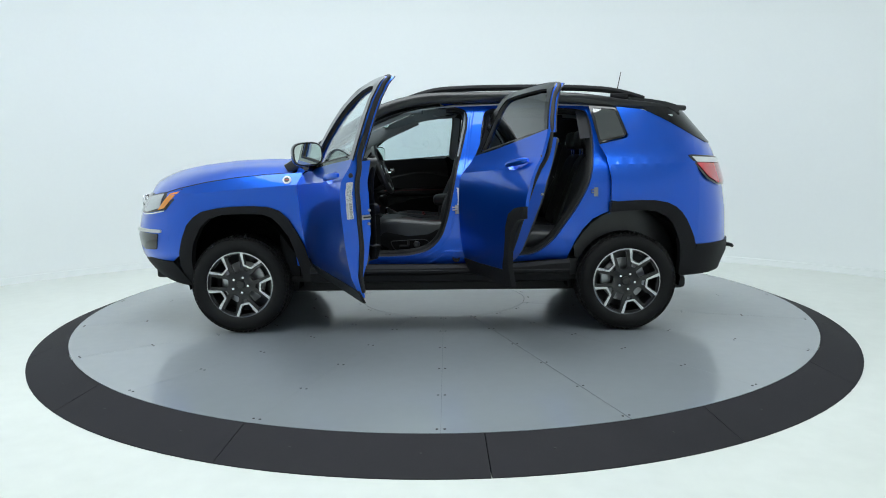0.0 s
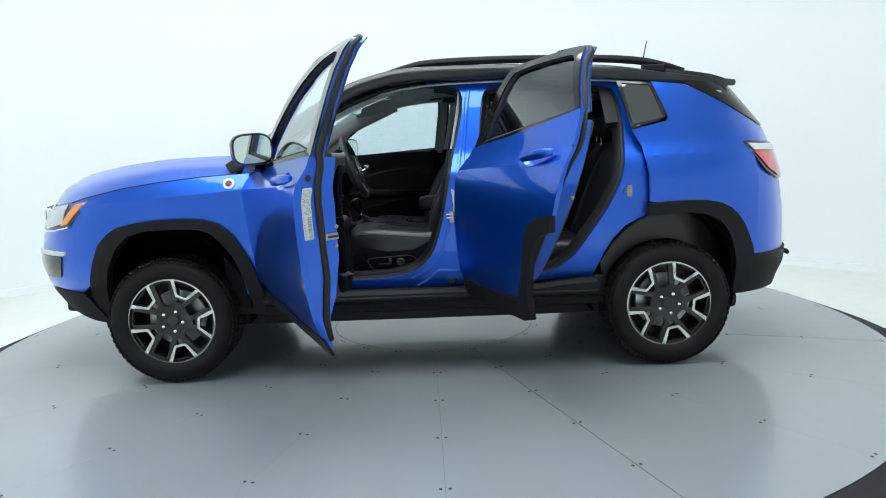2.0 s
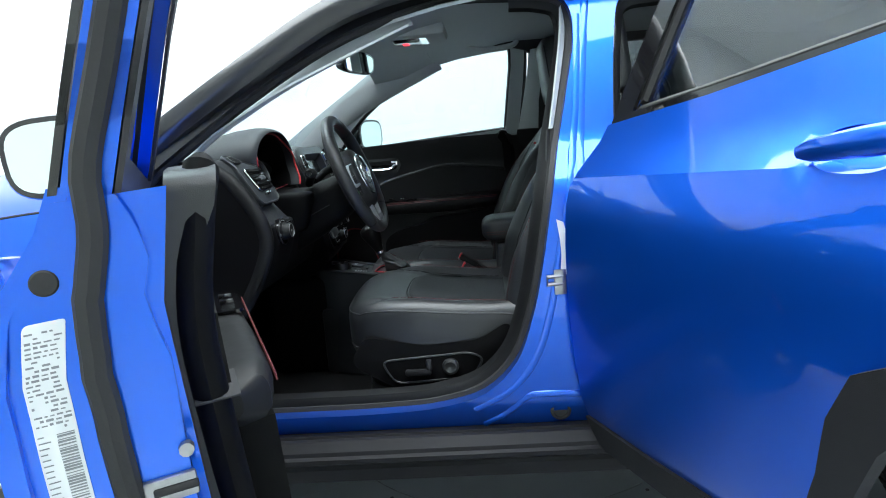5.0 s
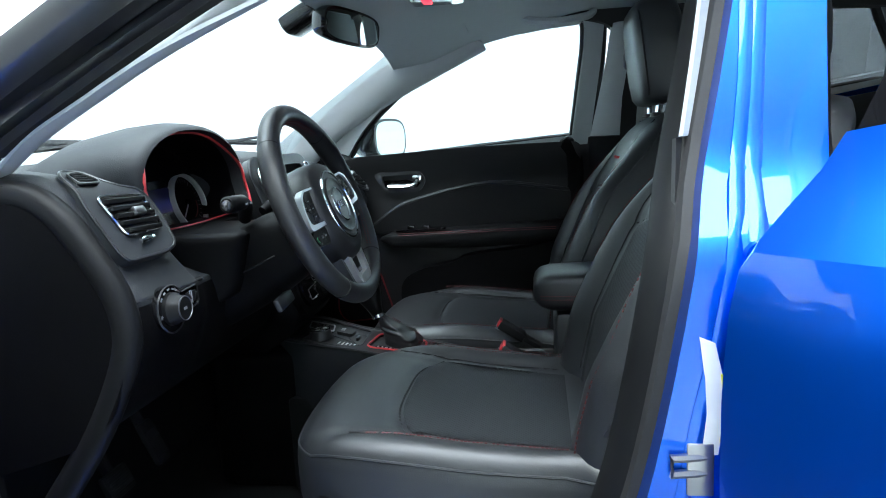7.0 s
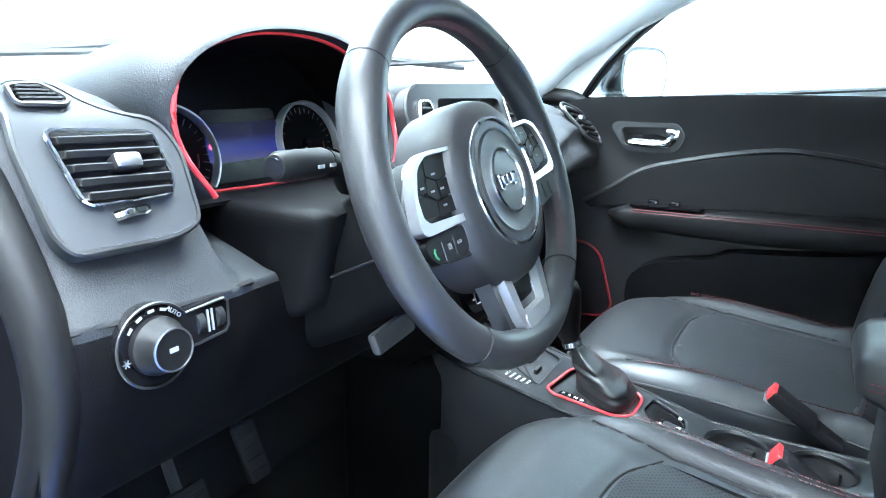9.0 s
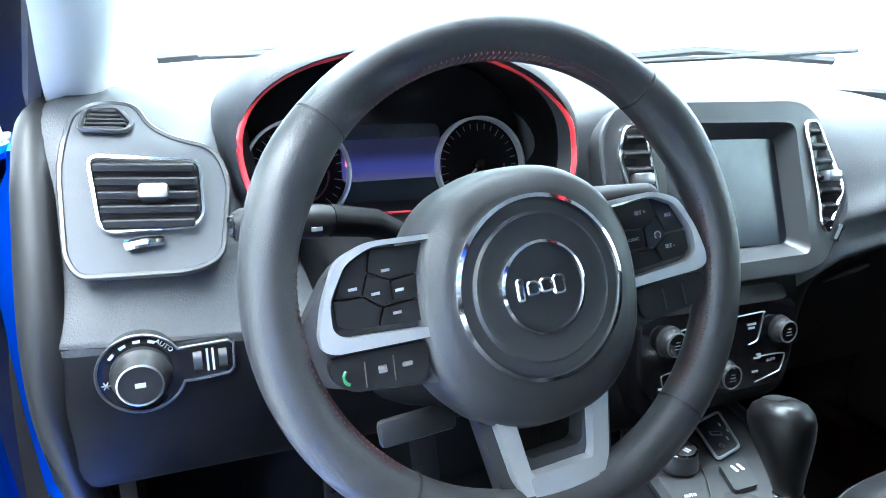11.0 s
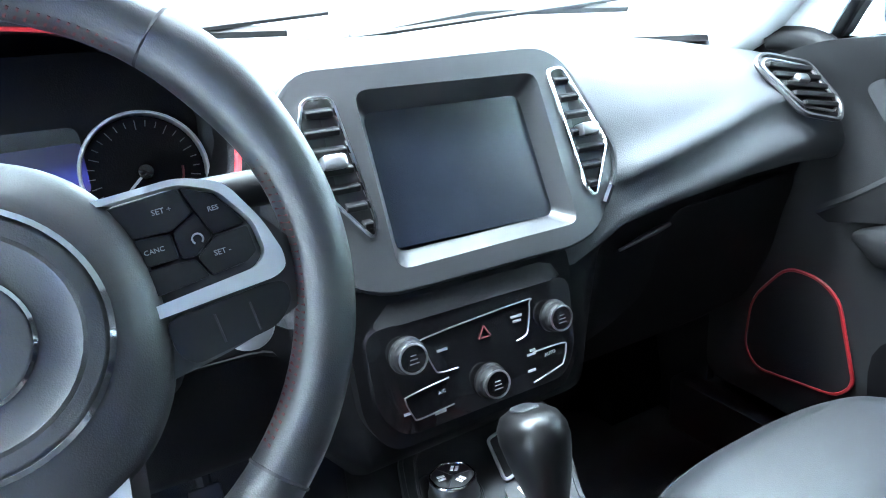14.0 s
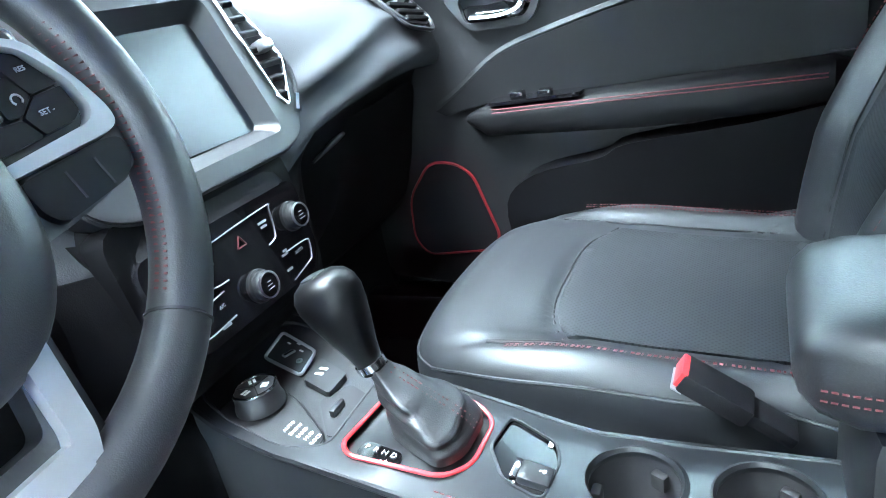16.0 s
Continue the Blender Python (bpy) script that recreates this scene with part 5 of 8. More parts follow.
DASH = [
    (-0.735, [(-0.98, 1.13), (-0.85, 1.155), (-0.74, 1.172), (-0.675, 1.168), (-0.635, 1.145), (-0.605, 1.10), (-0.58, 1.05), (-0.552, 1.012), (-0.545, 0.995), (-0.545, 0.93), (-0.60, 0.82), (-0.76, 0.76)]),
    (-0.70, [(-0.98, 1.155), (-0.85, 1.175), (-0.73, 1.185), (-0.665, 1.180), (-0.625, 1.155), (-0.592, 1.10), (-0.568, 1.05), (-0.540, 1.014), (-0.534, 0.996), (-0.534, 0.93), (-0.60, 0.82), (-0.76, 0.76)]),
    (-0.60, [(-0.98, 1.175), (-0.85, 1.185), (-0.73, 1.180), (-0.655, 1.168), (-0.615, 1.145), (-0.585, 1.10), (-0.562, 1.05), (-0.536, 1.010), (-0.530, 0.994), (-0.530, 0.93), (-0.60, 0.82), (-0.76, 0.76)]),
    (-0.555, [(-0.98, 1.185), (-0.85, 1.19), (-0.73, 1.175), (-0.655, 1.155), (-0.622, 1.13), (-0.60, 1.09), (-0.570, 1.045), (-0.538, 1.006), (-0.532, 0.992), (-0.532, 0.93), (-0.60, 0.82), (-0.76, 0.76)]),
    (-0.525, [(-0.98, 1.188), (-0.88, 1.19), (-0.78, 1.17), (-0.74, 1.14), (-0.72, 1.11), (-0.70, 1.06), (-0.63, 1.030), (-0.56, 1.003), (-0.54, 0.99), (-0.54, 0.93), (-0.60, 0.82), (-0.76, 0.76)]),
    (-0.22, [(-0.98, 1.20), (-0.88, 1.20), (-0.78, 1.18), (-0.74, 1.15), (-0.72, 1.12), (-0.70, 1.07), (-0.64, 1.035), (-0.58, 1.003), (-0.56, 0.985), (-0.555, 0.92), (-0.60, 0.82), (-0.76, 0.76)]),
    (-0.185, [(-0.98, 1.205), (-0.86, 1.205), (-0.74, 1.195), (-0.665, 1.182), (-0.635, 1.160), (-0.62, 1.10), (-0.605, 1.03), (-0.59, 0.975), (-0.58, 0.955), (-0.57, 0.90), (-0.60, 0.82), (-0.76, 0.76)]),
    (-0.13, [(-0.98, 1.21), (-0.86, 1.21), (-0.74, 1.20), (-0.665, 1.19), (-0.632, 1.172), (-0.62, 1.10), (-0.60, 1.03), (-0.578, 0.965), (-0.565, 0.945), (-0.548, 0.90), (-0.545, 0.80), (-0.62, 0.74)]),
    (0.15, [(-0.98, 1.21), (-0.86, 1.208), (-0.74, 1.198), (-0.665, 1.188), (-0.632, 1.170), (-0.62, 1.10), (-0.60, 1.03), (-0.578, 0.965), (-0.565, 0.945), (-0.552, 0.90), (-0.555, 0.80), (-0.62, 0.74)]),
    (0.225, [(-0.98, 1.205), (-0.86, 1.20), (-0.74, 1.185), (-0.66, 1.160), (-0.62, 1.115), (-0.595, 1.065), (-0.572, 1.022), (-0.560, 1.000), (-0.562, 0.978), (-0.60, 0.955), (-0.64, 0.80), (-0.72, 0.70)]),
    (0.30, [(-0.98, 1.20), (-0.86, 1.195), (-0.74, 1.178), (-0.66, 1.150), (-0.615, 1.112), (-0.59, 1.078), (-0.570, 1.050), (-0.553, 1.020), (-0.555, 0.992), (-0.60, 0.965), (-0.65, 0.80), (-0.72, 0.70)]),
    (0.44, [(-0.98, 1.19), (-0.86, 1.185), (-0.74, 1.168), (-0.665, 1.143), (-0.62, 1.115), (-0.592, 1.088), (-0.572, 1.064), (-0.553, 1.035), (-0.558, 1.002), (-0.61, 0.975), (-0.66, 0.80), (-0.72, 0.70)]),
    (0.56, [(-0.98, 1.175), (-0.86, 1.172), (-0.75, 1.160), (-0.68, 1.140), (-0.625, 1.118), (-0.592, 1.085), (-0.570, 1.052), (-0.560, 1.025), (-0.572, 0.998), (-0.63, 0.975), (-0.67, 0.80), (-0.72, 0.70)]),
    (0.68, [(-0.98, 1.15), (-0.86, 1.15), (-0.76, 1.145), (-0.69, 1.130), (-0.635, 1.105), (-0.60, 1.068), (-0.58, 1.032), (-0.575, 1.008), (-0.59, 0.985), (-0.64, 0.97), (-0.68, 0.80), (-0.73, 0.70)]),
    (0.735, [(-0.98, 1.12), (-0.86, 1.13), (-0.77, 1.125), (-0.70, 1.11), (-0.655, 1.085), (-0.625, 1.055), (-0.61, 1.025), (-0.605, 1.00), (-0.62, 0.98), (-0.66, 0.96), (-0.69, 0.80), (-0.74, 0.70)]),
]
dash_y = [y for y, _ in DASH]
dash_p = np.array([p for _, p in DASH])
rows = []
for y in sorted(set(list(np.linspace(-0.735, 0.735, 60)) + dash_y)):
    prof = np.array([[np.interp(y, dash_y, dash_p[:, i, k]) for k in range(2)] for i in range(12)])
    fine = curve(prof, 6)
    crest = 1.032 + 0.20 * (min(y, 0.50) - 0.2)
    k = smoothstep(0.185, 0.25, y) * smoothstep(0.64, 0.54, y)
    rows.append([(x + k * (0.010 * math.exp(-((z - crest) / 0.013) ** 2) - 0.009 * math.exp(-((z - crest + 0.036) / 0.018) ** 2)) * smoothstep(-0.70, -0.64, x), y, z) for x, z in fine])
dashboard = part("dashboard", grid([r[:49] for r in rows]), DASHM, suv, "black soft-grained dashboard", sharp=60)
# its own black plastic, with the shade under the pad in the colour
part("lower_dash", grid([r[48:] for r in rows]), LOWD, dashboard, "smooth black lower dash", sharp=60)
part("dash_lower_edge", tube([(lerp_table([(-0.735, -0.549), (-0.70, -0.537), (-0.60, -0.533), (-0.53, -0.540)], y), y, lerp_table([(-0.735, 1.004), (-0.53, 0.999)], y)) for y in np.linspace(-0.735, -0.53, 8)], 0.0035, 6), DTHREAD, suv, "dark joint under the dash pad")


def vent(face, outline, slats, tilt, tab, trim=CHROME, deep=0.010, label="black air vent with chrome rim", name="air_vent", slat_mat=None):
    v = part(name, tube([face(u, w, -0.003) for u, w in outline], 0.0022, 6, True, up=tuple(face.n)), trim, suv, label)
    part("vent_back", plate(outline, lambda a, b, d: face(a, b, 0.0005 if d == 0 else 0.004), 0.004, step=0.03), SEAM, v, "dark vent cavity")
    us, ws = [p[0] for p in outline], [p[1] for p in outline]
    lo, hi = min(ws), max(ws)
    for k in range(slats):
        w = lo + (hi - lo) * (k + 0.7) / (slats + 0.4)
        xs = []
        pts = outline + outline[:1]
        for (ax, ay), (bx, by) in zip(pts, pts[1:]):
            if (ay > w) != (by > w):
                xs.append(ax + (bx - ax) * (w - ay) / (by - ay))
        if len(xs) >= 2:
            a, b = min(xs) + 0.0035, max(xs) - 0.0035
            part("slat", box((a, -0.0034 if deep > 0.006 else -0.0018, -deep), (b, 0.0034 if deep > 0.006 else 0.0018, deep), 0.001, face.m(0, w, -0.001) @ Matrix.Rotation(radians(tilt), 4, "X"), seg=1), slat_mat or SLATM, v)
    if tab:
        part("vent_tab", box((tab[0] - 0.012, tab[1] - 0.007, -0.004), (tab[0] + 0.012, tab[1] + 0.007, 0.016), 0.004, face.m()), STEEL, v, "silver vent tab")
    return v


# driver's side vent pod
podF = Face((-0.582, -0.632, 1.107), (0.10, 1, -0.02), (-0.52, 0.06, 0.85))
pod = rounded([(-0.070, 0.030), (-0.066, 0.062), (-0.064, 0.086), (-0.046, 0.102), (-0.016, 0.100), (-0.002, 0.072), (0.02, 0.058), (0.052, 0.050), (0.064, 0.02), (0.057, -0.050), (0.03, -0.060), (-0.054, -0.062), (-0.064, -0.045)], 0.014)


def pod_at(u, v, d):
    t = max(0.0, v - 0.052)
    return podF(u, v, d + 0.3 * t + 4 * t * t)


part("vent_pod", plate(pod, lambda u, v, d: pod_at(u, v, -0.006 + d), 0.02, step=0.012), PODM, suv, "satin dark grey vent surround", sharp=50)
part("pod_edge", tube([pod_at(u, v, -0.005) for u, v in pod], 0.0028, 6, True, up=tuple(podF.n)), DASHL, suv, "dark edge of the vent surround")
vent(Face(podF(0, 0, -0.008), podF.u, podF.v), rounded([(-0.048, 0.040), (0.040, 0.036), (0.043, -0.012), (0.036, -0.022), (-0.030, -0.026), (-0.038, -0.020)], 0.010), 5, 25, (0.004, 0.006))
part("vent_dial", tube([podF(-0.018 + 0.004 * k, -0.0375 + 0.0005 * k, -0.010 - 0.003 * math.sin(math.pi * k / 7)) for k in range(8)], 0.0045, 8), CHROME, suv, "chrome ribbed vent dial")
defF = Face(pod_at(-0.038, 0.078, -0.0065), (0.10, 1, -0.02), pod_at(-0.038, 0.088, 0) - pod_at(-0.038, 0.068, 0))
vent(defF, rounded([(-0.018, -0.016), (-0.016, 0.010), (0.010, 0.014), (0.024, -0.008), (0.018, -0.017)], 0.006), 5, 20, None, DASHL, 0.004, label="small black side-window vent", name="demist_vent")
# light switch panel
lampF = Face((-0.527, -0.645, 0.985), (0.02, 1, 0.02), (-0.06, 0, 1))
lp = [(-0.006 + 0.0345 * math.cos(a), -0.006 + 0.0345 * math.sin(a)) for a in np.linspace(0.55, 2 * math.pi - 0.36, 30)] + [(0.034, -0.0185), (0.063, -0.0165), (0.067, -0.012), (0.068, 0.010), (0.064, 0.0135), (0.031, 0.0125)]
lpan = part("light_switch_panel", plate(lp, lambda u, v, d: lampF(u, v, -0.004 + d), 0.012, step=0.03), GLOSSB, suv, "black lighting switch panel")
part("panel_rim", tube([lampF(u, v, -0.005) for u, v in lp], 0.0013, 5, True, up=tuple(lampF.n)), DASHL, lpan)
part("light_knob", lathe([(0.0245, -0.006), (0.0240, 0.004), (0.0205, 0.008), (0.0190, 0.018), (0.0175, 0.0205), (0.001, 0.0205)], 32, lampF.m(-0.006, -0.006, -0.006)), SLATM, lpan, "black rotary light knob")
part("knob_ring", lathe([(0.0165, 0.0206), (0.0178, 0.0198), (0.0180, 0.0212), (0.0168, 0.0218)], 32, lampF.m(-0.006, -0.006, -0.006), closed=True), STEEL, lpan, "steel knob ring")
words("knob_print", "AUTO", 0.0058, lampF.m(0.0135, 0.0165, -0.0049) @ Matrix.Rotation(radians(-42), 4, "Z"), MIDW, lpan)
for u, v, a in ((-0.027, 0.0125, 48), (-0.018, 0.0195, 28), (-0.007, 0.0230, 3), (0.004, 0.0215, -20)):
    part("symbol", box((-0.0028, -0.0012, 0), (0.0028, 0.0012, 0.0008), 0, lampF.m(u, v, -0.0048) @ Matrix.Rotation(radians(a), 4, "Z")), MIDW, lpan)
for a in range(0, 360, 60):
    part("symbol", box((-0.0035, -0.0005, 0), (0.0035, 0.0005, 0.0008), 0, lampF.m(-0.0335, -0.012, -0.0048) @ Matrix.Rotation(radians(a), 4, "Z")), MIDW, lpan)
part("symbol", box((-0.004, -0.002, 0), (0.004, 0.002, 0.0008), 0, lampF.m(-0.006, -0.006, -0.0262)), MIDW, lpan)
for u in (0.038, 0.0585):
    part("thumb_wheel", lathe([(0.001, -0.0035), (0.0105, -0.0035), (0.0105, 0.0035), (0.001, 0.0035)], 20, lampF.m(u, -0.002, 0.002) @ Matrix.Rotation(radians(90), 4, "Y")), DASHL, lpan, "ribbed thumb wheel")
for u in (0.0460, 0.0505):
    part("scale_mark", box((u - 0.0009, -0.012, 0.004), (u + 0.0009, 0.008, 0.0052), 0, lampF.m()), MIDW, lpan)

# instrument cluster with its hood
HOOD = [(-0.532, 1.075), (-0.556, 1.112), (-0.562, 1.160), (-0.545, 1.196), (-0.505, 1.224), (-0.445, 1.242), (-0.375, 1.247), (-0.305, 1.240), (-0.245, 1.217), (-0.205, 1.181), (-0.192, 1.140), (-0.198, 1.105), (-0.215, 1.072)]
hood = curve(HOOD, 4)
cy, cz = -0.378, 1.10
rows = []
for k, (f, x, dz) in enumerate(((0.93, -0.735, 0.0), (0.935, -0.66, 0.0), (0.943, -0.630, 0.0), (0.955, -0.608, 0.0), (0.968, -0.6025, 0.0), (1.00, -0.605, 0.0), (1.033, -0.615, 0.0), (1.055, -0.630, 0.0), (1.066, -0.652, 0.0), (1.068, -0.70, -0.004), (1.07, -0.78, -0.02), (1.12, -0.86, -0.065), (1.22, -0.93, -0.10))):
    rows.append([(x + 0.016 * smoothstep(1.15, 1.08, z) * smoothstep(-0.66, -0.62, x), cy + (y - cy) * f, cz + (z - cz) * f + (dz if z > cz else 0)) for y, z in hood])
# the hood's inside takes the near-black with shade in its colour
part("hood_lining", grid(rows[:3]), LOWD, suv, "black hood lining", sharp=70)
part("cluster_hood", grid(rows[2:]), DASHM, suv, "black instrument hood", sharp=70)
part("hood_trim", tube([(-0.6025 + 0.016 * smoothstep(1.15, 1.08, z) - 0.018 * smoothstep(1.16, 1.235, z), cy + (y - cy) * 0.960, cz + (z - cz) * (0.960 - 0.014 * smoothstep(1.16, 1.235, z))) for y, z in hood], 0.0031, 8), RED, suv, "red hood trim line")
part("hood_trim_sill", tube([(-0.628, y, 1.0745 - 0.004 * math.sin(math.pi * (y + 0.53) / 0.31)) for y in np.linspace(-0.522, -0.222, 12)], 0.0018, 8), DRED, suv, "red lower trim line")
clF = Face((-0.700, -0.378, 1.105), (0, 1, 0), (-0.25, 0, 1))
cl = part("instrument_panel", plate(rounded([(-0.165, -0.050), (0.165, -0.050), (0.168, 0.06), (0.11, 0.115), (-0.11, 0.115), (-0.168, 0.06)], 0.03), lambda u, v, d: clF(u, v, d), 0.02, step=0.05), LOWD, suv, "instrument panel with two round dials")
part("cluster_floor", plate([(-0.165, 0.0), (0.165, 0.0), (0.158, 0.09), (-0.158, 0.09)], lambda u, v, d: (-0.70 + v, -0.378 + u, 1.068 - 0.03 * v - d), 0.004, step=0.05), LOWD, cl)
for cu in (-0.109, 0.109):
    fm = clF.m(cu, -0.003, 0.0)
    part("dial_face", lathe([(0.001, 0.003), (0.054, 0.003), (0.054, 0.0), (0.001, 0.0)], 40, fm), LOWD, cl, "dark dial face")
    part("dial_ring", lathe([(0.0546, 0.0), (0.0546, 0.0130), (0.0552, 0.0140), (0.0574, 0.0140), (0.0580, 0.0130), (0.0582, 0.0)], 48, fm, closed=True), SILVER, cl, "silver dial ring")
    for k in range(25):
        a = radians(225 - 270 * k / 24)
        part("dial_mark", box((0.044 if k % 3 else 0.041, -0.0004, 0.003), (0.050, 0.0004, 0.0036), 0, fm @ Matrix.Rotation(a, 4, "Z")), DIMW, cl)
    part("needle", box((0.0, -0.0012, 0.006), (0.042, 0.0012, 0.0075), 0.0004, fm @ Matrix.Rotation(radians(222), 4, "Z")), MIDW, cl, "white dial needle")
    part("needle_hub", lathe([(0.001, 0.010), (0.007, 0.009), (0.008, 0.003), (0.001, 0.003)], 16, fm), GLOSSB, cl)
    part("warm_arc", tube([fm @ Vector((0.034 * math.cos(radians(a)), 0.034 * math.sin(radians(a)), 0.0035)) for a in range(-70, 5, 8)], 0.0012, 4), THREAD, cl, "dim orange arc")
part("info_screen", plate(rounded([(-0.062, -0.045), (0.062, -0.045), (0.060, 0.048), (-0.060, 0.048)], 0.01), lambda u, v, d: clF(u, v, -0.002 + d), 0.004, step=0.05), SCREENM, cl, "dark display")
part("info_glow", plate(rounded([(-0.060, -0.016), (0.060, -0.014), (0.060, 0.033), (-0.060, 0.031)], 0.006), lambda u, v, d: clF(u, v, -0.0032 + d), 0.001, step=0.05), BLUEGLOW, cl, "dim blue display glow")
part("telltale", box((-0.0555, 0.002, 0.003), (-0.0505, 0.009, 0.0046), 0, clF.m()), REDGLOW, cl, "small red warning light")

# centre screen unit
scF = Face((-0.592, 0.018, 1.078), (0.02, 1, 0.0), (-0.33, 0, 1))
bez = rounded([(-0.183, 0.075), (-0.155, 0.106), (0.118, 0.108), (0.150, 0.085), (0.196, -0.012), (0.190, -0.042), (0.148, -0.096), (0.112, -0.108), (-0.11, -0.110), (-0.148, -0.096), (-0.175, -0.04)], 0.028)
sc_hole = rounded([(-0.104, 0.084), (0.104, 0.082), (0.120, -0.086), (-0.098, -0.090)], 0.014)
su = part("centre_screen_unit", plate(bez, lambda u, v, d: scF(u, v, -0.022 + d + 0.010 * smoothstep(0.13, 0.20, abs(u))), 0.05, [sc_hole], step=0.03), DASHL, suv, "grey-black centre screen surround")
rows = [[scF(u, v, -0.022) for u, v in sc_hole], [scF(0.004 + (u - 0.004) * 0.87, v * 0.80 - 0.002, 0.004) for u, v in sc_hole]]
part("screen_reveal", grid(rows, close_u=True), DASHL, su, "sloping screen frame")
part("touch_screen", plate(rounded([(-0.092, 0.070), (0.094, 0.068), (0.106, -0.072), (-0.088, -0.070)], 0.006), lambda u, v, d: scF(u, v, 0.002 + d), 0.004, step=0.06), SCREENM, su, "switched-off dark touch screen")
part("unit_edge", tube([scF(u, v, -0.014) for u, v in bez], 0.0035, 6, True, up=tuple(scF.n)), DASHM, su)
svF = Face(scF(0, 0, -0.0215), scF.u, scF.v)
vent(svF, rounded([(0.118, 0.082), (0.138, 0.084), (0.178, -0.004), (0.148, -0.062), (0.138, -0.050)], 0.008), 7, 30, (0.152, 0.012), deep=0.0065, name="centre_vent")
vent(svF, rounded([(-0.155, 0.080), (-0.128, 0.080), (-0.110, -0.040), (-0.116, -0.056), (-0.150, -0.01), (-0.165, 0.05)], 0.008), 7, 30, (-0.14, 0.02), deep=0.0065, name="centre_vent")
part("vent_dial", tube([scF(0.160 + 0.0045 * k, -0.072 + 0.006 * k, -0.022) for k in range(4)], 0.005, 8), CHROME, suv, "chrome vent dial")

# climate and radio panel
hvF = Face((-0.530, -0.004, 0.889), (0.0, 1, 0.0), (-0.16, 0, 1))
part("stack_shelf", plate(rounded([(-0.145, 0.118), (0.130, 0.118), (0.124, 0.061), (-0.136, 0.061)], 0.012), lambda u, v, d: hvF(u, v, -0.009 + d + 0.55 * (v - 0.061) + 0.03 * smoothstep(0.10, 0.13, abs(u))), 0.02, step=0.02), LOWD, suv, "smooth black ledge under the screen", sharp=60)
hv = part("control_panel", plate(rounded([(-0.126, 0.062), (0.117, 0.062), (0.115, -0.02), (0.097, -0.050), (-0.101, -0.051), (-0.124, -0.02)], 0.02), lambda u, v, d: hvF(u, v, -0.008 + d), 0.03, step=0.04), GLOSSB, suv, "gloss black radio and climate panel")
part("panel_side", plate(rounded([(-0.138, 0.10), (0.128, 0.10), (0.126, -0.03), (0.106, -0.066), (-0.112, -0.067), (-0.136, -0.03)], 0.03), lambda u, v, d: hvF(u, v, 0.002 + d), 0.05, step=0.06), LOWD, hv)
for u, v, r in ((0.090, 0.022, 0.0148), (-0.086, 0.030, 0.0156), (0.001, -0.024, 0.0156)):
    km = hvF.m(u, v, -0.008)
    part("control_knob", lathe([(r * 1.22, 0.0), (r * 1.2, 0.004), (r * 1.06, 0.006), (r * 1.02, 0.011), (r * 0.98, 0.0135), (r * 0.9, 0.015), (0.001, 0.015)], 28, km), SLATM, hv, "black rotary knob")
    part("knob_ring", lathe([(r * 0.86, 0.0152), (r * 0.96, 0.0145), (r * 0.97, 0.0165), (r * 0.87, 0.017)], 28, km, closed=True), STEEL, hv, "silver knob ring")
    part("knob_face", lathe([(0.001, 0.0164), (r * 0.82, 0.0162), (r * 0.82, 0.015), (0.001, 0.015)], 20, km), GLOSSB, hv)
    for k in range(3):
        part("symbol", box((-0.005 + 0.001 * k, -0.0050 + 0.0040 * k, 0.0164), (0.005 - 0.001 * k, -0.0040 + 0.0040 * k, 0.0170), 0, km), DIMW, hv)
for pts in ([(-0.035, 0.001), (-0.056, 0.002), (-0.063, 0.008), (-0.072, 0.036), (-0.067, 0.043), (0.056, 0.050), (0.065, 0.045), (0.059, 0.016), (0.052, 0.010), (0.042, 0.008)],
            [(-0.048, -0.006), (-0.095, -0.011), (-0.101, -0.016), (-0.095, -0.034), (-0.088, -0.039), (-0.046, -0.036)], [(0.062, -0.011), (0.104, -0.012), (0.109, -0.018), (0.103, -0.034), (0.096, -0.038), (0.058, -0.046)]):
    part("panel_trim", tube([hvF(u * 0.94, v * 0.96, -0.0088) for u, v in curve(pts, 4)], 0.0008, 5), STEEL, hv, "thin chrome outline")
tri = bmesh.new()
for k in range(3):
    a, b = radians(90 + 120 * k), radians(210 + 120 * k)
    tube([hvF(0.002 + 0.008 * math.cos(a), 0.027 + 0.008 * math.sin(a), -0.0092), hvF(0.002 + 0.008 * math.cos(b), 0.027 + 0.008 * math.sin(b), -0.0092)], 0.0009, 4, bm=tri)
part("hazard_sign", tri, THREAD, hv, "dim red warning triangle")
for text, u, v in (("AUTO", 0.080, -0.018), ("A/C", -0.055, -0.018)):
    words("button_print", text, 0.0052, hvF.m(u, v, -0.0088) @ Matrix.Rotation(radians(4), 4, "Z"), MIDW, hv)
for u, v, w in ((-0.048, 0.024, 0.012), (0.043, 0.034, 0.014), (0.043, 0.029, 0.010), (-0.095, -0.028, 0.008), (-0.060, -0.038, 0.013), (0.056, -0.012, 0.011), (0.054, -0.030, 0.010), (0.058, -0.008, 0.007)):
    part("symbol", box((u - w / 2, v - 0.0013, 0.0084), (u + w / 2, v + 0.0013, 0.0092), 0, hvF.m()), MIDW, hv)
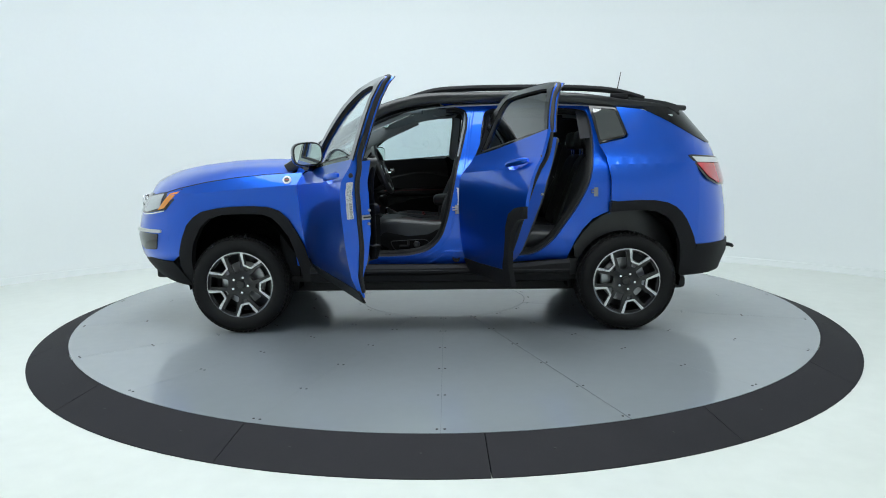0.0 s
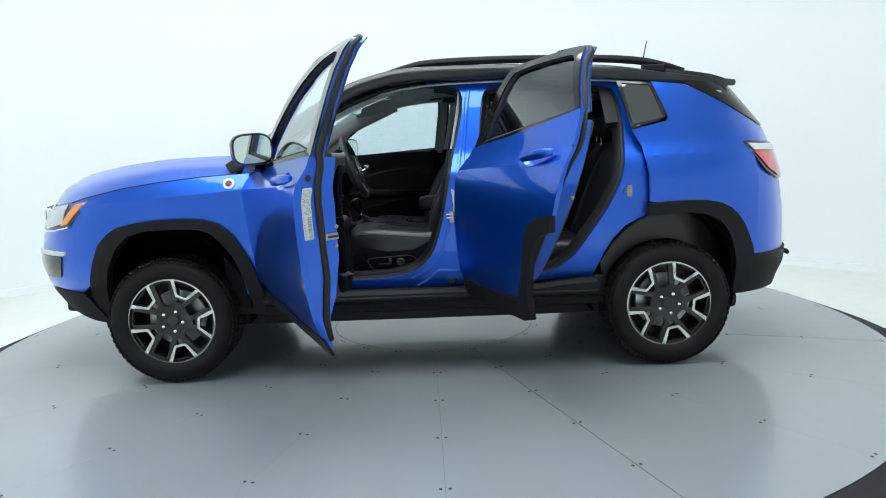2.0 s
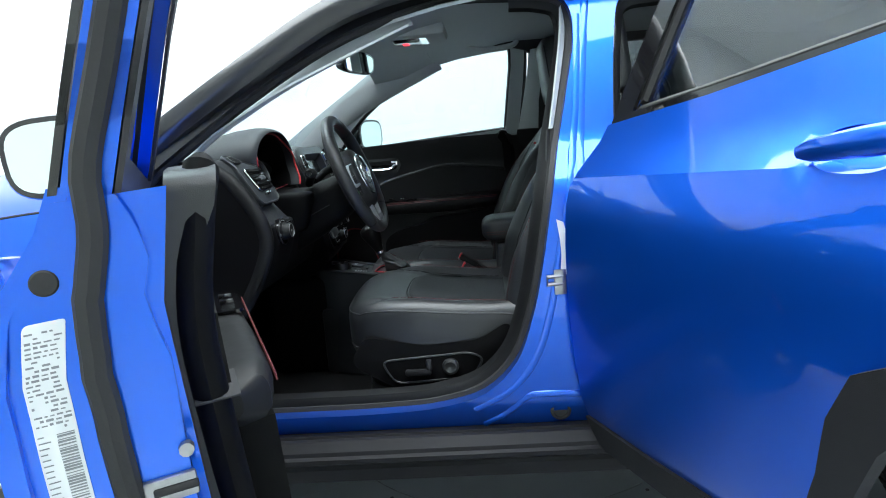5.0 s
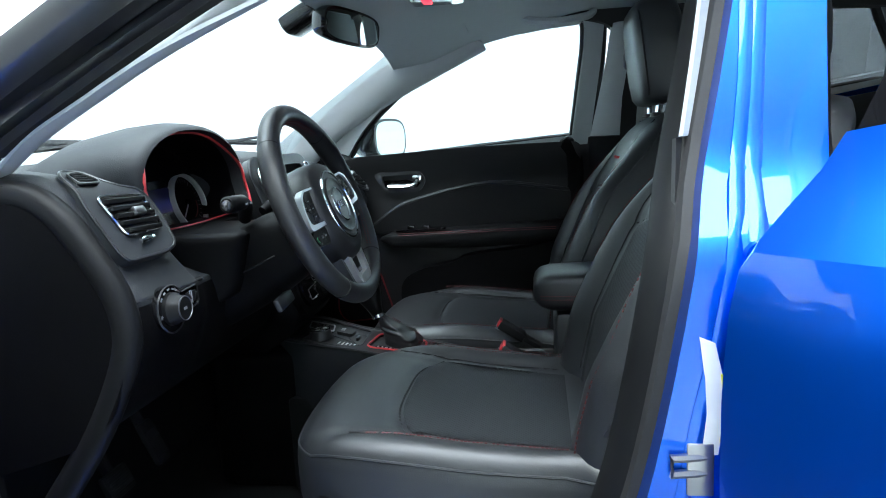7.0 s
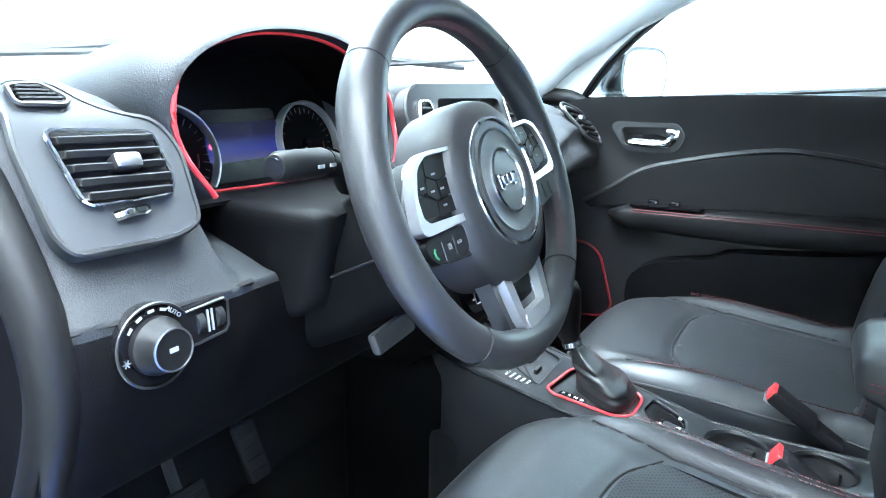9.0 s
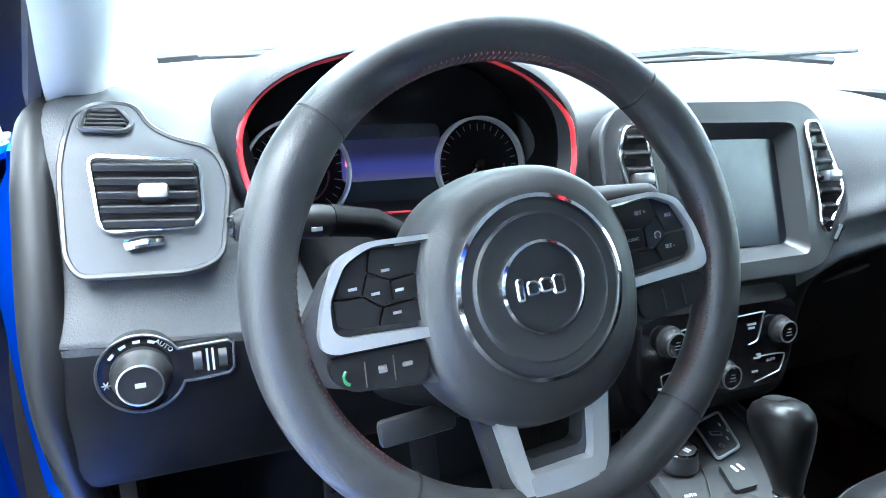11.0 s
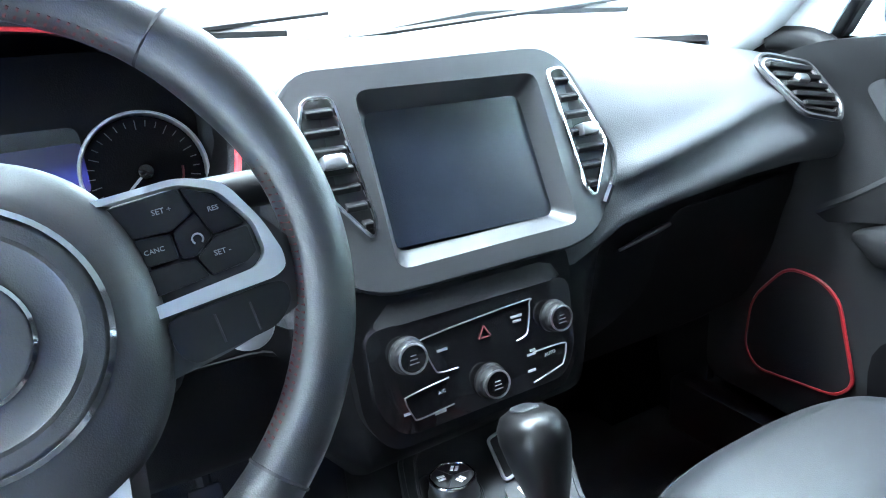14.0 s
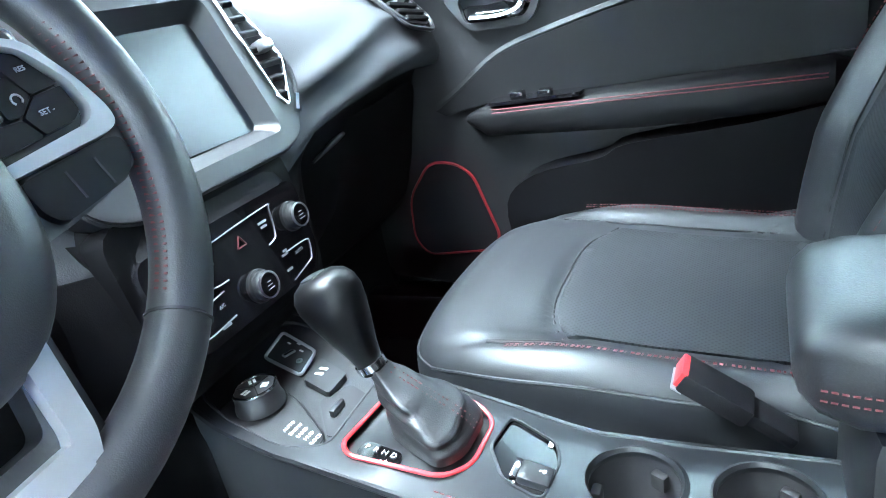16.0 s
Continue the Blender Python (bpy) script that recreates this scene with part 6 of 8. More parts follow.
# passenger vent and glovebox joint
pvF = Face((-0.596, 0.585, 1.100), (0.12, 1, -0.16), (-0.66, 0.18, 0.78))
vent(pvF, rounded([(-0.058, 0.030), (-0.040, 0.044), (0.040, 0.036), (0.062, -0.020), (0.050, -0.042), (-0.012, -0.036)], 0.012), 5, 25, (0.0, 0.006), STEEL, name="passenger_vent")
part("vent_pod", tube([pvF(u, v, -0.001) for u, v in rounded([(-0.068, 0.034), (-0.042, 0.054), (0.046, 0.046), (0.074, -0.024), (0.054, -0.056), (-0.018, -0.048)], 0.014)], 0.004, 6, True, up=tuple(pvF.n)), DASHL, suv, "smooth black vent rim")
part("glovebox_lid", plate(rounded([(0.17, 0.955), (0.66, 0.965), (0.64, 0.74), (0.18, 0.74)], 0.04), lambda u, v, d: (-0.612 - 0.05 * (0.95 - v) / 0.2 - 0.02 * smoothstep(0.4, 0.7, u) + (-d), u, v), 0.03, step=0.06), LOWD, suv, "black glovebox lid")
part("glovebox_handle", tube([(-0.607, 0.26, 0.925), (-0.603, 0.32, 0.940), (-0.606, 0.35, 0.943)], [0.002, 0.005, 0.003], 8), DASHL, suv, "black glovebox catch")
# knee panel and end caps, with the low shade in their colour
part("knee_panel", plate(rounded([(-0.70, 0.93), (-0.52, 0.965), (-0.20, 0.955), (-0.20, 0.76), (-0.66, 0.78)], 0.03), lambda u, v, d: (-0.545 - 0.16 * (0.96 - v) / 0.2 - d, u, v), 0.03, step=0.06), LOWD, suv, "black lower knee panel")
for s in (-1, 1):
    prof = [(p[0], p[1]) for p in DASH[0][1]]
    part("dash_end_cap", plate(curve(prof, 3) + [(-0.98, 0.70)], lambda u, v, d: (u, s * (0.737 - d), v), 0.02, step=0.06), LOWD, suv, "black dash end cap")
    rim = curve([(-0.74, 1.160), (-0.67, 1.155), (-0.625, 1.125), (-0.595, 1.085), (-0.568, 1.040), (-0.552, 1.0), (-0.550, 0.95), (-0.575, 0.885), (-0.625, 0.80), (-0.70, 0.70), (-0.78, 0.60)], 4)
    part("dash_end_trim", tube([(x + 0.000, s * 0.722, z) for x, z in rim], 0.021, 12, flat=0.9, up=(0, 1, 0)), SLATM, suv, "rounded black dash end trim")
    part("footwell_side", plate([(-1.02, 0.37), (-0.80, 0.37), (-0.80, 0.72), (-0.86, 1.12), (-1.02, 1.12)], lambda u, v, d: (u, s * (0.715 - d), v), 0.02, step=0.1), CARPET, suv, "black footwell lining")

# ---- steering wheel ----
TILT = radians(21)
TURN = radians(5)
swF = Face((-0.359, -0.387, 1.091), (-math.sin(TILT) * math.sin(TURN), math.cos(TURN), math.cos(TILT) * math.sin(TURN)), (-math.sin(TILT), 0, math.cos(TILT)))
rimF = lambda r, a, d: swF((0.177 + r) * math.cos(a), 0.011 + (0.169 + r) * math.sin(a), d)
sw = part("steering_wheel", tube([rimF(0, a, 0.004) for a in np.linspace(0, 2 * math.pi, 97)[:-1]],
                                 [0.0178 + 0.0022 * (math.exp(-((a - 0.55) / 0.22) ** 2) + math.exp(-((a - 2.59) / 0.22) ** 2)) for a in np.linspace(0, 2 * math.pi, 97)[:-1]], 16, True, up=tuple(swF.n)), WHEELL, suv, "black leather steering wheel with red stitching")
for deg in (45, 135, -50, 230):
    a = radians(deg)
    part("rim_joint", tube([rimF(0.0178 * math.cos(b), a, 0.004 - 0.0178 * math.sin(b)) for b in np.linspace(0, 2 * math.pi, 17)[:-1]], 0.0012, 4, True), DTHREAD, sw, "rim leather joint")
for d0, d1 in ((49, 131), (-46, 41), (139, 226)):
    st = bmesh.new()
    for k in range(int((d1 - d0) / 1.6)):
        a = radians(d0 + 1.6 * k)
        b0, b1 = 2.55, 3.02
        tube([rimF(0.0174 * math.cos(b), a + da, 0.004 - 0.0174 * math.sin(b)) for b, da in ((b0, 0.0), (b1, 0.013))], 0.0009, 4, bm=st)
    part("stitching", st, THREAD, sw, "dark red rim stitching")
# hub pad
rows = []
pad = [(0.086 * math.copysign(abs(math.cos(a)) ** 0.86, math.cos(a)), (0.086 if math.sin(a) > 0 else 0.094) * math.copysign(abs(math.sin(a)) ** 0.86, math.sin(a)) - 0.002) for a in np.linspace(0, 2 * math.pi, 65)[:-1]]
for f, d in ((1.02, 0.045), (1.04, 0.02), (1.02, 0.0), (0.98, -0.009), (0.92, -0.014), (0.82, -0.018), (0.78, -0.0195), (0.02, -0.0195)):
    rows.append([swF(u * f, v * f, d) for u, v in pad])
part("airbag_pad", grid(rows, close_u=True, cap=True), WHEELL, sw, "black grained airbag pad", sharp=60)
part("hub_ring", lathe([(0.0595, 0.0185), (0.0612, 0.0225), (0.0640, 0.0215), (0.0648, 0.0180)], 64, swF.m(), closed=True), CHROME, sw, "chrome ring")
part("hub_dish", lathe([(0.0592, 0.0205), (0.053, 0.0200), (0.050, 0.0222), (0.046, 0.0205), (0.036, 0.0212), (0.001, 0.0212)], 48, swF.m()), WHEELL, sw, "black grained centre")
part("emblem_ring", lathe([(0.0292, 0.021), (0.0303, 0.0240), (0.0322, 0.0232), (0.0326, 0.021)], 48, swF.m(), closed=True), CHROME, sw, "chrome emblem ring")
part("emblem_face", lathe([(0.0292, 0.0222), (0.001, 0.0224)], 40, swF.m()), DASHL, sw)
emb = bmesh.new()
for u, w, h, b in ((-0.0185, 0.004, 0.014, -0.006), (-0.009, 0.0085, 0.0085, -0.0035), (0.001, 0.0085, 0.0085, -0.003), (0.011, 0.0085, 0.012, -0.006)):
    tube([swF(u + p, b + h / 2 + q, -0.0232) for p, q in rounded([(-w / 2, -h / 2), (w / 2, -h / 2), (w / 2, h / 2), (-w / 2, h / 2)], 0.003)], 0.0011, 5, True, up=tuple(swF.n), bm=emb)
part("emblem", emb, CHROME, sw, "plain chrome emblem marks")
# side spokes with silver frames and buttons
spF = Face(swF(0, -0.009, 0), swF.u, swF.v)
for s in (-1, 1):
    web = [(0.070, 0.050), (0.110, 0.056), (0.134, 0.048), (0.152, 0.026), (0.166, 0.004), (0.166, -0.012), (0.150, -0.026), (0.110, -0.036), (0.072, -0.040)]
    part("spoke", plate([(s * u, v) for u, v in curve(web, 3)], lambda u, v, d: spF(u, v, 0.000 + d - 0.004 * smoothstep(0.10, 0.07, abs(u))), 0.02, step=0.02), WHEELL, sw, "black side spoke")
    fr_o = [(0.056, 0.0575), (0.112, 0.0600), (0.134, 0.052), (0.147, 0.027), (0.1525, 0.007), (0.1515, -0.002), (0.144, -0.0055), (0.056, -0.0085)]
    fr_i = [(0.062, 0.0545), (0.111, 0.0565), (0.129, 0.0485), (0.1425, 0.027), (0.1435, 0.009), (0.136, 0.003), (0.062, -0.0025)]
    part("spoke_trim", plate([(s * u, v) for u, v in rounded(fr_o, 0.008)], lambda u, v, d: spF(u, v, -0.0105 + d), 0.012, [[(s * u, v) for u, v in rounded(fr_i, 0.006)]], step=0.015), SILVER, sw, "satin silver spoke frame")
    for poly in ([(0.074, 0.0530), (0.110, 0.0550), (0.1145, 0.041), (0.101, 0.034), (0.074, 0.036)], [(0.112, 0.0550), (0.128, 0.0475), (0.1385, 0.028), (0.121, 0.027), (0.116, 0.041)],
                 [(0.1215, 0.0255), (0.139, 0.0262), (0.1395, 0.0115), (0.133, 0.0075), (0.114, 0.0060), (0.110, 0.017)], [(0.074, 0.0345), (0.1005, 0.0325), (0.1005, 0.0195), (0.074, 0.0195)],
                 [(0.102, 0.0330), (0.115, 0.0395), (0.1203, 0.0265), (0.109, 0.018), (0.102, 0.0190)], [(0.074, 0.018), (0.108, 0.0165), (0.1125, 0.0058), (0.074, 0.0030)]):
        part("wheel_button", plate([(s * u, v) for u, v in rounded(poly, 0.0015)], lambda u, v, d: spF(u, v, -0.0065 + d), 0.004, step=0.02), SLATM, sw, "black wheel button")
    low = [(0.084, -0.010), (0.138, -0.007), (0.150, -0.009), (0.149, -0.021), (0.138, -0.031), (0.092, -0.036), (0.085, -0.028)]
    part("lower_switch", plate([(s * u, v) for u, v in rounded(low, 0.006)], lambda u, v, d: spF(u, v, -0.007 + d), 0.010, step=0.02), SLATM, sw, "black lower switch strip")
    for u in (0.108, 0.127):
        part("switch_joint", tube([spF(s * u, -0.014, -0.0075), spF(s * (u + 0.001), -0.030, -0.0075)], 0.0007, 4), SEAM, sw)
for text, u, v, z in (("SET +", 0.100, 0.0455, 0.0042), ("RES", 0.125, 0.0400, 0.0038), ("CANC", 0.0905, 0.0265, 0.0036), ("SET -", 0.1225, 0.0165, 0.0042)):
    words("button_print", text, z, spF.m(u, v, -0.0068), MIDW, sw)
part("symbol", tube([spF(0.1125 + 0.0028 * math.cos(a), 0.0265 + 0.0028 * math.sin(a), -0.007) for a in np.linspace(-0.9, 4.0, 12)], 0.0006, 4), MIDW, sw)
for u, v, t in ((-0.103, 0.040, 0), (-0.126, 0.032, 90), (-0.112, 0.0265, 0), (-0.096, 0.026, 180), (-0.100, 0.012, 180)):
    part("symbol", box((-0.0028, -0.0009, 0), (0.0028, 0.0009, 0.0006), 0, spF.m(u, v, -0.0066)), MIDW, sw)
GREEN = material("green_print", (0.02, 0.14, 0.05), 0.5)
part("call_symbol", tube([spF(-0.138 + 0.0035 * math.cos(a), -0.021 + 0.0045 * math.sin(a), -0.0075) for a in np.linspace(2.0, 4.6, 7)], 0.0012, 5), GREEN, sw, "green call symbol")
part("symbol", box((-0.119, -0.0235, 0.0068), (-0.1135, -0.0185, 0.0076), 0.001, spF.m()), DIMW, sw)
part("symbol", box((-0.103, -0.023, 0.0068), (-0.096, -0.020, 0.0076), 0.001, spF.m()), DIMW, sw)
# bottom spoke
for s in (-1, 1):
    leg = [(s * 0.034, -0.070), (s * 0.048, -0.072), (s * 0.038, -0.130), (s * 0.029, -0.147), (s * 0.015, -0.139), (s * 0.026, -0.126)]
    part("bottom_spoke", plate(rounded(leg, 0.006), lambda u, v, d: swF(u, v, -0.006 + d), 0.014, step=0.02), SILVER, sw, "satin silver bottom spoke")
part("spoke_foot", plate(rounded([(-0.029, -0.128), (0.029, -0.128), (0.025, -0.148), (-0.025, -0.148)], 0.006), lambda u, v, d: swF(u, v, -0.007 + d), 0.014, step=0.02), SILVER, sw, "satin silver spoke foot")
part("spoke_back", plate(rounded([(-0.058, -0.060), (0.058, -0.060), (0.043, -0.152), (-0.043, -0.152)], 0.01), lambda u, v, d: swF(u, v, 0.004 + d), 0.018, [rounded([(-0.031, -0.088), (0.031, -0.088), (0.023, -0.120), (-0.023, -0.120)], 0.006)], step=0.02), DASHL, sw)
# column, stalks
col = Vector(swF.n)
rows = []
for d, ru, rv in ((0.03, 0.048, 0.045), (0.06, 0.062, 0.060), (0.12, 0.075, 0.070), (0.20, 0.078, 0.075), (0.27, 0.075, 0.075)):
    rows.append([swF(u, v - 0.02 - 0.10 * d, d) for u, v in ellipse(0, 0, ru, rv, 28, 3.0)])
# shroud and cover carry the shade behind the wheel in their colour
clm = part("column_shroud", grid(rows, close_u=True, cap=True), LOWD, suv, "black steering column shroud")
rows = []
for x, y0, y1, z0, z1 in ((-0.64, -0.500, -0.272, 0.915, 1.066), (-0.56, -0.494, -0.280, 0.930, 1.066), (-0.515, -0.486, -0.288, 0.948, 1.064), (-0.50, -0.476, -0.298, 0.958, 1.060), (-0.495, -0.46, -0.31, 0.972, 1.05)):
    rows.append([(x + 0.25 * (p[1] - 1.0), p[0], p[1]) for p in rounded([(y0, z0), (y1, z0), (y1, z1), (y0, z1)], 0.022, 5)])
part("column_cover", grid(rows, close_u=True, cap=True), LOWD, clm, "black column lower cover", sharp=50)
part("shroud_joint", tube([swF(-0.078, -0.030, 0.10), swF(-0.079, -0.034, 0.16), swF(-0.079, -0.04, 0.25)], 0.0015, 4), DTHREAD, clm)
for s in (-1, 1):
    at_y = lambda y: -0.39 + s * (-0.39 - y)
    stk = part("stalk", tube([(-0.50, at_y(-0.43), 1.085), (-0.480, at_y(-0.465), 1.108), (-0.468, at_y(-0.505), 1.117)], [0.012, 0.012, 0.013], 12), LOWD, suv, "black control stalk")
    part("stalk_grip", tube([(-0.469, at_y(-0.500), 1.117), (-0.465, at_y(-0.512), 1.118), (-0.459, at_y(-0.570), 1.120), (-0.4585, at_y(-0.5755), 1.120)], [0.0105, 0.0130, 0.0130, 0.0102], 20), SLATM, stk)
    part("stalk_end", tube([(-0.4586, at_y(-0.575), 1.120), (-0.458, at_y(-0.578), 1.120)], [0.0088, 0.008], 16), GLOSSB, stk)
    part("stalk_ring", tube([(-0.4625, at_y(-0.545), 1.119), (-0.462, at_y(-0.549), 1.119)], 0.0134, 20), SLATM, stk)
    for k in range(2):
        part("symbol", box((-0.4462 + 0.0004 * k, at_y(-0.518 - 0.016 * k) - 0.004, 1.116), (-0.4452 + 0.0004 * k, at_y(-0.518 - 0.016 * k) + 0.004, 1.119), 0), MIDW, stk)
part("tilt_lever", box((-0.04, -0.012, -0.006), (0.03, 0.012, 0.006), 0.005, swF.m(-0.055, -0.110, 0.13)), DASHL, suv, "black column tilt lever")
key = part("ignition_bezel", lathe([(0.021, 0.0), (0.020, 0.006), (0.015, 0.008), (0.001, 0.007)], 24, Face((-0.50, -0.235, 1.005), (0.3, 1, 0), (-0.3, 0, 1)).m()), STEEL, suv, "silver ignition bezel")
for x, y, z, w, h in ((-0.84, -0.40, 0.56, 0.075, 0.055), (-0.84, -0.27, 0.585, 0.045, 0.10)):
    pm = Face((x, y, z), (0, 1, 0), (-0.45, 0, 1)).m()
    pd = part("pedal", box((-w / 2, -h / 2, -0.008), (w / 2, h / 2, 0.008), 0.006, pm), RUBBER, suv, "black rubber pedal")
    for k in range(4):
        part("pedal_rib", box((-w * 0.4, -h * 0.35 + h * 0.2 * k, 0.008), (w * 0.4, -h * 0.35 + h * 0.2 * k + 0.005, 0.011), 0.001, pm), RUBBER, pd)
    part("pedal_arm", tube([(x - 0.01, y, z), (x - 0.07, y, z + 0.15), (x - 0.08, y, z + 0.25)], 0.012, 8), RUBBER, pd)

# ---- cabin: seats ----
def pillow(outline, centre, at, rows):
    """Rings of an outline drawn in towards its centre; each row is (scale, d), at(u, v, f, d) its place."""
    cu, cv = centre
    return grid([[at(cu + (u - cu) * f, cv + (v - cv) * f, f, d) for u, v in outline] for f, d in rows], close_u=True, cap=True)


def roll(f, rf):
    q = min(1.0, max(0.0, (f - (1 - rf)) / rf))
    return 1 - math.sqrt(1 - q * q)


def seam(bm_pts, r=0.0018, n=5):
    return tube(bm_pts, r, n)


def dashes(pts, step, length, r, bm):
    """Stitches along a line."""
    acc, last = 0.0, Vector(pts[0])
    for p in pts[1:]:
        p = Vector(p)
        d = (p - last).length
        while acc < d:
            a = last + (p - last) * (acc / d)
            b = last + (p - last) * min(1.0, (acc + length) / d)
            tube([a, b], r, 4, bm=bm)
            acc += step
        acc -= d
        last = p
    return bm


def front_seat(yc, dx, back_tilt, name_label, driver):
    seat = part("front_seat", box((-0.36, yc - 0.20, 0.375), (0.10, yc + 0.20, 0.50), 0.02), DASHL, suv, name_label)

    def top(x, y):
        r, x = abs(y - yc), x - dx
        z = lerp_table([(-0.48, 0.700), (-0.42, 0.713), (-0.36, 0.716), (-0.28, 0.708), (-0.15, 0.692), (0.0, 0.680), (0.10, 0.678)], x) + ((0.030 + 0.014 * smoothstep(-0.15, -0.35, x)) if driver else 0.0)
        edge = lerp_table([(-0.45, 0.225), (-0.38, 0.205), (-0.25, 0.188), (0.1, 0.182)], x)
        z += 0.036 * smoothstep(-0.46, -0.16, x) * smoothstep(edge - 0.04, edge + 0.055, r)
        z -= 0.006 * math.exp(-((r - edge) / 0.008) ** 2) * smoothstep(-0.46, -0.36, x)
        z += 0.006 * (1 - (r / 0.2) ** 2) if r < 0.2 else 0
        arc = -0.280 + 0.05 * (r / 0.185) ** 4
        z -= 0.007 * math.exp(-((x - arc) / 0.009) ** 2) * smoothstep(0.205, 0.17, r)
        return z

    plan = []
    for x, w in ((0.10, 0.235), (0.0, 0.248), (-0.12, 0.256), (-0.24, 0.258), (-0.34, 0.252), (-0.40, 0.238), (-0.440, 0.210), (-0.462, 0.170), (-0.474, 0.110), (-0.478, 0.045)):
        plan.append((x, yc + w))
    plan = curve(plan + [(x, 2 * yc - y) for x, y in reversed(plan)], 3, True)
    plan = [((x if x > -0.25 or not driver else -0.25 + (x + 0.25) * 0.89) + dx, yc + (y - yc) * (1 - 0.06 * smoothstep(-0.25, -0.45, x))) for x, y in plan]
    ctr = (-0.18 + dx, yc)

    def at(x, y, f, d):
        return (x, y, (top(x, y) - 0.055 * roll(f, 0.2)) if d is None else d)
    rows = [(0.82, 0.50), (0.89, 0.545), (0.945, 0.585), (0.985, 0.615), (1.0, 0.643)]
    fs = [1.0, 0.998, 0.99, 0.975, 0.955, 0.93, 0.90, 0.875, 0.85, 0.825] + list(np.linspace(0.80, 0.02, 24))
    cushion = part("cushion", pillow(plan, ctr, at, rows + [(f, None) for f in fs]), LEATHER, seat, "smooth black leather cushion", sharp=70)
    ring_at = lambda f, dz: [(ctr[0] + (x - ctr[0]) * f, yc + (y - yc) * f, top(ctr[0] + (x - ctr[0]) * f, yc + (y - yc) * f) - 0.055 * roll(f, 0.2) + dz) for x, y in plan]
    part("piping", tube(ring_at(0.985, 0.0), 0.0024, 6, True), LEATHER, cushion, "black leather piping")
    part("lower_seam", tube([(ctr[0] + (x - ctr[0]) * 0.995, yc + (y - yc) * 0.995, 0.628) for x, y in plan], 0.0022, 5, True), DTHREAD, cushion)
    for s in (-1, 1):
        ln = [(x, yc + s * e, top(x + dx, yc + s * e) + 0.0015)
              for x, e in ((x, lerp_table([(-0.45, 0.225), (-0.38, 0.205), (-0.25, 0.188), (0.1, 0.182)], x)) for x in np.linspace(-0.335, 0.06, 40))]
        ln = [(x + dx, y, z) for x, y, z in ln]
        part("bolster_seam", seam(ln), DTHREAD, cushion, "dark sewn seam")
        st = bmesh.new()
        for off in (0.027, 0.033):
            dashes([(x + dx, yc + s * (e + off), top(x + dx, yc + s * (e + off)) + 0.0012) for x, e in ((x, lerp_table([(-0.45, 0.225), (-0.38, 0.205), (-0.25, 0.188), (0.1, 0.182)], x)) for x in np.linspace(-0.30, 0.06, 40))], 0.006, 0.004, 0.0008, st)
        part("stitching", st, THREAD, cushion, "dark red double stitching")
    arc = [(dx - 0.280 + 0.05 * (r / 0.185) ** 4, yc + r, top(dx - 0.280 + 0.05 * (r / 0.185) ** 4, yc + r) + 0.0015) for r in np.linspace(-0.186, 0.186, 36)]
    part("cross_seam", seam(arc), DTHREAD, cushion, "dark sewn seam")
    ins = [(dx - 0.273 + 0.05 * (r / 0.185) ** 4, yc + r) for r in np.linspace(-0.166, 0.166, 30)] + [(0.05, yc + 0.160), (0.05, yc - 0.160)]
    part("cushion_insert", plate(ins, lambda u, v, d: (u, v, top(u, v) + 0.0034 - d), 0.004, step=0.012), PERF, cushion, "perforated leather insert", sharp=70)

    # backrest
    def bx(z):
        return lerp_table([(0.60, 0.055), (0.66, 0.060), (0.75, 0.072), (0.85, 0.092), (0.95, 0.135), (1.06, 0.185), (1.2, 0.262), (1.26, 0.30)], z) + back_tilt * (z - 0.66) + 0.5 * dx

    def face(y, z):
        r = abs(y - yc)
        edge = lerp_table([(0.6, 0.150), (0.8, 0.155), (0.95, 0.168), (1.06, 0.170), (1.12, 0.150), (1.2, 0.120), (1.26, 0.11)], z)
        x = bx(z) - 0.048 * smoothstep(edge - 0.03, edge + 0.05, r) * smoothstep(1.20, 1.02, z)
        x += 0.006 * math.exp(-((r - edge) / 0.008) ** 2)
        x -= 0.010 * (1 - (r / 0.16) ** 2) * math.sin(math.pi * min(1, max(0, (z - 0.62) / 0.55))) if r < 0.16 else 0
        notch = 1.055 - 0.03 * (r / 0.16) ** 2
        x += 0.006 * math.exp(-((z - notch) / 0.009) ** 2) * smoothstep(0.19, 0.15, r)
        return x
    half = [(0.0, 1.243), (0.10, 1.240), (0.155, 1.226), (0.192, 1.195), (0.212, 1.14), (0.232, 1.06), (0.252, 0.97), (0.262, 0.88), (0.260, 0.78), (0.250, 0.70), (0.235, 0.63), (0.12, 0.60)]
    bp = curve([(yc + y, z) for y, z in half] + [(yc - y, z) for y, z in reversed(half[1:])], 3, True)
    bc = (yc, 0.94)

    def bat(y, z, f, d):
        return ((face(y, z) + 0.060 * roll(f, 0.22)) if d is None else bx(z) + d, y, z)
    brow = [(0.80, 0.145), (0.93, 0.140), (0.975, 0.125), (0.995, 0.09), (1.0, 0.060)]
    bfs = [1.0, 0.998, 0.99, 0.975, 0.955, 0.93, 0.90, 0.875, 0.85, 0.825, 0.80] + list(np.linspace(0.77, 0.02, 24))
    back = part("backrest", pillow(bp, bc, bat, brow + [(f, None) for f in bfs]), LEATHER, seat, "smooth black leather backrest", sharp=70)
    part("piping", tube([bat(bc[0] + (y - bc[0]) * 0.992, bc[1] + (z - bc[1]) * 0.992, 0.992, None) for y, z in bp], 0.003, 6, True, up=(1, 0, 0)), LEATHER, back)
    zs = np.linspace(0.64, 1.225, 44)
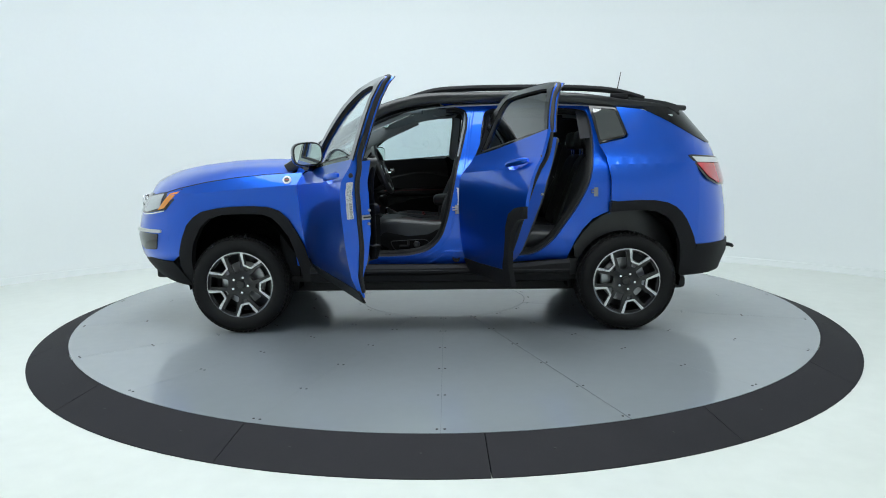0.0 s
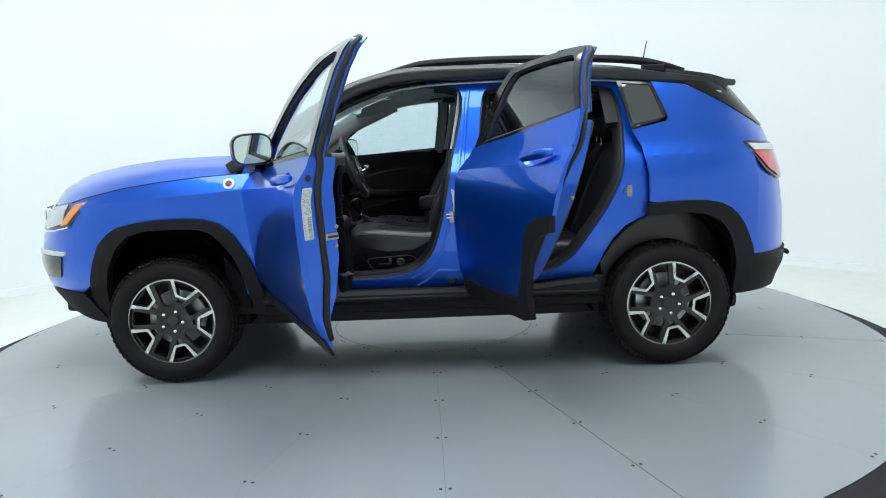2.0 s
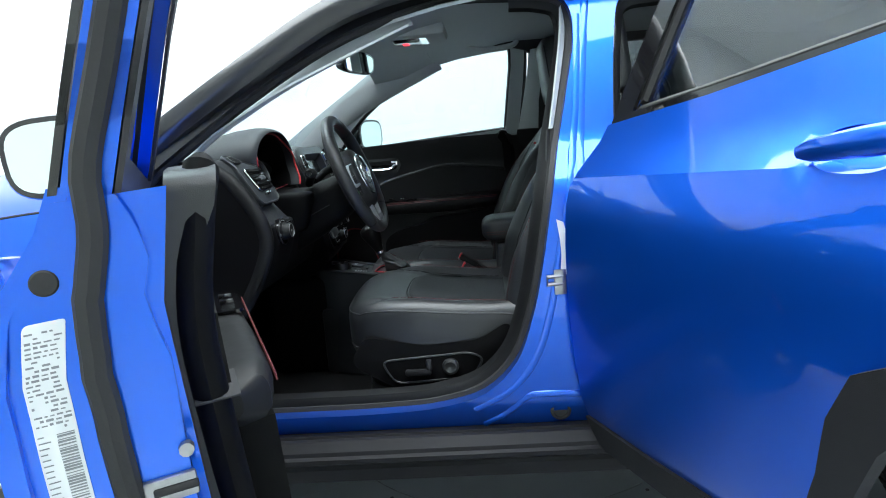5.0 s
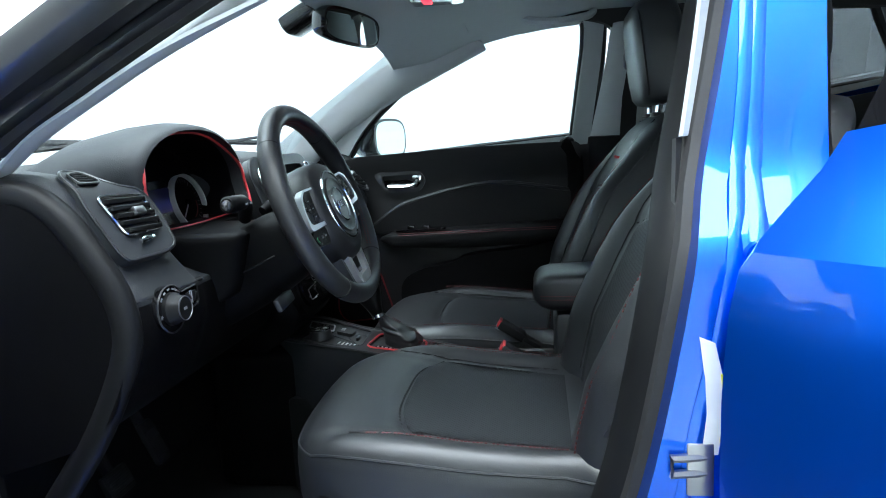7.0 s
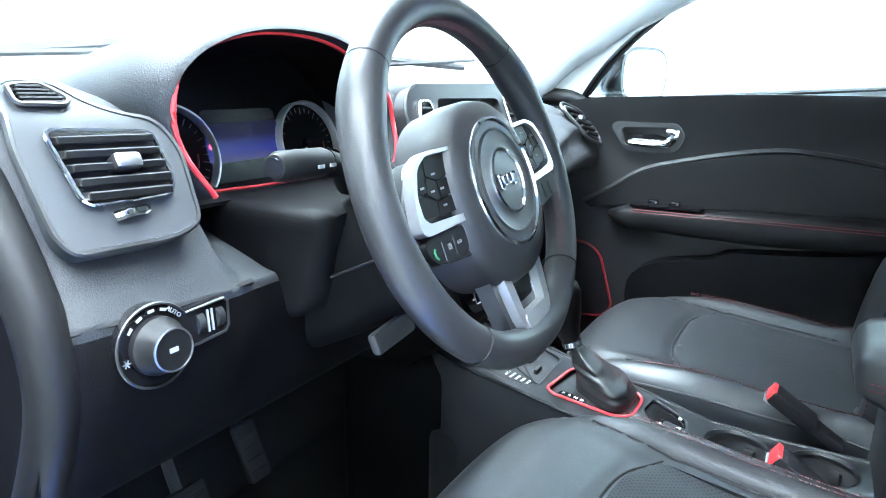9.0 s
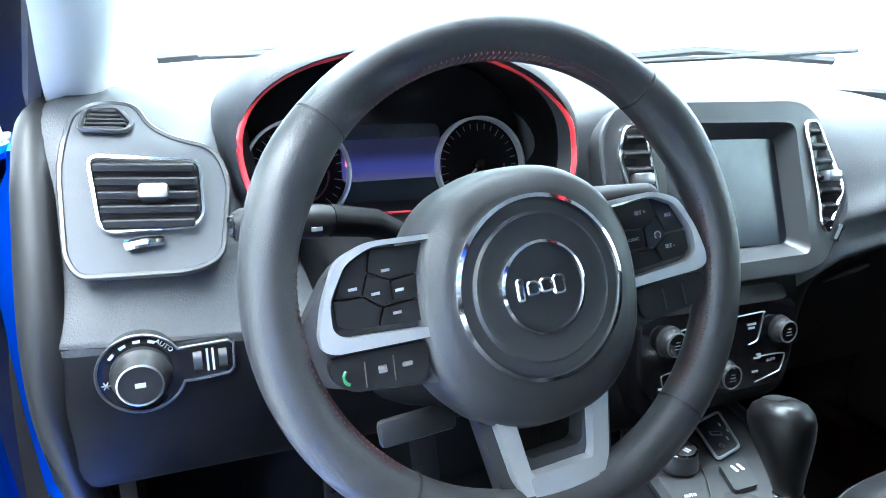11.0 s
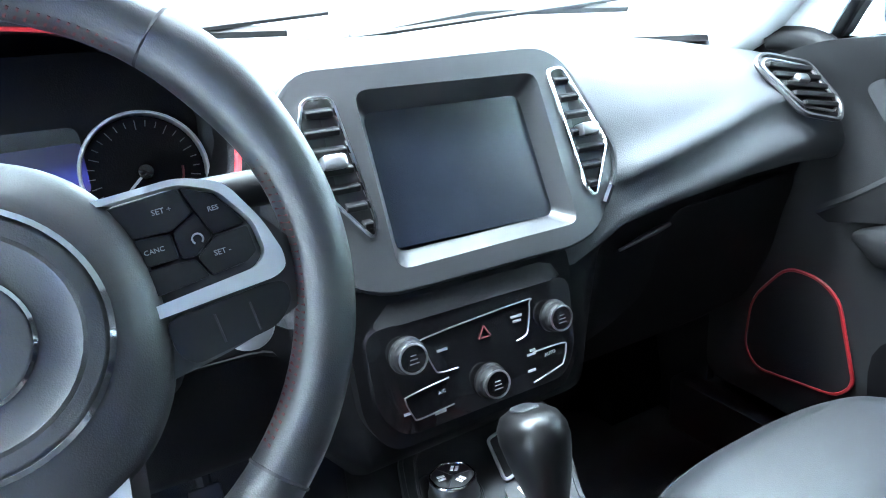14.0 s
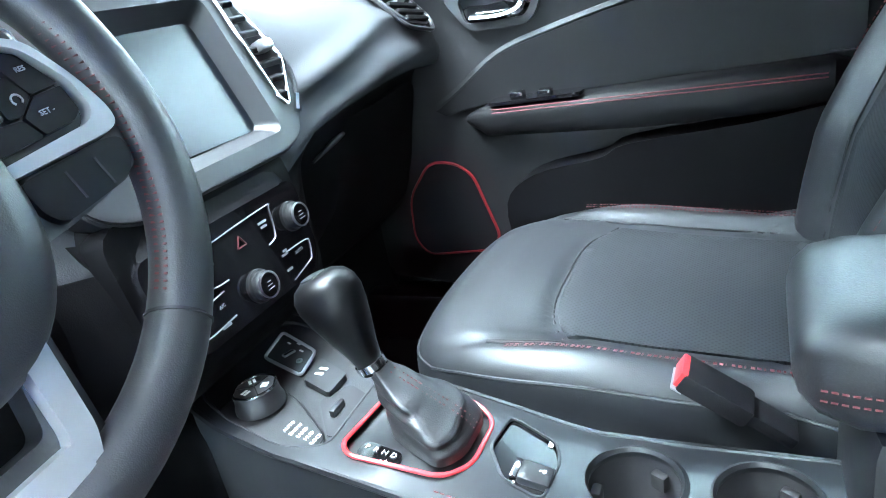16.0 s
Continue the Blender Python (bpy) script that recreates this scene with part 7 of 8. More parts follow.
    for s in (-1, 1):
        eg = lambda z: lerp_table([(0.6, 0.150), (0.8, 0.155), (0.95, 0.168), (1.06, 0.170), (1.12, 0.150), (1.2, 0.120), (1.26, 0.11)], z)
        part("bolster_seam", seam([(face(yc + s * eg(z), z) + 0.02 * smoothstep(1.17, 1.23, z) - 0.001, yc + s * eg(z), z) for z in zs]), DTHREAD, back, "dark sewn seam")
        st = bmesh.new()
        sy = lambda z: lerp_table([(0.6, 0.222), (0.9, 0.228), (1.06, 0.206), (1.14, 0.185)], z)
        dashes([(face(yc + s * sy(z), z) + 0.060 * roll(sy(z) / lerp_table([(0.6, 0.235), (0.78, 0.26), (0.97, 0.252), (1.06, 0.232), (1.14, 0.212)], z), 0.22) - 0.002, yc + s * sy(z), z) for z in np.linspace(0.66, 1.13, 44)], 0.008, 0.005, 0.0011, st)
        part("stitching", st, THREAD, back, "dark red stitching")
    nt = [(face(yc + r, 1.055 - 0.03 * (r / 0.16) ** 2) - 0.001, yc + r, 1.055 - 0.03 * (r / 0.16) ** 2) for r in np.linspace(-0.165, 0.165, 30)]
    part("cross_seam", seam(nt), DTHREAD, back, "dark sewn seam")
    bi = [(yc + r, 1.047 - 0.03 * (r / 0.16) ** 2) for r in np.linspace(-0.150, 0.150, 20)] + [(yc + 0.142, 0.85), (yc + 0.136, 0.68), (yc - 0.136, 0.68), (yc - 0.142, 0.85)]
    part("back_insert", plate(bi, lambda u, v, d: (face(u, v) - 0.0022 + d, u, v), 0.003, step=0.016), PERFB, back, "perforated leather insert", sharp=70)
    emb = bmesh.new()
    for k in range(9):
        y, z = yc - 0.052 + 0.0125 * k, 1.128
        x = face(y, z) - 0.001
        tube([(x, y, z - 0.005), (x + 0.003, y + 0.002, z + 0.006)], 0.0014, 4, bm=emb)
        tube([(x, y, z - 0.004 + 0.004 * (k % 3)), (x, y + 0.007, z - 0.004 + 0.004 * (k % 3))], 0.0012, 4, bm=emb)
    part("embroidery", emb, RED, back, "small red embroidered marks")

    # headrest on two posts
    hx = bx(1.24) + 0.045
    m = Matrix.Translation((hx - 0.012, yc, 1.395)) @ Matrix.Rotation(radians(-7), 4, "Y")
    rows = []
    for z, fx, fy in ((-0.130, 0.55, 0.72), (-0.124, 0.80, 0.86), (-0.108, 0.95, 0.95), (-0.06, 1.0, 1.0), (0.02, 1.0, 1.0), (0.08, 0.97, 0.97), (0.112, 0.86, 0.91), (0.128, 0.66, 0.80), (0.133, 0.40, 0.66)):
        rows.append([m @ Vector((x, y, z)) for x, y in ellipse(0, 0, 0.066 * fx, 0.135 * fy, 40, 4.0)])
    head = part("headrest", grid(rows, close_u=True, cap=True), LEATHER, seat, "black leather headrest", sharp=60)
    part("head_seam", tube([m @ Vector((-0.045, y, z)) for y, z in rounded([(-0.128, -0.11), (0.128, -0.11), (0.128, 0.105), (-0.128, 0.105)], 0.03)], 0.0022, 5, True, up=(1, 0, 0)), DTHREAD, head)
    for s in (-1, 1):
        part("post", tube([(hx - 0.02, yc + s * 0.065, 1.20), (hx - 0.01, yc + s * 0.065, 1.29)], 0.0065, 10), CHROME, head, "chrome headrest post")
        part("post_guide", lathe([(0.001, 0.012), (0.014, 0.010), (0.016, 0.0), (0.001, 0)], 14, Matrix.Translation((hx - 0.018, yc + s * 0.065, 1.232))), DASHL, head)
    part("seat_back_shell", plate(rounded([(yc - 0.20, 0.64), (yc + 0.20, 0.64), (yc + 0.20, 1.12), (yc + 0.13, 1.20), (yc - 0.13, 1.20), (yc - 0.20, 1.12)], 0.05), lambda u, v, d: (bx(v) + 0.135 + d, u, v), 0.02, step=0.06), DASHL, back)
    # side valance, switches and runners
    for s in (-1, 1):
        part("runner", box((-0.42, yc + s * 0.19 - 0.02, 0.372), (0.16, yc + s * 0.19 + 0.02, 0.42), 0.005), STEEL, seat, "steel seat runner")
        if (s < 0) != driver:
            continue
        y0 = yc + s * 0.245
        val = rounded([(-0.385, 0.60), (-0.345, 0.672), (-0.18, 0.640), (-0.03, 0.648), (0.045, 0.690), (0.075, 0.665), (0.06, 0.60), (0.02, 0.555), (-0.06, 0.530), (-0.275, 0.528), (-0.325, 0.560)], 0.03)
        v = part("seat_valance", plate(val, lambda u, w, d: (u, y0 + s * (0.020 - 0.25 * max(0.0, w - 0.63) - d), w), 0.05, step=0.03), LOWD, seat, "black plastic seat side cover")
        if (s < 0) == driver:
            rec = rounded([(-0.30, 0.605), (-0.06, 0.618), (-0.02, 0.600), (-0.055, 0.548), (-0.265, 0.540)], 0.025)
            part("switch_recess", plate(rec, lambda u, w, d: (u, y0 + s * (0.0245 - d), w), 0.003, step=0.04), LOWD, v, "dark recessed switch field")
            part("recess_edge", tube([(u, y0 + s * 0.0245, w) for u, w in rec], 0.0028, 6, True, up=(0, 1, 0)), DASHL, v)
            part("bar_switch", box((-0.235, y0 + s * 0.030 - 0.007, 0.562), (-0.165, y0 + s * 0.030 + 0.007, 0.580), 0.005, ), CLAD, v, "black bar switch")
            part("lever_switch", box((-0.178, y0 + s * 0.030 - 0.006, 0.575), (-0.162, y0 + s * 0.030 + 0.006, 0.606), 0.005), DASHL, v)
            part("round_switch", lathe([(0.023, 0.0), (0.022, 0.012), (0.015, 0.016), (0.001, 0.013)], 24, Matrix.Translation((-0.112, y0 + s * 0.022, 0.582)) @ Matrix.Rotation(s * radians(-90), 4, "X")), DASHL, v, "round lumbar switch")
    if driver:
        tg = part("side_tag", box((-0.016, -0.001, -0.022), (0.016, 0.001, 0.022), 0.0006, Matrix.Translation((bx(0.80) + 0.005, yc - 0.263, 0.795)) @ Matrix.Rotation(radians(25), 4, "Y") @ Matrix.Rotation(radians(20), 4, "X")), INK, seat, "small black side tag")
        part("tag_print", box((-0.010, -0.0022, -0.012), (0.010, -0.0010, 0.004), 0, Matrix.Translation((bx(0.80) + 0.005, yc - 0.263, 0.795)) @ Matrix.Rotation(radians(25), 4, "Y") @ Matrix.Rotation(radians(20), 4, "X")), WHITE, tg, "white print block")
    return seat


front_seat(-0.378, 0.04, 0.03, "black leather driver's seat with red stitching", True)
front_seat(0.350, 0.0, 0.0, "black leather passenger seat with red stitching", False)


def buckle(x, y, z, lean, dark):
    m = Matrix.Translation((x, y, z)) @ Matrix.Rotation(radians(lean), 4, "Y") @ Matrix.Scale(0.84, 4)
    b = part("belt_buckle", box((-0.013, -0.024, -0.085), (0.013, 0.024, 0.0), 0.005, m), dark, suv, "black belt buckle with red button")
    part("release_button", box((-0.009, -0.021, -0.014), (0.0125, 0.021, 0.004), 0.002, m), RED, b, "red release button")
    part("buckle_slot", box((-0.0150, -0.021, -0.010), (-0.0122, 0.021, 0.004), 0.001, m), MIDW, b, "bright buckle slot")
    part("buckle_stalk", box((-0.008, -0.020, -0.14), (0.008, 0.020, -0.08), 0.004, m), CLAD, b)


buckle(-0.098, 0.075, 0.745, -58, CLAD)
buckle(-0.080, -0.128, 0.750, -56, CLAD)

# ---- cabin: centre console ----
CONS = material("satin_grey_plastic", (0.013, 0.0145, 0.0165), 0.34, vary=0.08, bump=0.05, bump_scale=900, coat=0.4, coat_rough=0.2)
console = part("centre_console", box((-0.60, -0.105, 0.375), (0.05, 0.085, 0.62), 0.02), DASHL, suv, "black centre console between the front seats")


def zt(x):
    return lerp_table([(-0.62, 0.757), (-0.52, 0.752), (-0.335, 0.735), (-0.23, 0.713), (-0.17, 0.700), (-0.10, 0.695), (0.05, 0.695)], x)


TOP = rounded([(-0.598, -0.080), (-0.628, -0.040), (-0.626, 0.092), (-0.602, 0.122), (-0.56, 0.118), (-0.445, 0.054), (-0.40, 0.042), (-0.28, 0.034), (-0.19, 0.026), (-0.14, 0.032), (0.05, 0.038), (0.05, -0.118), (-0.15, -0.116), (-0.30, -0.120), (-0.45, -0.118), (-0.53, -0.104)], 0.02)
PANEL = rounded([(-0.588, -0.066), (-0.614, -0.034), (-0.611, 0.084), (-0.594, 0.106), (-0.556, 0.100), (-0.452, 0.046), (-0.412, 0.028), (-0.408, -0.092), (-0.45, -0.106), (-0.53, -0.090)], 0.015)
RINGO = [(-0.330 + (x + 0.330) * 0.92, -0.040 + (y + 0.040) * 0.92) for x, y in rounded([(-0.402, -0.090), (-0.392, 0.010), (-0.365, 0.028), (-0.285, 0.020), (-0.262, 0.0), (-0.262, -0.070), (-0.285, -0.098), (-0.385, -0.104)], 0.022, 6)]
cups = [ellipse(-0.130, -0.030, 0.043, 0.043, 32), ellipse(-0.022, -0.026, 0.043, 0.043, 32)]
BRAKE = rounded([(-0.262, -0.036), (-0.256, 0.012), (-0.205, -0.006), (-0.196, -0.030), (-0.200, -0.080), (-0.238, -0.072)], 0.010)
part("console_top", plate(TOP, lambda u, v, d: (u, v, zt(u) - d - 0.010 * smoothstep(0.03, 0.10, abs(v + 0.036)) * smoothstep(-0.42, -0.30, u)), 0.02, [PANEL, RINGO, BRAKE] + cups, step=0.02), CONS, console, "satin grey console top")
part("console_foot", box((-0.80, -0.094, 0.376), (-0.56, 0.100, 0.735), 0.035, seg=4), LOWD, console, "black panel closing the console towards the bulkhead")
rows = []
for f, z in ((1.0, -0.004), (1.015, -0.014), (1.02, -0.05), (1.02, -0.12), (1.04, -0.37)):
    rows.append([(-0.30 + (x + 0.30) * (1 + (f - 1) * 0.3), -0.03 + (y + 0.03) * f * (1 if z > -0.3 else 1.12), max(0.376, zt(x) + z - 0.008 * smoothstep(-0.42, -0.30, x))) for x, y in TOP])
part("console_side", grid(rows, close_u=True), PODM, console, "black console side", sharp=60)
part("edge_line", tube([(x, y, zt(x) - 0.002 - 0.009 * smoothstep(0.03, 0.10, abs(y + 0.036)) * smoothstep(-0.42, -0.30, x)) for x, y in TOP], 0.004, 6, True), CONS, console, "raised bright edge")
part("switch_deck", plate(PANEL, lambda u, v, d: (u, v, zt(u) - 0.005 - d), 0.01, step=0.04), PADM, console, "black switch deck")
part("deck_edge", tube([(x, y, zt(x) - 0.001) for x, y in PANEL], 0.0022, 6, True), DARKT, console)
# drive mode knob on its plate
mode = rounded([(-0.560, -0.078), (-0.49, -0.102), (-0.418, -0.104), (-0.418, -0.080), (-0.48, -0.038), (-0.512, -0.024), (-0.548, -0.030)], 0.012)
mp = part("mode_plate", plate(mode, lambda u, v, d: (u, v, zt(u) - 0.0025 - d), 0.006, step=0.03), PADM, console, "black drive mode plate")
part("plate_edge", tube([(x, y, zt(x) - 0.002) for x, y in mode], 0.0013, 5, True), CONS, mp)
kz = zt(-0.515) - 0.003
km = Matrix.Translation((-0.515, -0.056, kz)) @ Matrix.Rotation(radians(-4), 4, "Y")
part("mode_knob", lathe([(0.0275, 0.0), (0.0275, 0.006), (0.0255, 0.012), (0.0245, 0.022), (0.022, 0.0245), (0.001, 0.0245)], 36, km), DASHL, mp, "black drive mode knob")
rim = []
for k in range(60):
    a = 2 * math.pi * k / 60
    r = 0.0232 + 0.0007 * math.cos(6 * a)
    rim.append(km @ Vector((r * math.cos(a), r * math.sin(a), 0.0238)))
part("knob_rim", tube(rim, 0.0015, 6, True), CHROME, mp, "scalloped chrome rim")
for a in (80, 200, 320):
    part("knob_groove", box((0.001, -0.0006, 0.0243), (0.021, 0.0006, 0.0252), 0, km @ Matrix.Rotation(radians(a), 4, "Z")), SEAM, mp)
for a in (20, 140, 260):
    for k in range(2):
        part("symbol", box((0.008, -0.004 + 0.005 * k, 0.0245), (0.016, -0.001 + 0.005 * k, 0.0252), 0, km @ Matrix.Rotation(radians(a), 4, "Z")), WHITE, mp)
for k, text in enumerate(("AUTO", "SNOW", "SAND", "MUD", "ROCK")):
    x, y = -0.464 + 0.0095 * k, -0.077 - 0.0020 * k
    words("mode_print", text, 0.0062, Face((x, y, zt(x) - 0.0020), (0.1, 1, 0), (-1, 0.1, 0.09)).m(), WHITE, mp)
# sockets
usb = rounded([(-0.571, 0.022), (-0.584, 0.078), (-0.513, 0.048), (-0.502, 0.000)], 0.008)
us = part("usb_plate", plate(usb, lambda u, v, d: (u, v, zt(u) - 0.002 - d), 0.006, step=0.03), DASHL, console, "black socket plate with a bright outline")
part("plate_outline", tube([(x, y, zt(x) - 0.0005) for x, y in usb], 0.0021, 6, True), SILVER, us, "thin chrome outline")
um = Matrix.Translation((-0.545, 0.037, zt(-0.545) - 0.002)) @ Matrix.Rotation(radians(-22), 4, "Z")
part("usb_port", box((-0.004, -0.008, 0.0), (0.004, 0.008, 0.0022), 0.0006, um), STEEL, us, "steel port")
part("port_slot", box((-0.002, -0.0065, 0.0018), (0.002, 0.0065, 0.0026), 0, um), SEAM, us)
part("audio_port", lathe([(0.0025, 0.0), (0.0042, 0.0), (0.0042, 0.002), (0.0025, 0.002)], 14, Matrix.Translation((-0.522, 0.026, zt(-0.522) - 0.002)), closed=True), STEEL, us)
for dx, dy in ((-0.022, 0.014), (-0.008, 0.020), (0.010, 0.012)):
    part("symbol", box((dx - 0.004, dy - 0.0012, 0.0006), (dx + 0.003, dy + 0.0012, 0.0013), 0, um), WHITE, us)
lid = rounded([(-0.493, -0.008), (-0.496, 0.034), (-0.449, 0.015), (-0.449, -0.023)], 0.006)
ld = part("socket_lid", plate(lid, lambda u, v, d: (u, v, zt(u) + 0.003 - d), 0.012, step=0.03), DASHL, console, "black power socket lid")
for dy in (-0.004, 0.006):
    part("symbol", box((-0.485, 0.009 + dy - 0.002, zt(-0.48) + 0.0026), (-0.474, 0.009 + dy + 0.002, zt(-0.48) + 0.0036), 0), WHITE, ld)
part("coin_bin", plate(rounded([(-0.458, -0.030), (-0.440, 0.006), (-0.412, -0.006), (-0.408, -0.070), (-0.418, -0.078)], 0.008), lambda u, v, d: (u, v, zt(u) - 0.0035 - d), 0.004, step=0.03), SEAM, console, "dark small bin")
part("bin_clip", box((-0.432, -0.050, zt(-0.43) - 0.006), (-0.426, -0.028, zt(-0.43) + 0.004), 0.001), CONS, console)
# gear lever
ringb = part("gear_surround", plate([(-0.332 + (x + 0.332) * 0.97, -0.038 + (y + 0.038) * 0.97) for x, y in RINGO], lambda u, v, d: (u, v, zt(u) - 0.006 - d), 0.006, step=0.03), DASHL, console, "black gear surround")
part("red_ring", tube([(-0.332 + (x + 0.332) * 0.985, -0.038 + (y + 0.038) * 0.985, zt(x) + 0.0002) for x, y in RINGO], 0.0026, 8, True, flat=0.8), RED, ringb, "red trim ring")
pill = rounded([(-0.380, -0.090), (-0.376, -0.070), (-0.333, -0.076), (-0.333, -0.095)], 0.008)
gm = Face((-0.356, -0.0825, zt(-0.356) - 0.0034), (1, -0.12, -0.09), (0, 1, 0))
part("gear_plate", plate(pill, lambda u, v, d: (u, v, zt(u) - 0.0035 - d), 0.003, step=0.03), GLOSSB, ringb, "gloss black gear letters plate")
for k, ch in enumerate("PRND"):
    words("gear_letter", ch, 0.0085, gm.m(-0.0155 + 0.0102 * k, 0.002, -0.0008), WHITE, ringb)
words("gear_letter", "- +", 0.007, gm.m(0.010, -0.0075, -0.0008), WHITE, ringb)
rows = []
base = [(-0.366, -0.050), (-0.362, -0.002), (-0.345, 0.012), (-0.292, 0.008), (-0.275, -0.010), (-0.275, -0.062), (-0.292, -0.086), (-0.330, -0.070)]
bo = resample([tuple(p) for p in rounded(base, 0.018, 5)], 0.008)
BOOT = ((1.0, -0.328, -0.034, 0.728), (1.0, -0.328, -0.034, 0.738), (0.93, -0.331, -0.034, 0.748), (0.83, -0.337, -0.033, 0.757), (0.72, -0.345, -0.032, 0.765), (0.61, -0.353, -0.032, 0.773), (0.48, -0.361, -0.031, 0.782), (0.36, -0.369, -0.030, 0.790), (0.27, -0.374, -0.030, 0.798))
for k in range(33):
    q = 8 * k / 32
    f, cx, cy_, z = (lerp_table([(n, BOOT[n][c]) for n in range(9)], q) for c in range(4))
    row = []
    for i, (x, y) in enumerate(bo):
        soft = smoothstep(1.0, 2.2, q) * smoothstep(7.8, 6.5, q)
        fold = 1 + soft * (0.055 * math.sin(2.3 * q + 45 * x - 30 * y) + 0.03 * math.sin(4.1 * q - 70 * y))
        sq = 1 - 0.2 * smoothstep(0.6, 0.3, f)
        row.append((cx + (x + 0.328) * f * fold * sq, cy_ + (y + 0.034) * f * fold, z - 0.03 * (x + 0.328) * f))
    rows.append(row)
boot = part("gear_boot", grid(rows, close_u=True), PADM, ringb, "soft black leather boot", sharp=70)
stt = bmesh.new()
for off in (-0.004, 0.004):
    dashes([(x, -0.036 + off, z) for x, z in curve([(-0.273, 0.742), (-0.281, 0.752), (-0.298, 0.764), (-0.328, 0.783), (-0.353, 0.799)], 8)], 0.005, 0.0035, 0.0009, stt)
part("stitching", stt, THREAD, boot, "red boot stitching")
axis = Face((-0.376, -0.030, 0.790), (0, 1, 0), (-1, 0, -0.38))
gl = part("gear_lever", grid([[axis(u, v, -h) for u, v in ellipse(0, 0, ry, rx, 28, 2.2)] for h, ry, rx in
                              ((0.0, 0.0125, 0.0125), (0.012, 0.013, 0.014), (0.03, 0.0165, 0.019), (0.05, 0.0215, 0.0265), (0.07, 0.026, 0.033), (0.086, 0.0285, 0.0365), (0.098, 0.028, 0.035), (0.107, 0.024, 0.029), (0.112, 0.017, 0.019), (0.113, 0.008, 0.008))], close_u=True, cap=True), GLEATH, suv, "black gear lever knob")
part("collar", tube([axis(0, 0, -0.004), axis(0, 0, -0.012)], 0.0158, 20), CHROME, gl, "chrome collar")
part("knob_cap", grid([[axis(u, v + 0.004, -h) for u, v in ellipse(0, 0, 0.011 * f, 0.013 * f, 24, 3)] for h, f in ((0.1105, 1.05), (0.1138, 1.0), (0.1145, 0.8), (0.1146, 0.05))], close_u=True, cap=True), CONS, gl, "grey knob cap")
# parking brake
pb = part("brake_switch_panel", plate(BRAKE, lambda u, v, d: (u, v, zt(u) - 0.004 - d), 0.012, step=0.02), GLOSSB, console, "gloss black parking brake panel")
part("panel_edge", tube([(x, y, zt(x) - 0.001) for x, y in BRAKE], 0.0020, 6, True), CONS, pb)
part("brake_switch", box((-0.014, -0.013, 0.0), (0.018, 0.012, 0.012), 0.004, Matrix.Translation((-0.216, -0.054, zt(-0.216) - 0.008)) @ Matrix.Rotation(radians(12), 4, "Y")), DASHL, pb, "black brake switch")
part("switch_face", box((-0.020, -0.013, 0.0), (-0.013, 0.012, 0.0115), 0.002, Matrix.Translation((-0.216, -0.054, zt(-0.216) - 0.008)) @ Matrix.Rotation(radians(12), 4, "Y")), CHROME, pb, "bright switch front")
words("switch_print", "P", 0.010, Matrix.Translation((-0.206, -0.053, zt(-0.206) + 0.0052)) @ Matrix.Rotation(radians(-80), 4, "Z"), WHITE, pb)
part("symbol", box((-0.213, -0.012, zt(-0.213) - 0.004), (-0.208, -0.004, zt(-0.213) - 0.0028), 0), WHITE, pb)
# cup holders
for cx, cy_ in ((-0.130, -0.030), (-0.022, -0.026)):
    z = zt(cx) - 0.004
    cu = part("cup_holder", lathe([(0.0425, 0.0), (0.040, -0.06), (0.034, -0.075), (0.001, -0.076), (0.001, -0.079), (0.036, -0.079), (0.043, -0.06), (0.045, 0.0)], 32, Matrix.Translation((cx, cy_, z)), closed=True), SEAM, console, "dark round cup holder")
    part("cup_rim", lathe([(0.0405, 0.001), (0.0430, 0.005), (0.0470, 0.003), (0.0475, -0.002), (0.0410, -0.004)], 36, Matrix.Translation((cx, cy_, z)), closed=True), CONS, cu, "satin rim")
    for a in (60, 180, 300):
        part("grip_tab", box((0.030, -0.008, -0.03), (0.040, 0.008, -0.012), 0.003, Matrix.Translation((cx, cy_, z)) @ Matrix.Rotation(radians(a), 4, "Z")), RUBBER, cu)
# armrest
part("console_bin", box((0.035, -0.085, 0.42), (0.36, 0.085, 0.812), 0.02), DASHL, console, "black console bin")
rows = []
for x, w, z0, z1 in ((-0.010, 0.060, 0.872, 0.892), (-0.006, 0.072, 0.858, 0.906), (0.006, 0.080, 0.845, 0.918), (0.03, 0.085, 0.836, 0.924), (0.15, 0.088, 0.834, 0.928), (0.30, 0.088, 0.834, 0.928), (0.345, 0.082, 0.84, 0.92), (0.36, 0.06, 0.86, 0.90)):
    rows.append([(x, y, z - 0.026) for y, z in ellipse(-0.005, (z0 + z1) / 2, w, (z1 - z0) / 2, 36, 4.5)])
ar = part("armrest", grid(rows, close_u=True, cap=True), LEATHER, console, "padded black leather armrest", sharp=60)
for off in (0.0, 0.008):
    st = bmesh.new()
    for s in (-1, 1):
        dashes([(x, -0.005 + s * lerp_table([(0.006, 0.0805), (0.03, 0.0855), (0.15, 0.0885), (0.3, 0.0885)], x), 0.842 + off) for x in np.linspace(0.006, 0.33, 20)], 0.006, 0.004, 0.001, st)
    dashes([(-0.0085, y, 0.842 + off) for y in np.linspace(-0.06, 0.05, 8)], 0.006, 0.004, 0.001, st)
    part("stitching", st, THREAD, ar, "red stitching")

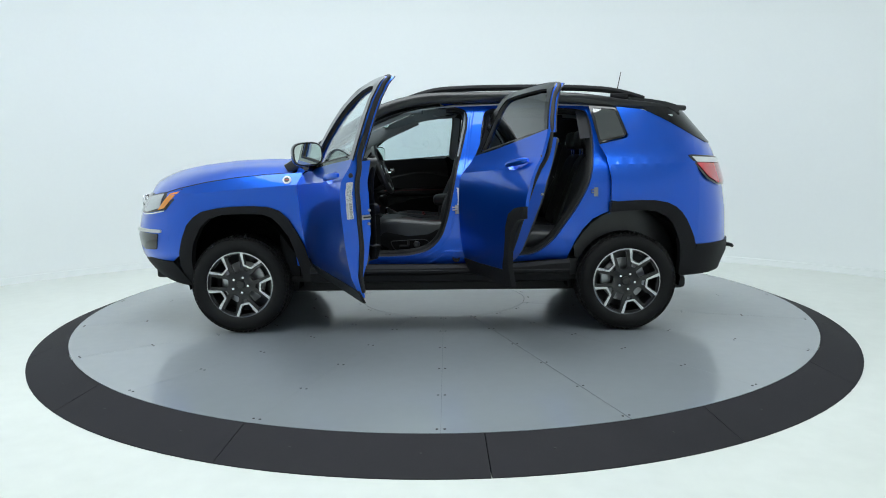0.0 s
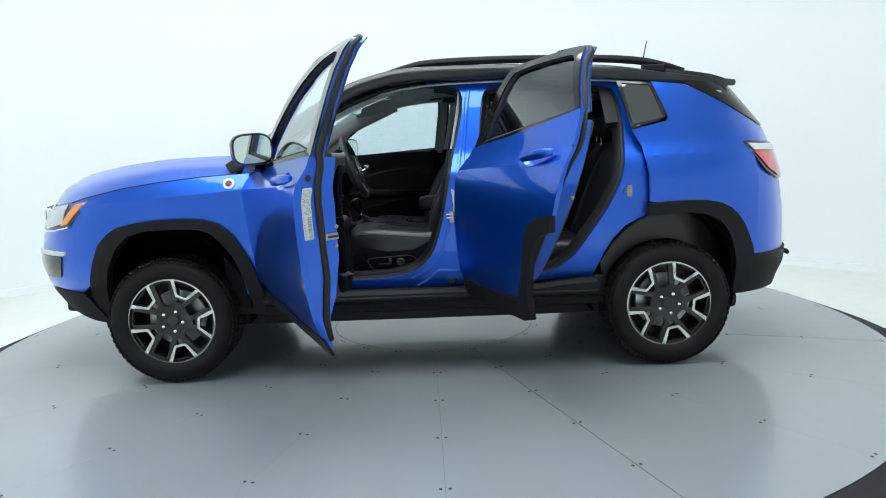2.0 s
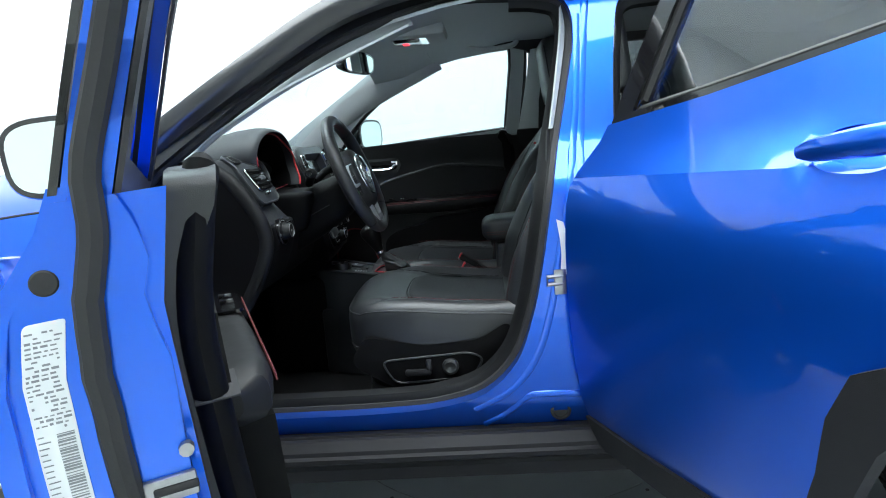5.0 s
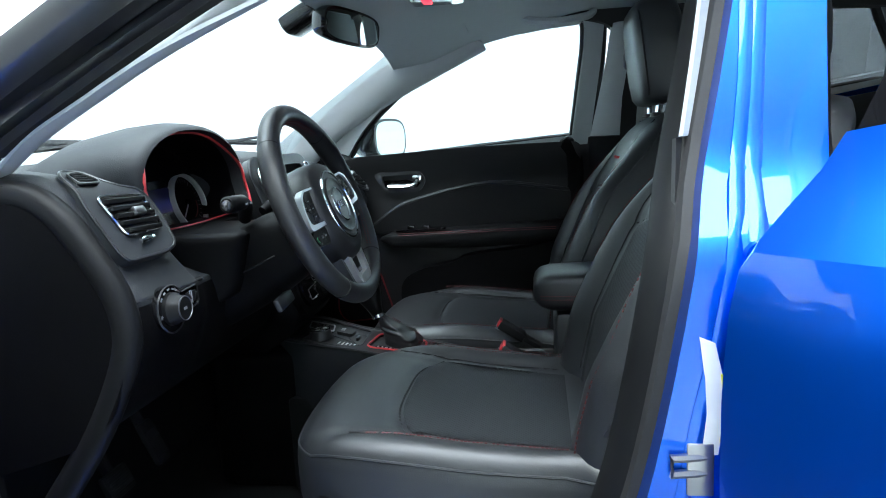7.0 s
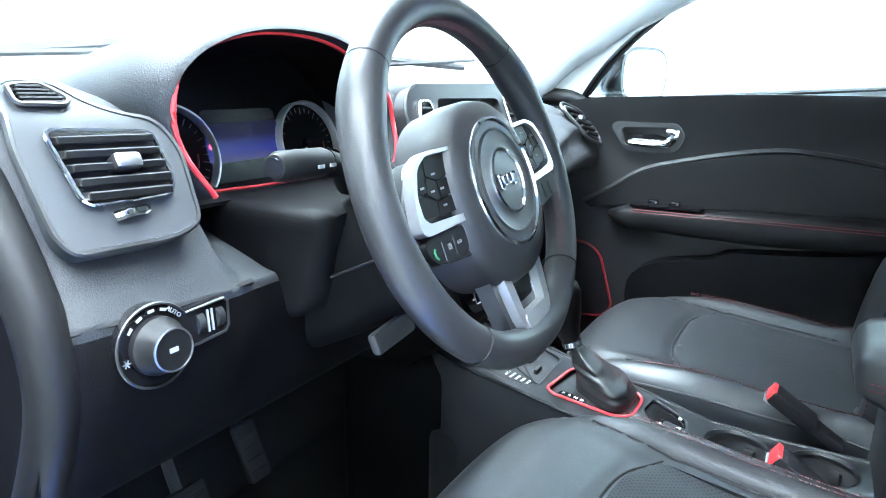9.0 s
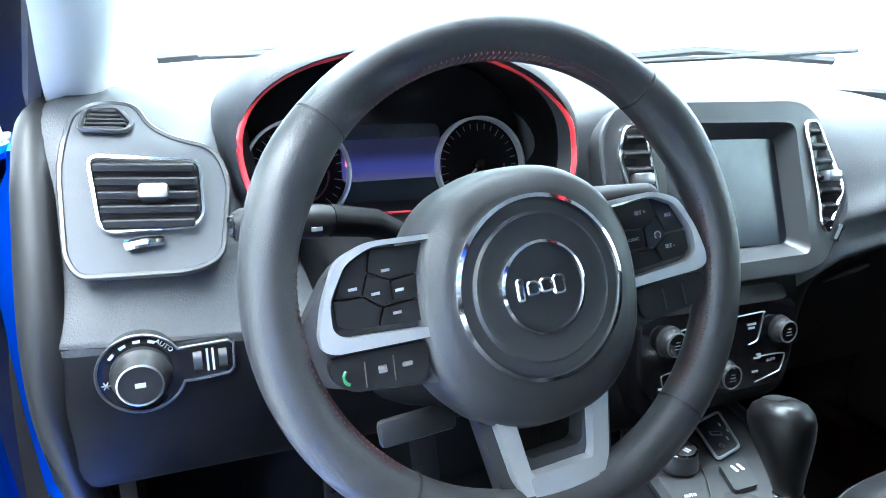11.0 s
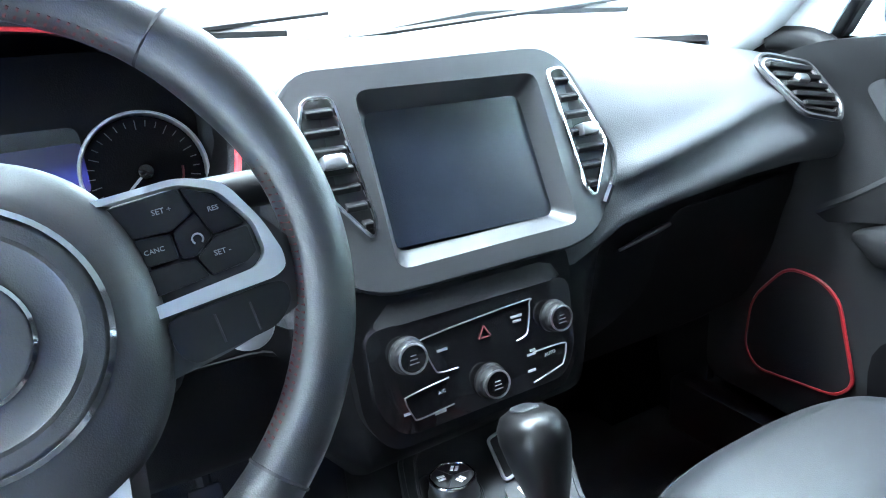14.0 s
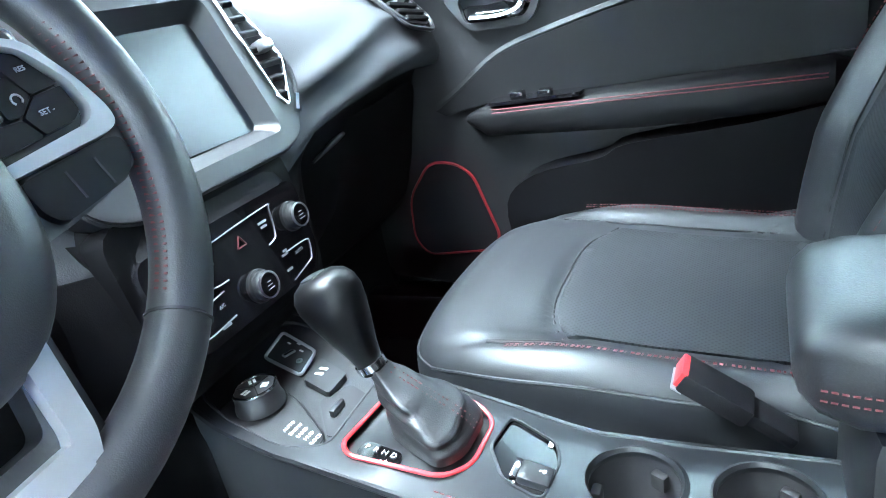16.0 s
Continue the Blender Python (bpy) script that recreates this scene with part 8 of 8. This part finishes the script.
# ---- cabin: pillar trims, belts, roof fittings ----
for s in (-1, 1):
    seal_line = curve([(-0.82, 0.725, 1.12), (-0.74, 0.72, 1.165), (-0.673, 0.712, 1.228), (-0.585, 0.700, 1.280), (-0.476, 0.690, 1.337), (-0.318, 0.660, 1.405), (-0.15, 0.622, 1.475)], 4)
    bulge = curve([(-0.84, 0.690, 1.125), (-0.745, 0.675, 1.175), (-0.655, 0.665, 1.232), (-0.56, 0.655, 1.288), (-0.445, 0.643, 1.350), (-0.30, 0.610, 1.425), (-0.14, 0.58, 1.488)], 4)
    glass_line = curve([(-0.98, 0.71, 1.155), (-0.88, 0.675, 1.212), (-0.775, 0.645, 1.279), (-0.645, 0.622, 1.360), (-0.52, 0.602, 1.437), (-0.365, 0.58, 1.533), (-0.25, 0.56, 1.565)], 4)
    rows = []
    for a, b, c in zip(seal_line, bulge, glass_line):
        rows.append([(p[0], s * p[1], p[2]) for p in ((1 - k) ** 2 * a + 2 * k * (1 - k) * (b * 1.4 - 0.2 * (a + c)) + k * k * c for k in np.linspace(0, 1, 9))])
    part("pillar_trim", solid(grid(rows), 0.006), LINER, suv, "pale grey front pillar trim")
    rows = []
    for z in np.linspace(1.19, 1.515, 9):
        xa, xb = lerp_table([(1.19, 0.180), (1.30, 0.203), (1.42, 0.226), (1.52, 0.236)], z), lerp_table([(1.19, 0.328), (1.36, 0.348), (1.52, 0.375)], z)
        rows.append([(xa + (xb - xa) * k, s * (side(0, z) - 0.085 - 0.028 * math.sin(math.pi * k) ** 0.6), z) for k in np.linspace(0, 1, 9)])
    part("pillar_trim", solid(grid(rows), 0.006), LINER, suv, "pale grey middle pillar trim")
    rows = []
    for z in np.linspace(0.40, 1.188, 14):
        xa, xb = lerp_table([(0.4, -0.15), (0.5, -0.12), (0.6, 0.035), (0.76, 0.115), (0.9, 0.142), (1.19, 0.174)], z), lerp_table([(0.4, 0.42), (0.55, 0.335), (1.0, 0.318), (1.19, 0.328)], z)
        rows.append([(xa + (xb - xa) * k, s * (min(side(0, z) - 0.092, 0.745) - 0.030 * math.sin(math.pi * k) ** 0.6), z) for k in np.linspace(0, 1, 9)])
    part("lower_pillar_trim", solid(grid(rows), 0.006), PADM, suv, "black lower pillar trim")
    part("sill_cover", box((-0.86, s * 0.695 - 0.045, 0.372), (1.0, s * 0.695 + 0.045, 0.492), 0.012), DASHL, suv, "black sill cover")
    # belt
    blt = part("seat_belt", grid([[(x - 0.022, s * y, z), (x + 0.024, s * (y + 0.004), z)] for x, y, z in ((0.30, 0.535, 1.40), (0.285, 0.565, 1.30), (0.275, 0.605, 1.1), (0.27, 0.635, 0.8), (0.27, 0.655, 0.5))]), RUBBER, suv, "black seat belt strap")
    part("belt_guide", box((0.265, s * 0.545 - 0.02, 1.375), (0.345, s * 0.545 + 0.012, 1.43), 0.012), DASHL, blt, "black belt guide")
    # rear pillar lining
    part("rear_pillar_trim", plate([(1.02, 1.30), (1.30, 1.32), (1.55, 1.34), (1.45, 1.49), (1.0, 1.50)], lambda u, v, d: (u, s * (side(1.0, v) - 0.09 - d), v), 0.01, step=0.08), DARKT, suv, "dark rear pillar trim")
    part("rear_side_trim", plate([(1.0, 0.40), (1.9, 0.40), (1.9, 1.28), (1.12, 1.28), (1.06, 1.0), (0.95, 0.80)], lambda u, v, d: (u, s * (min(side(1.0, v) - 0.10, 0.70) - 0.15 * smoothstep(1.4, 1.9, u) - d), v), 0.01, step=0.1), DASHL, suv, "black rear side lining")
    # sun visors, grab handles
    vis = []
    for x, z in ((-0.32, 1.535), (-0.31, 1.522), (-0.20, 1.532), (-0.12, 1.548), (-0.11, 1.556), (-0.2, 1.558)):
        vis.append([(x, s * y, z + 0.006 - 0.02 * abs(y - 0.15) ** 2) for y in np.linspace(0.12, 0.47, 9)])
    part("sun_visor", grid(vis, close_v=True), LINER, suv, "pale grey folded sun visor")
    if s > 0:
        part("grab_handle", tube(curve([(-0.02, 0.525, 1.548), (0.0, 0.505, 1.530), (0.08, 0.495, 1.522), (0.16, 0.505, 1.532), (0.18, 0.525, 1.550)], 4), 0.011, 8), LINER, suv, "pale grey grab handle")
# header trim over the windscreen
rows = [[screen_at(u, 0.93 + 0.0, -0.012) for u in np.linspace(-0.92, 0.92, 15)], [(-0.30 + 0.06 * u * u, u * 0.54, 1.545 - 0.04 * u ** 4) for u in np.linspace(-0.92, 0.92, 15)], [(-0.2 + 0.02 * u * u, u * 0.54, 1.545 - 0.045 * u ** 4) for u in np.linspace(-0.92, 0.92, 15)]]
part("header_trim", solid(grid(rows), 0.006), LINER, suv, "pale grey trim above the windscreen")
oh = part("overhead_console", box((-0.30, -0.105, 1.515), (-0.085, 0.105, 1.56), 0.018), LINER, suv, "pale grey overhead console")
part("reading_lamp", plate(rounded([(-0.285, -0.075), (-0.15, -0.085), (-0.15, 0.085), (-0.285, 0.075)], 0.02), lambda u, v, d: (u, v, 1.512 + d), 0.006, step=0.05), CHROME, oh, "bright reading lamp lens")
part("switch_field", box((-0.262, -0.055, 1.506), (-0.175, 0.055, 1.513), 0.003), GLOSSB, oh, "dark switch field")
part("warning_lamp", box((-0.235, -0.02, 1.503), (-0.215, 0.02, 1.507), 0.001), REDGLOW, oh, "small red light")
# rear-view mirror
mm = Matrix.Translation((-0.395, -0.05, 1.455)) @ Matrix.Rotation(radians(-14), 4, "Z") @ Matrix.Rotation(radians(8), 4, "Y")
rows = []
for x, f in ((-0.038, 0.25), (-0.034, 0.6), (-0.022, 0.88), (0.0, 1.0), (0.010, 1.0), (0.014, 0.96)):
    rows.append([mm @ Vector((x, y, z)) for y, z in ellipse(0, 0, 0.125 * f, 0.038 * f, 36, 3.4)])
rv = part("rear_view_mirror", grid(rows, close_u=True, cap=True), GLOSSB, suv, "black interior mirror")
part("mirror_glass", plate(ellipse(0, 0, 0.114, 0.031, 36, 3.4), lambda u, v, d: mm @ Vector((0.0148 - d, u, v)), 0.002, step=0.05), MIRRORM, rv, "mirror glass")
part("mirror_stem", tube([mm @ Vector((-0.03, 0, 0.0)), (-0.46, 0.0, 1.49), (-0.50, 0.0, 1.515)], 0.012, 10), GLOSSB, rv)
part("sensor_housing", box((-0.56, -0.05, 1.475), (-0.45, 0.05, 1.515), 0.012, Matrix.Translation((-0.505, 0, 1.495)) @ Matrix.Rotation(radians(-28), 4, "Y") @ Matrix.Translation((0.505, 0, -1.495))), GLOSSB, rv, "black sensor housing")

# ---- rear bench ----
bench = part("rear_bench", box((0.46, -0.62, 0.376), (1.0, 0.62, 0.55), 0.03), CARPET, suv, "black leather rear bench seat")
for yc, w in ((-0.36, 0.24), (0.0, 0.115), (0.36, 0.24)):
    out = rounded([(0.45, yc - w), (0.45, yc + w), (0.97, yc + w), (0.97, yc - w)], 0.05, 6)
    part("bench_cushion", pillow(out, (0.70, yc), lambda x, y, f, d: (x, y, 0.66 + 0.03 * (0.95 - x) - 0.04 * roll(f, 0.25) if d is None else d), [(0.95, 0.53), (1.0, 0.58)] + [(f, None) for f in (1.0, 0.98, 0.94, 0.88, 0.8, 0.6, 0.3, 0.02)]), LEATHER, bench, sharp=70)
    out = rounded([(yc - w, 0.62), (yc + w, 0.62), (yc + w * 0.97, 1.20), (yc - w * 0.97, 1.20)], 0.06, 6)
    part("bench_back", pillow(out, (yc, 0.92), lambda y, z, f, d: ((0.93 + 0.36 * (z - 0.62) + 0.05 * roll(f, 0.3)) if d is None else 0.93 + 0.36 * (z - 0.62) + d, y, z), [(0.9, 0.12), (1.0, 0.10)] + [(f, None) for f in (1.0, 0.98, 0.94, 0.88, 0.8, 0.6, 0.3, 0.02)]), LEATHER, bench, sharp=70)
    h = part("bench_headrest", box((1.11, yc - min(w, 0.12), 1.235), (1.20, yc + min(w, 0.12), 1.38), 0.035, seg=4), LEATHER, bench, "black leather rear headrest")
    for s in (-1, 1):
        part("post", tube([(1.155, yc + s * 0.05, 1.17), (1.155, yc + s * 0.05, 1.25)], 0.006, 8), CHROME, h)
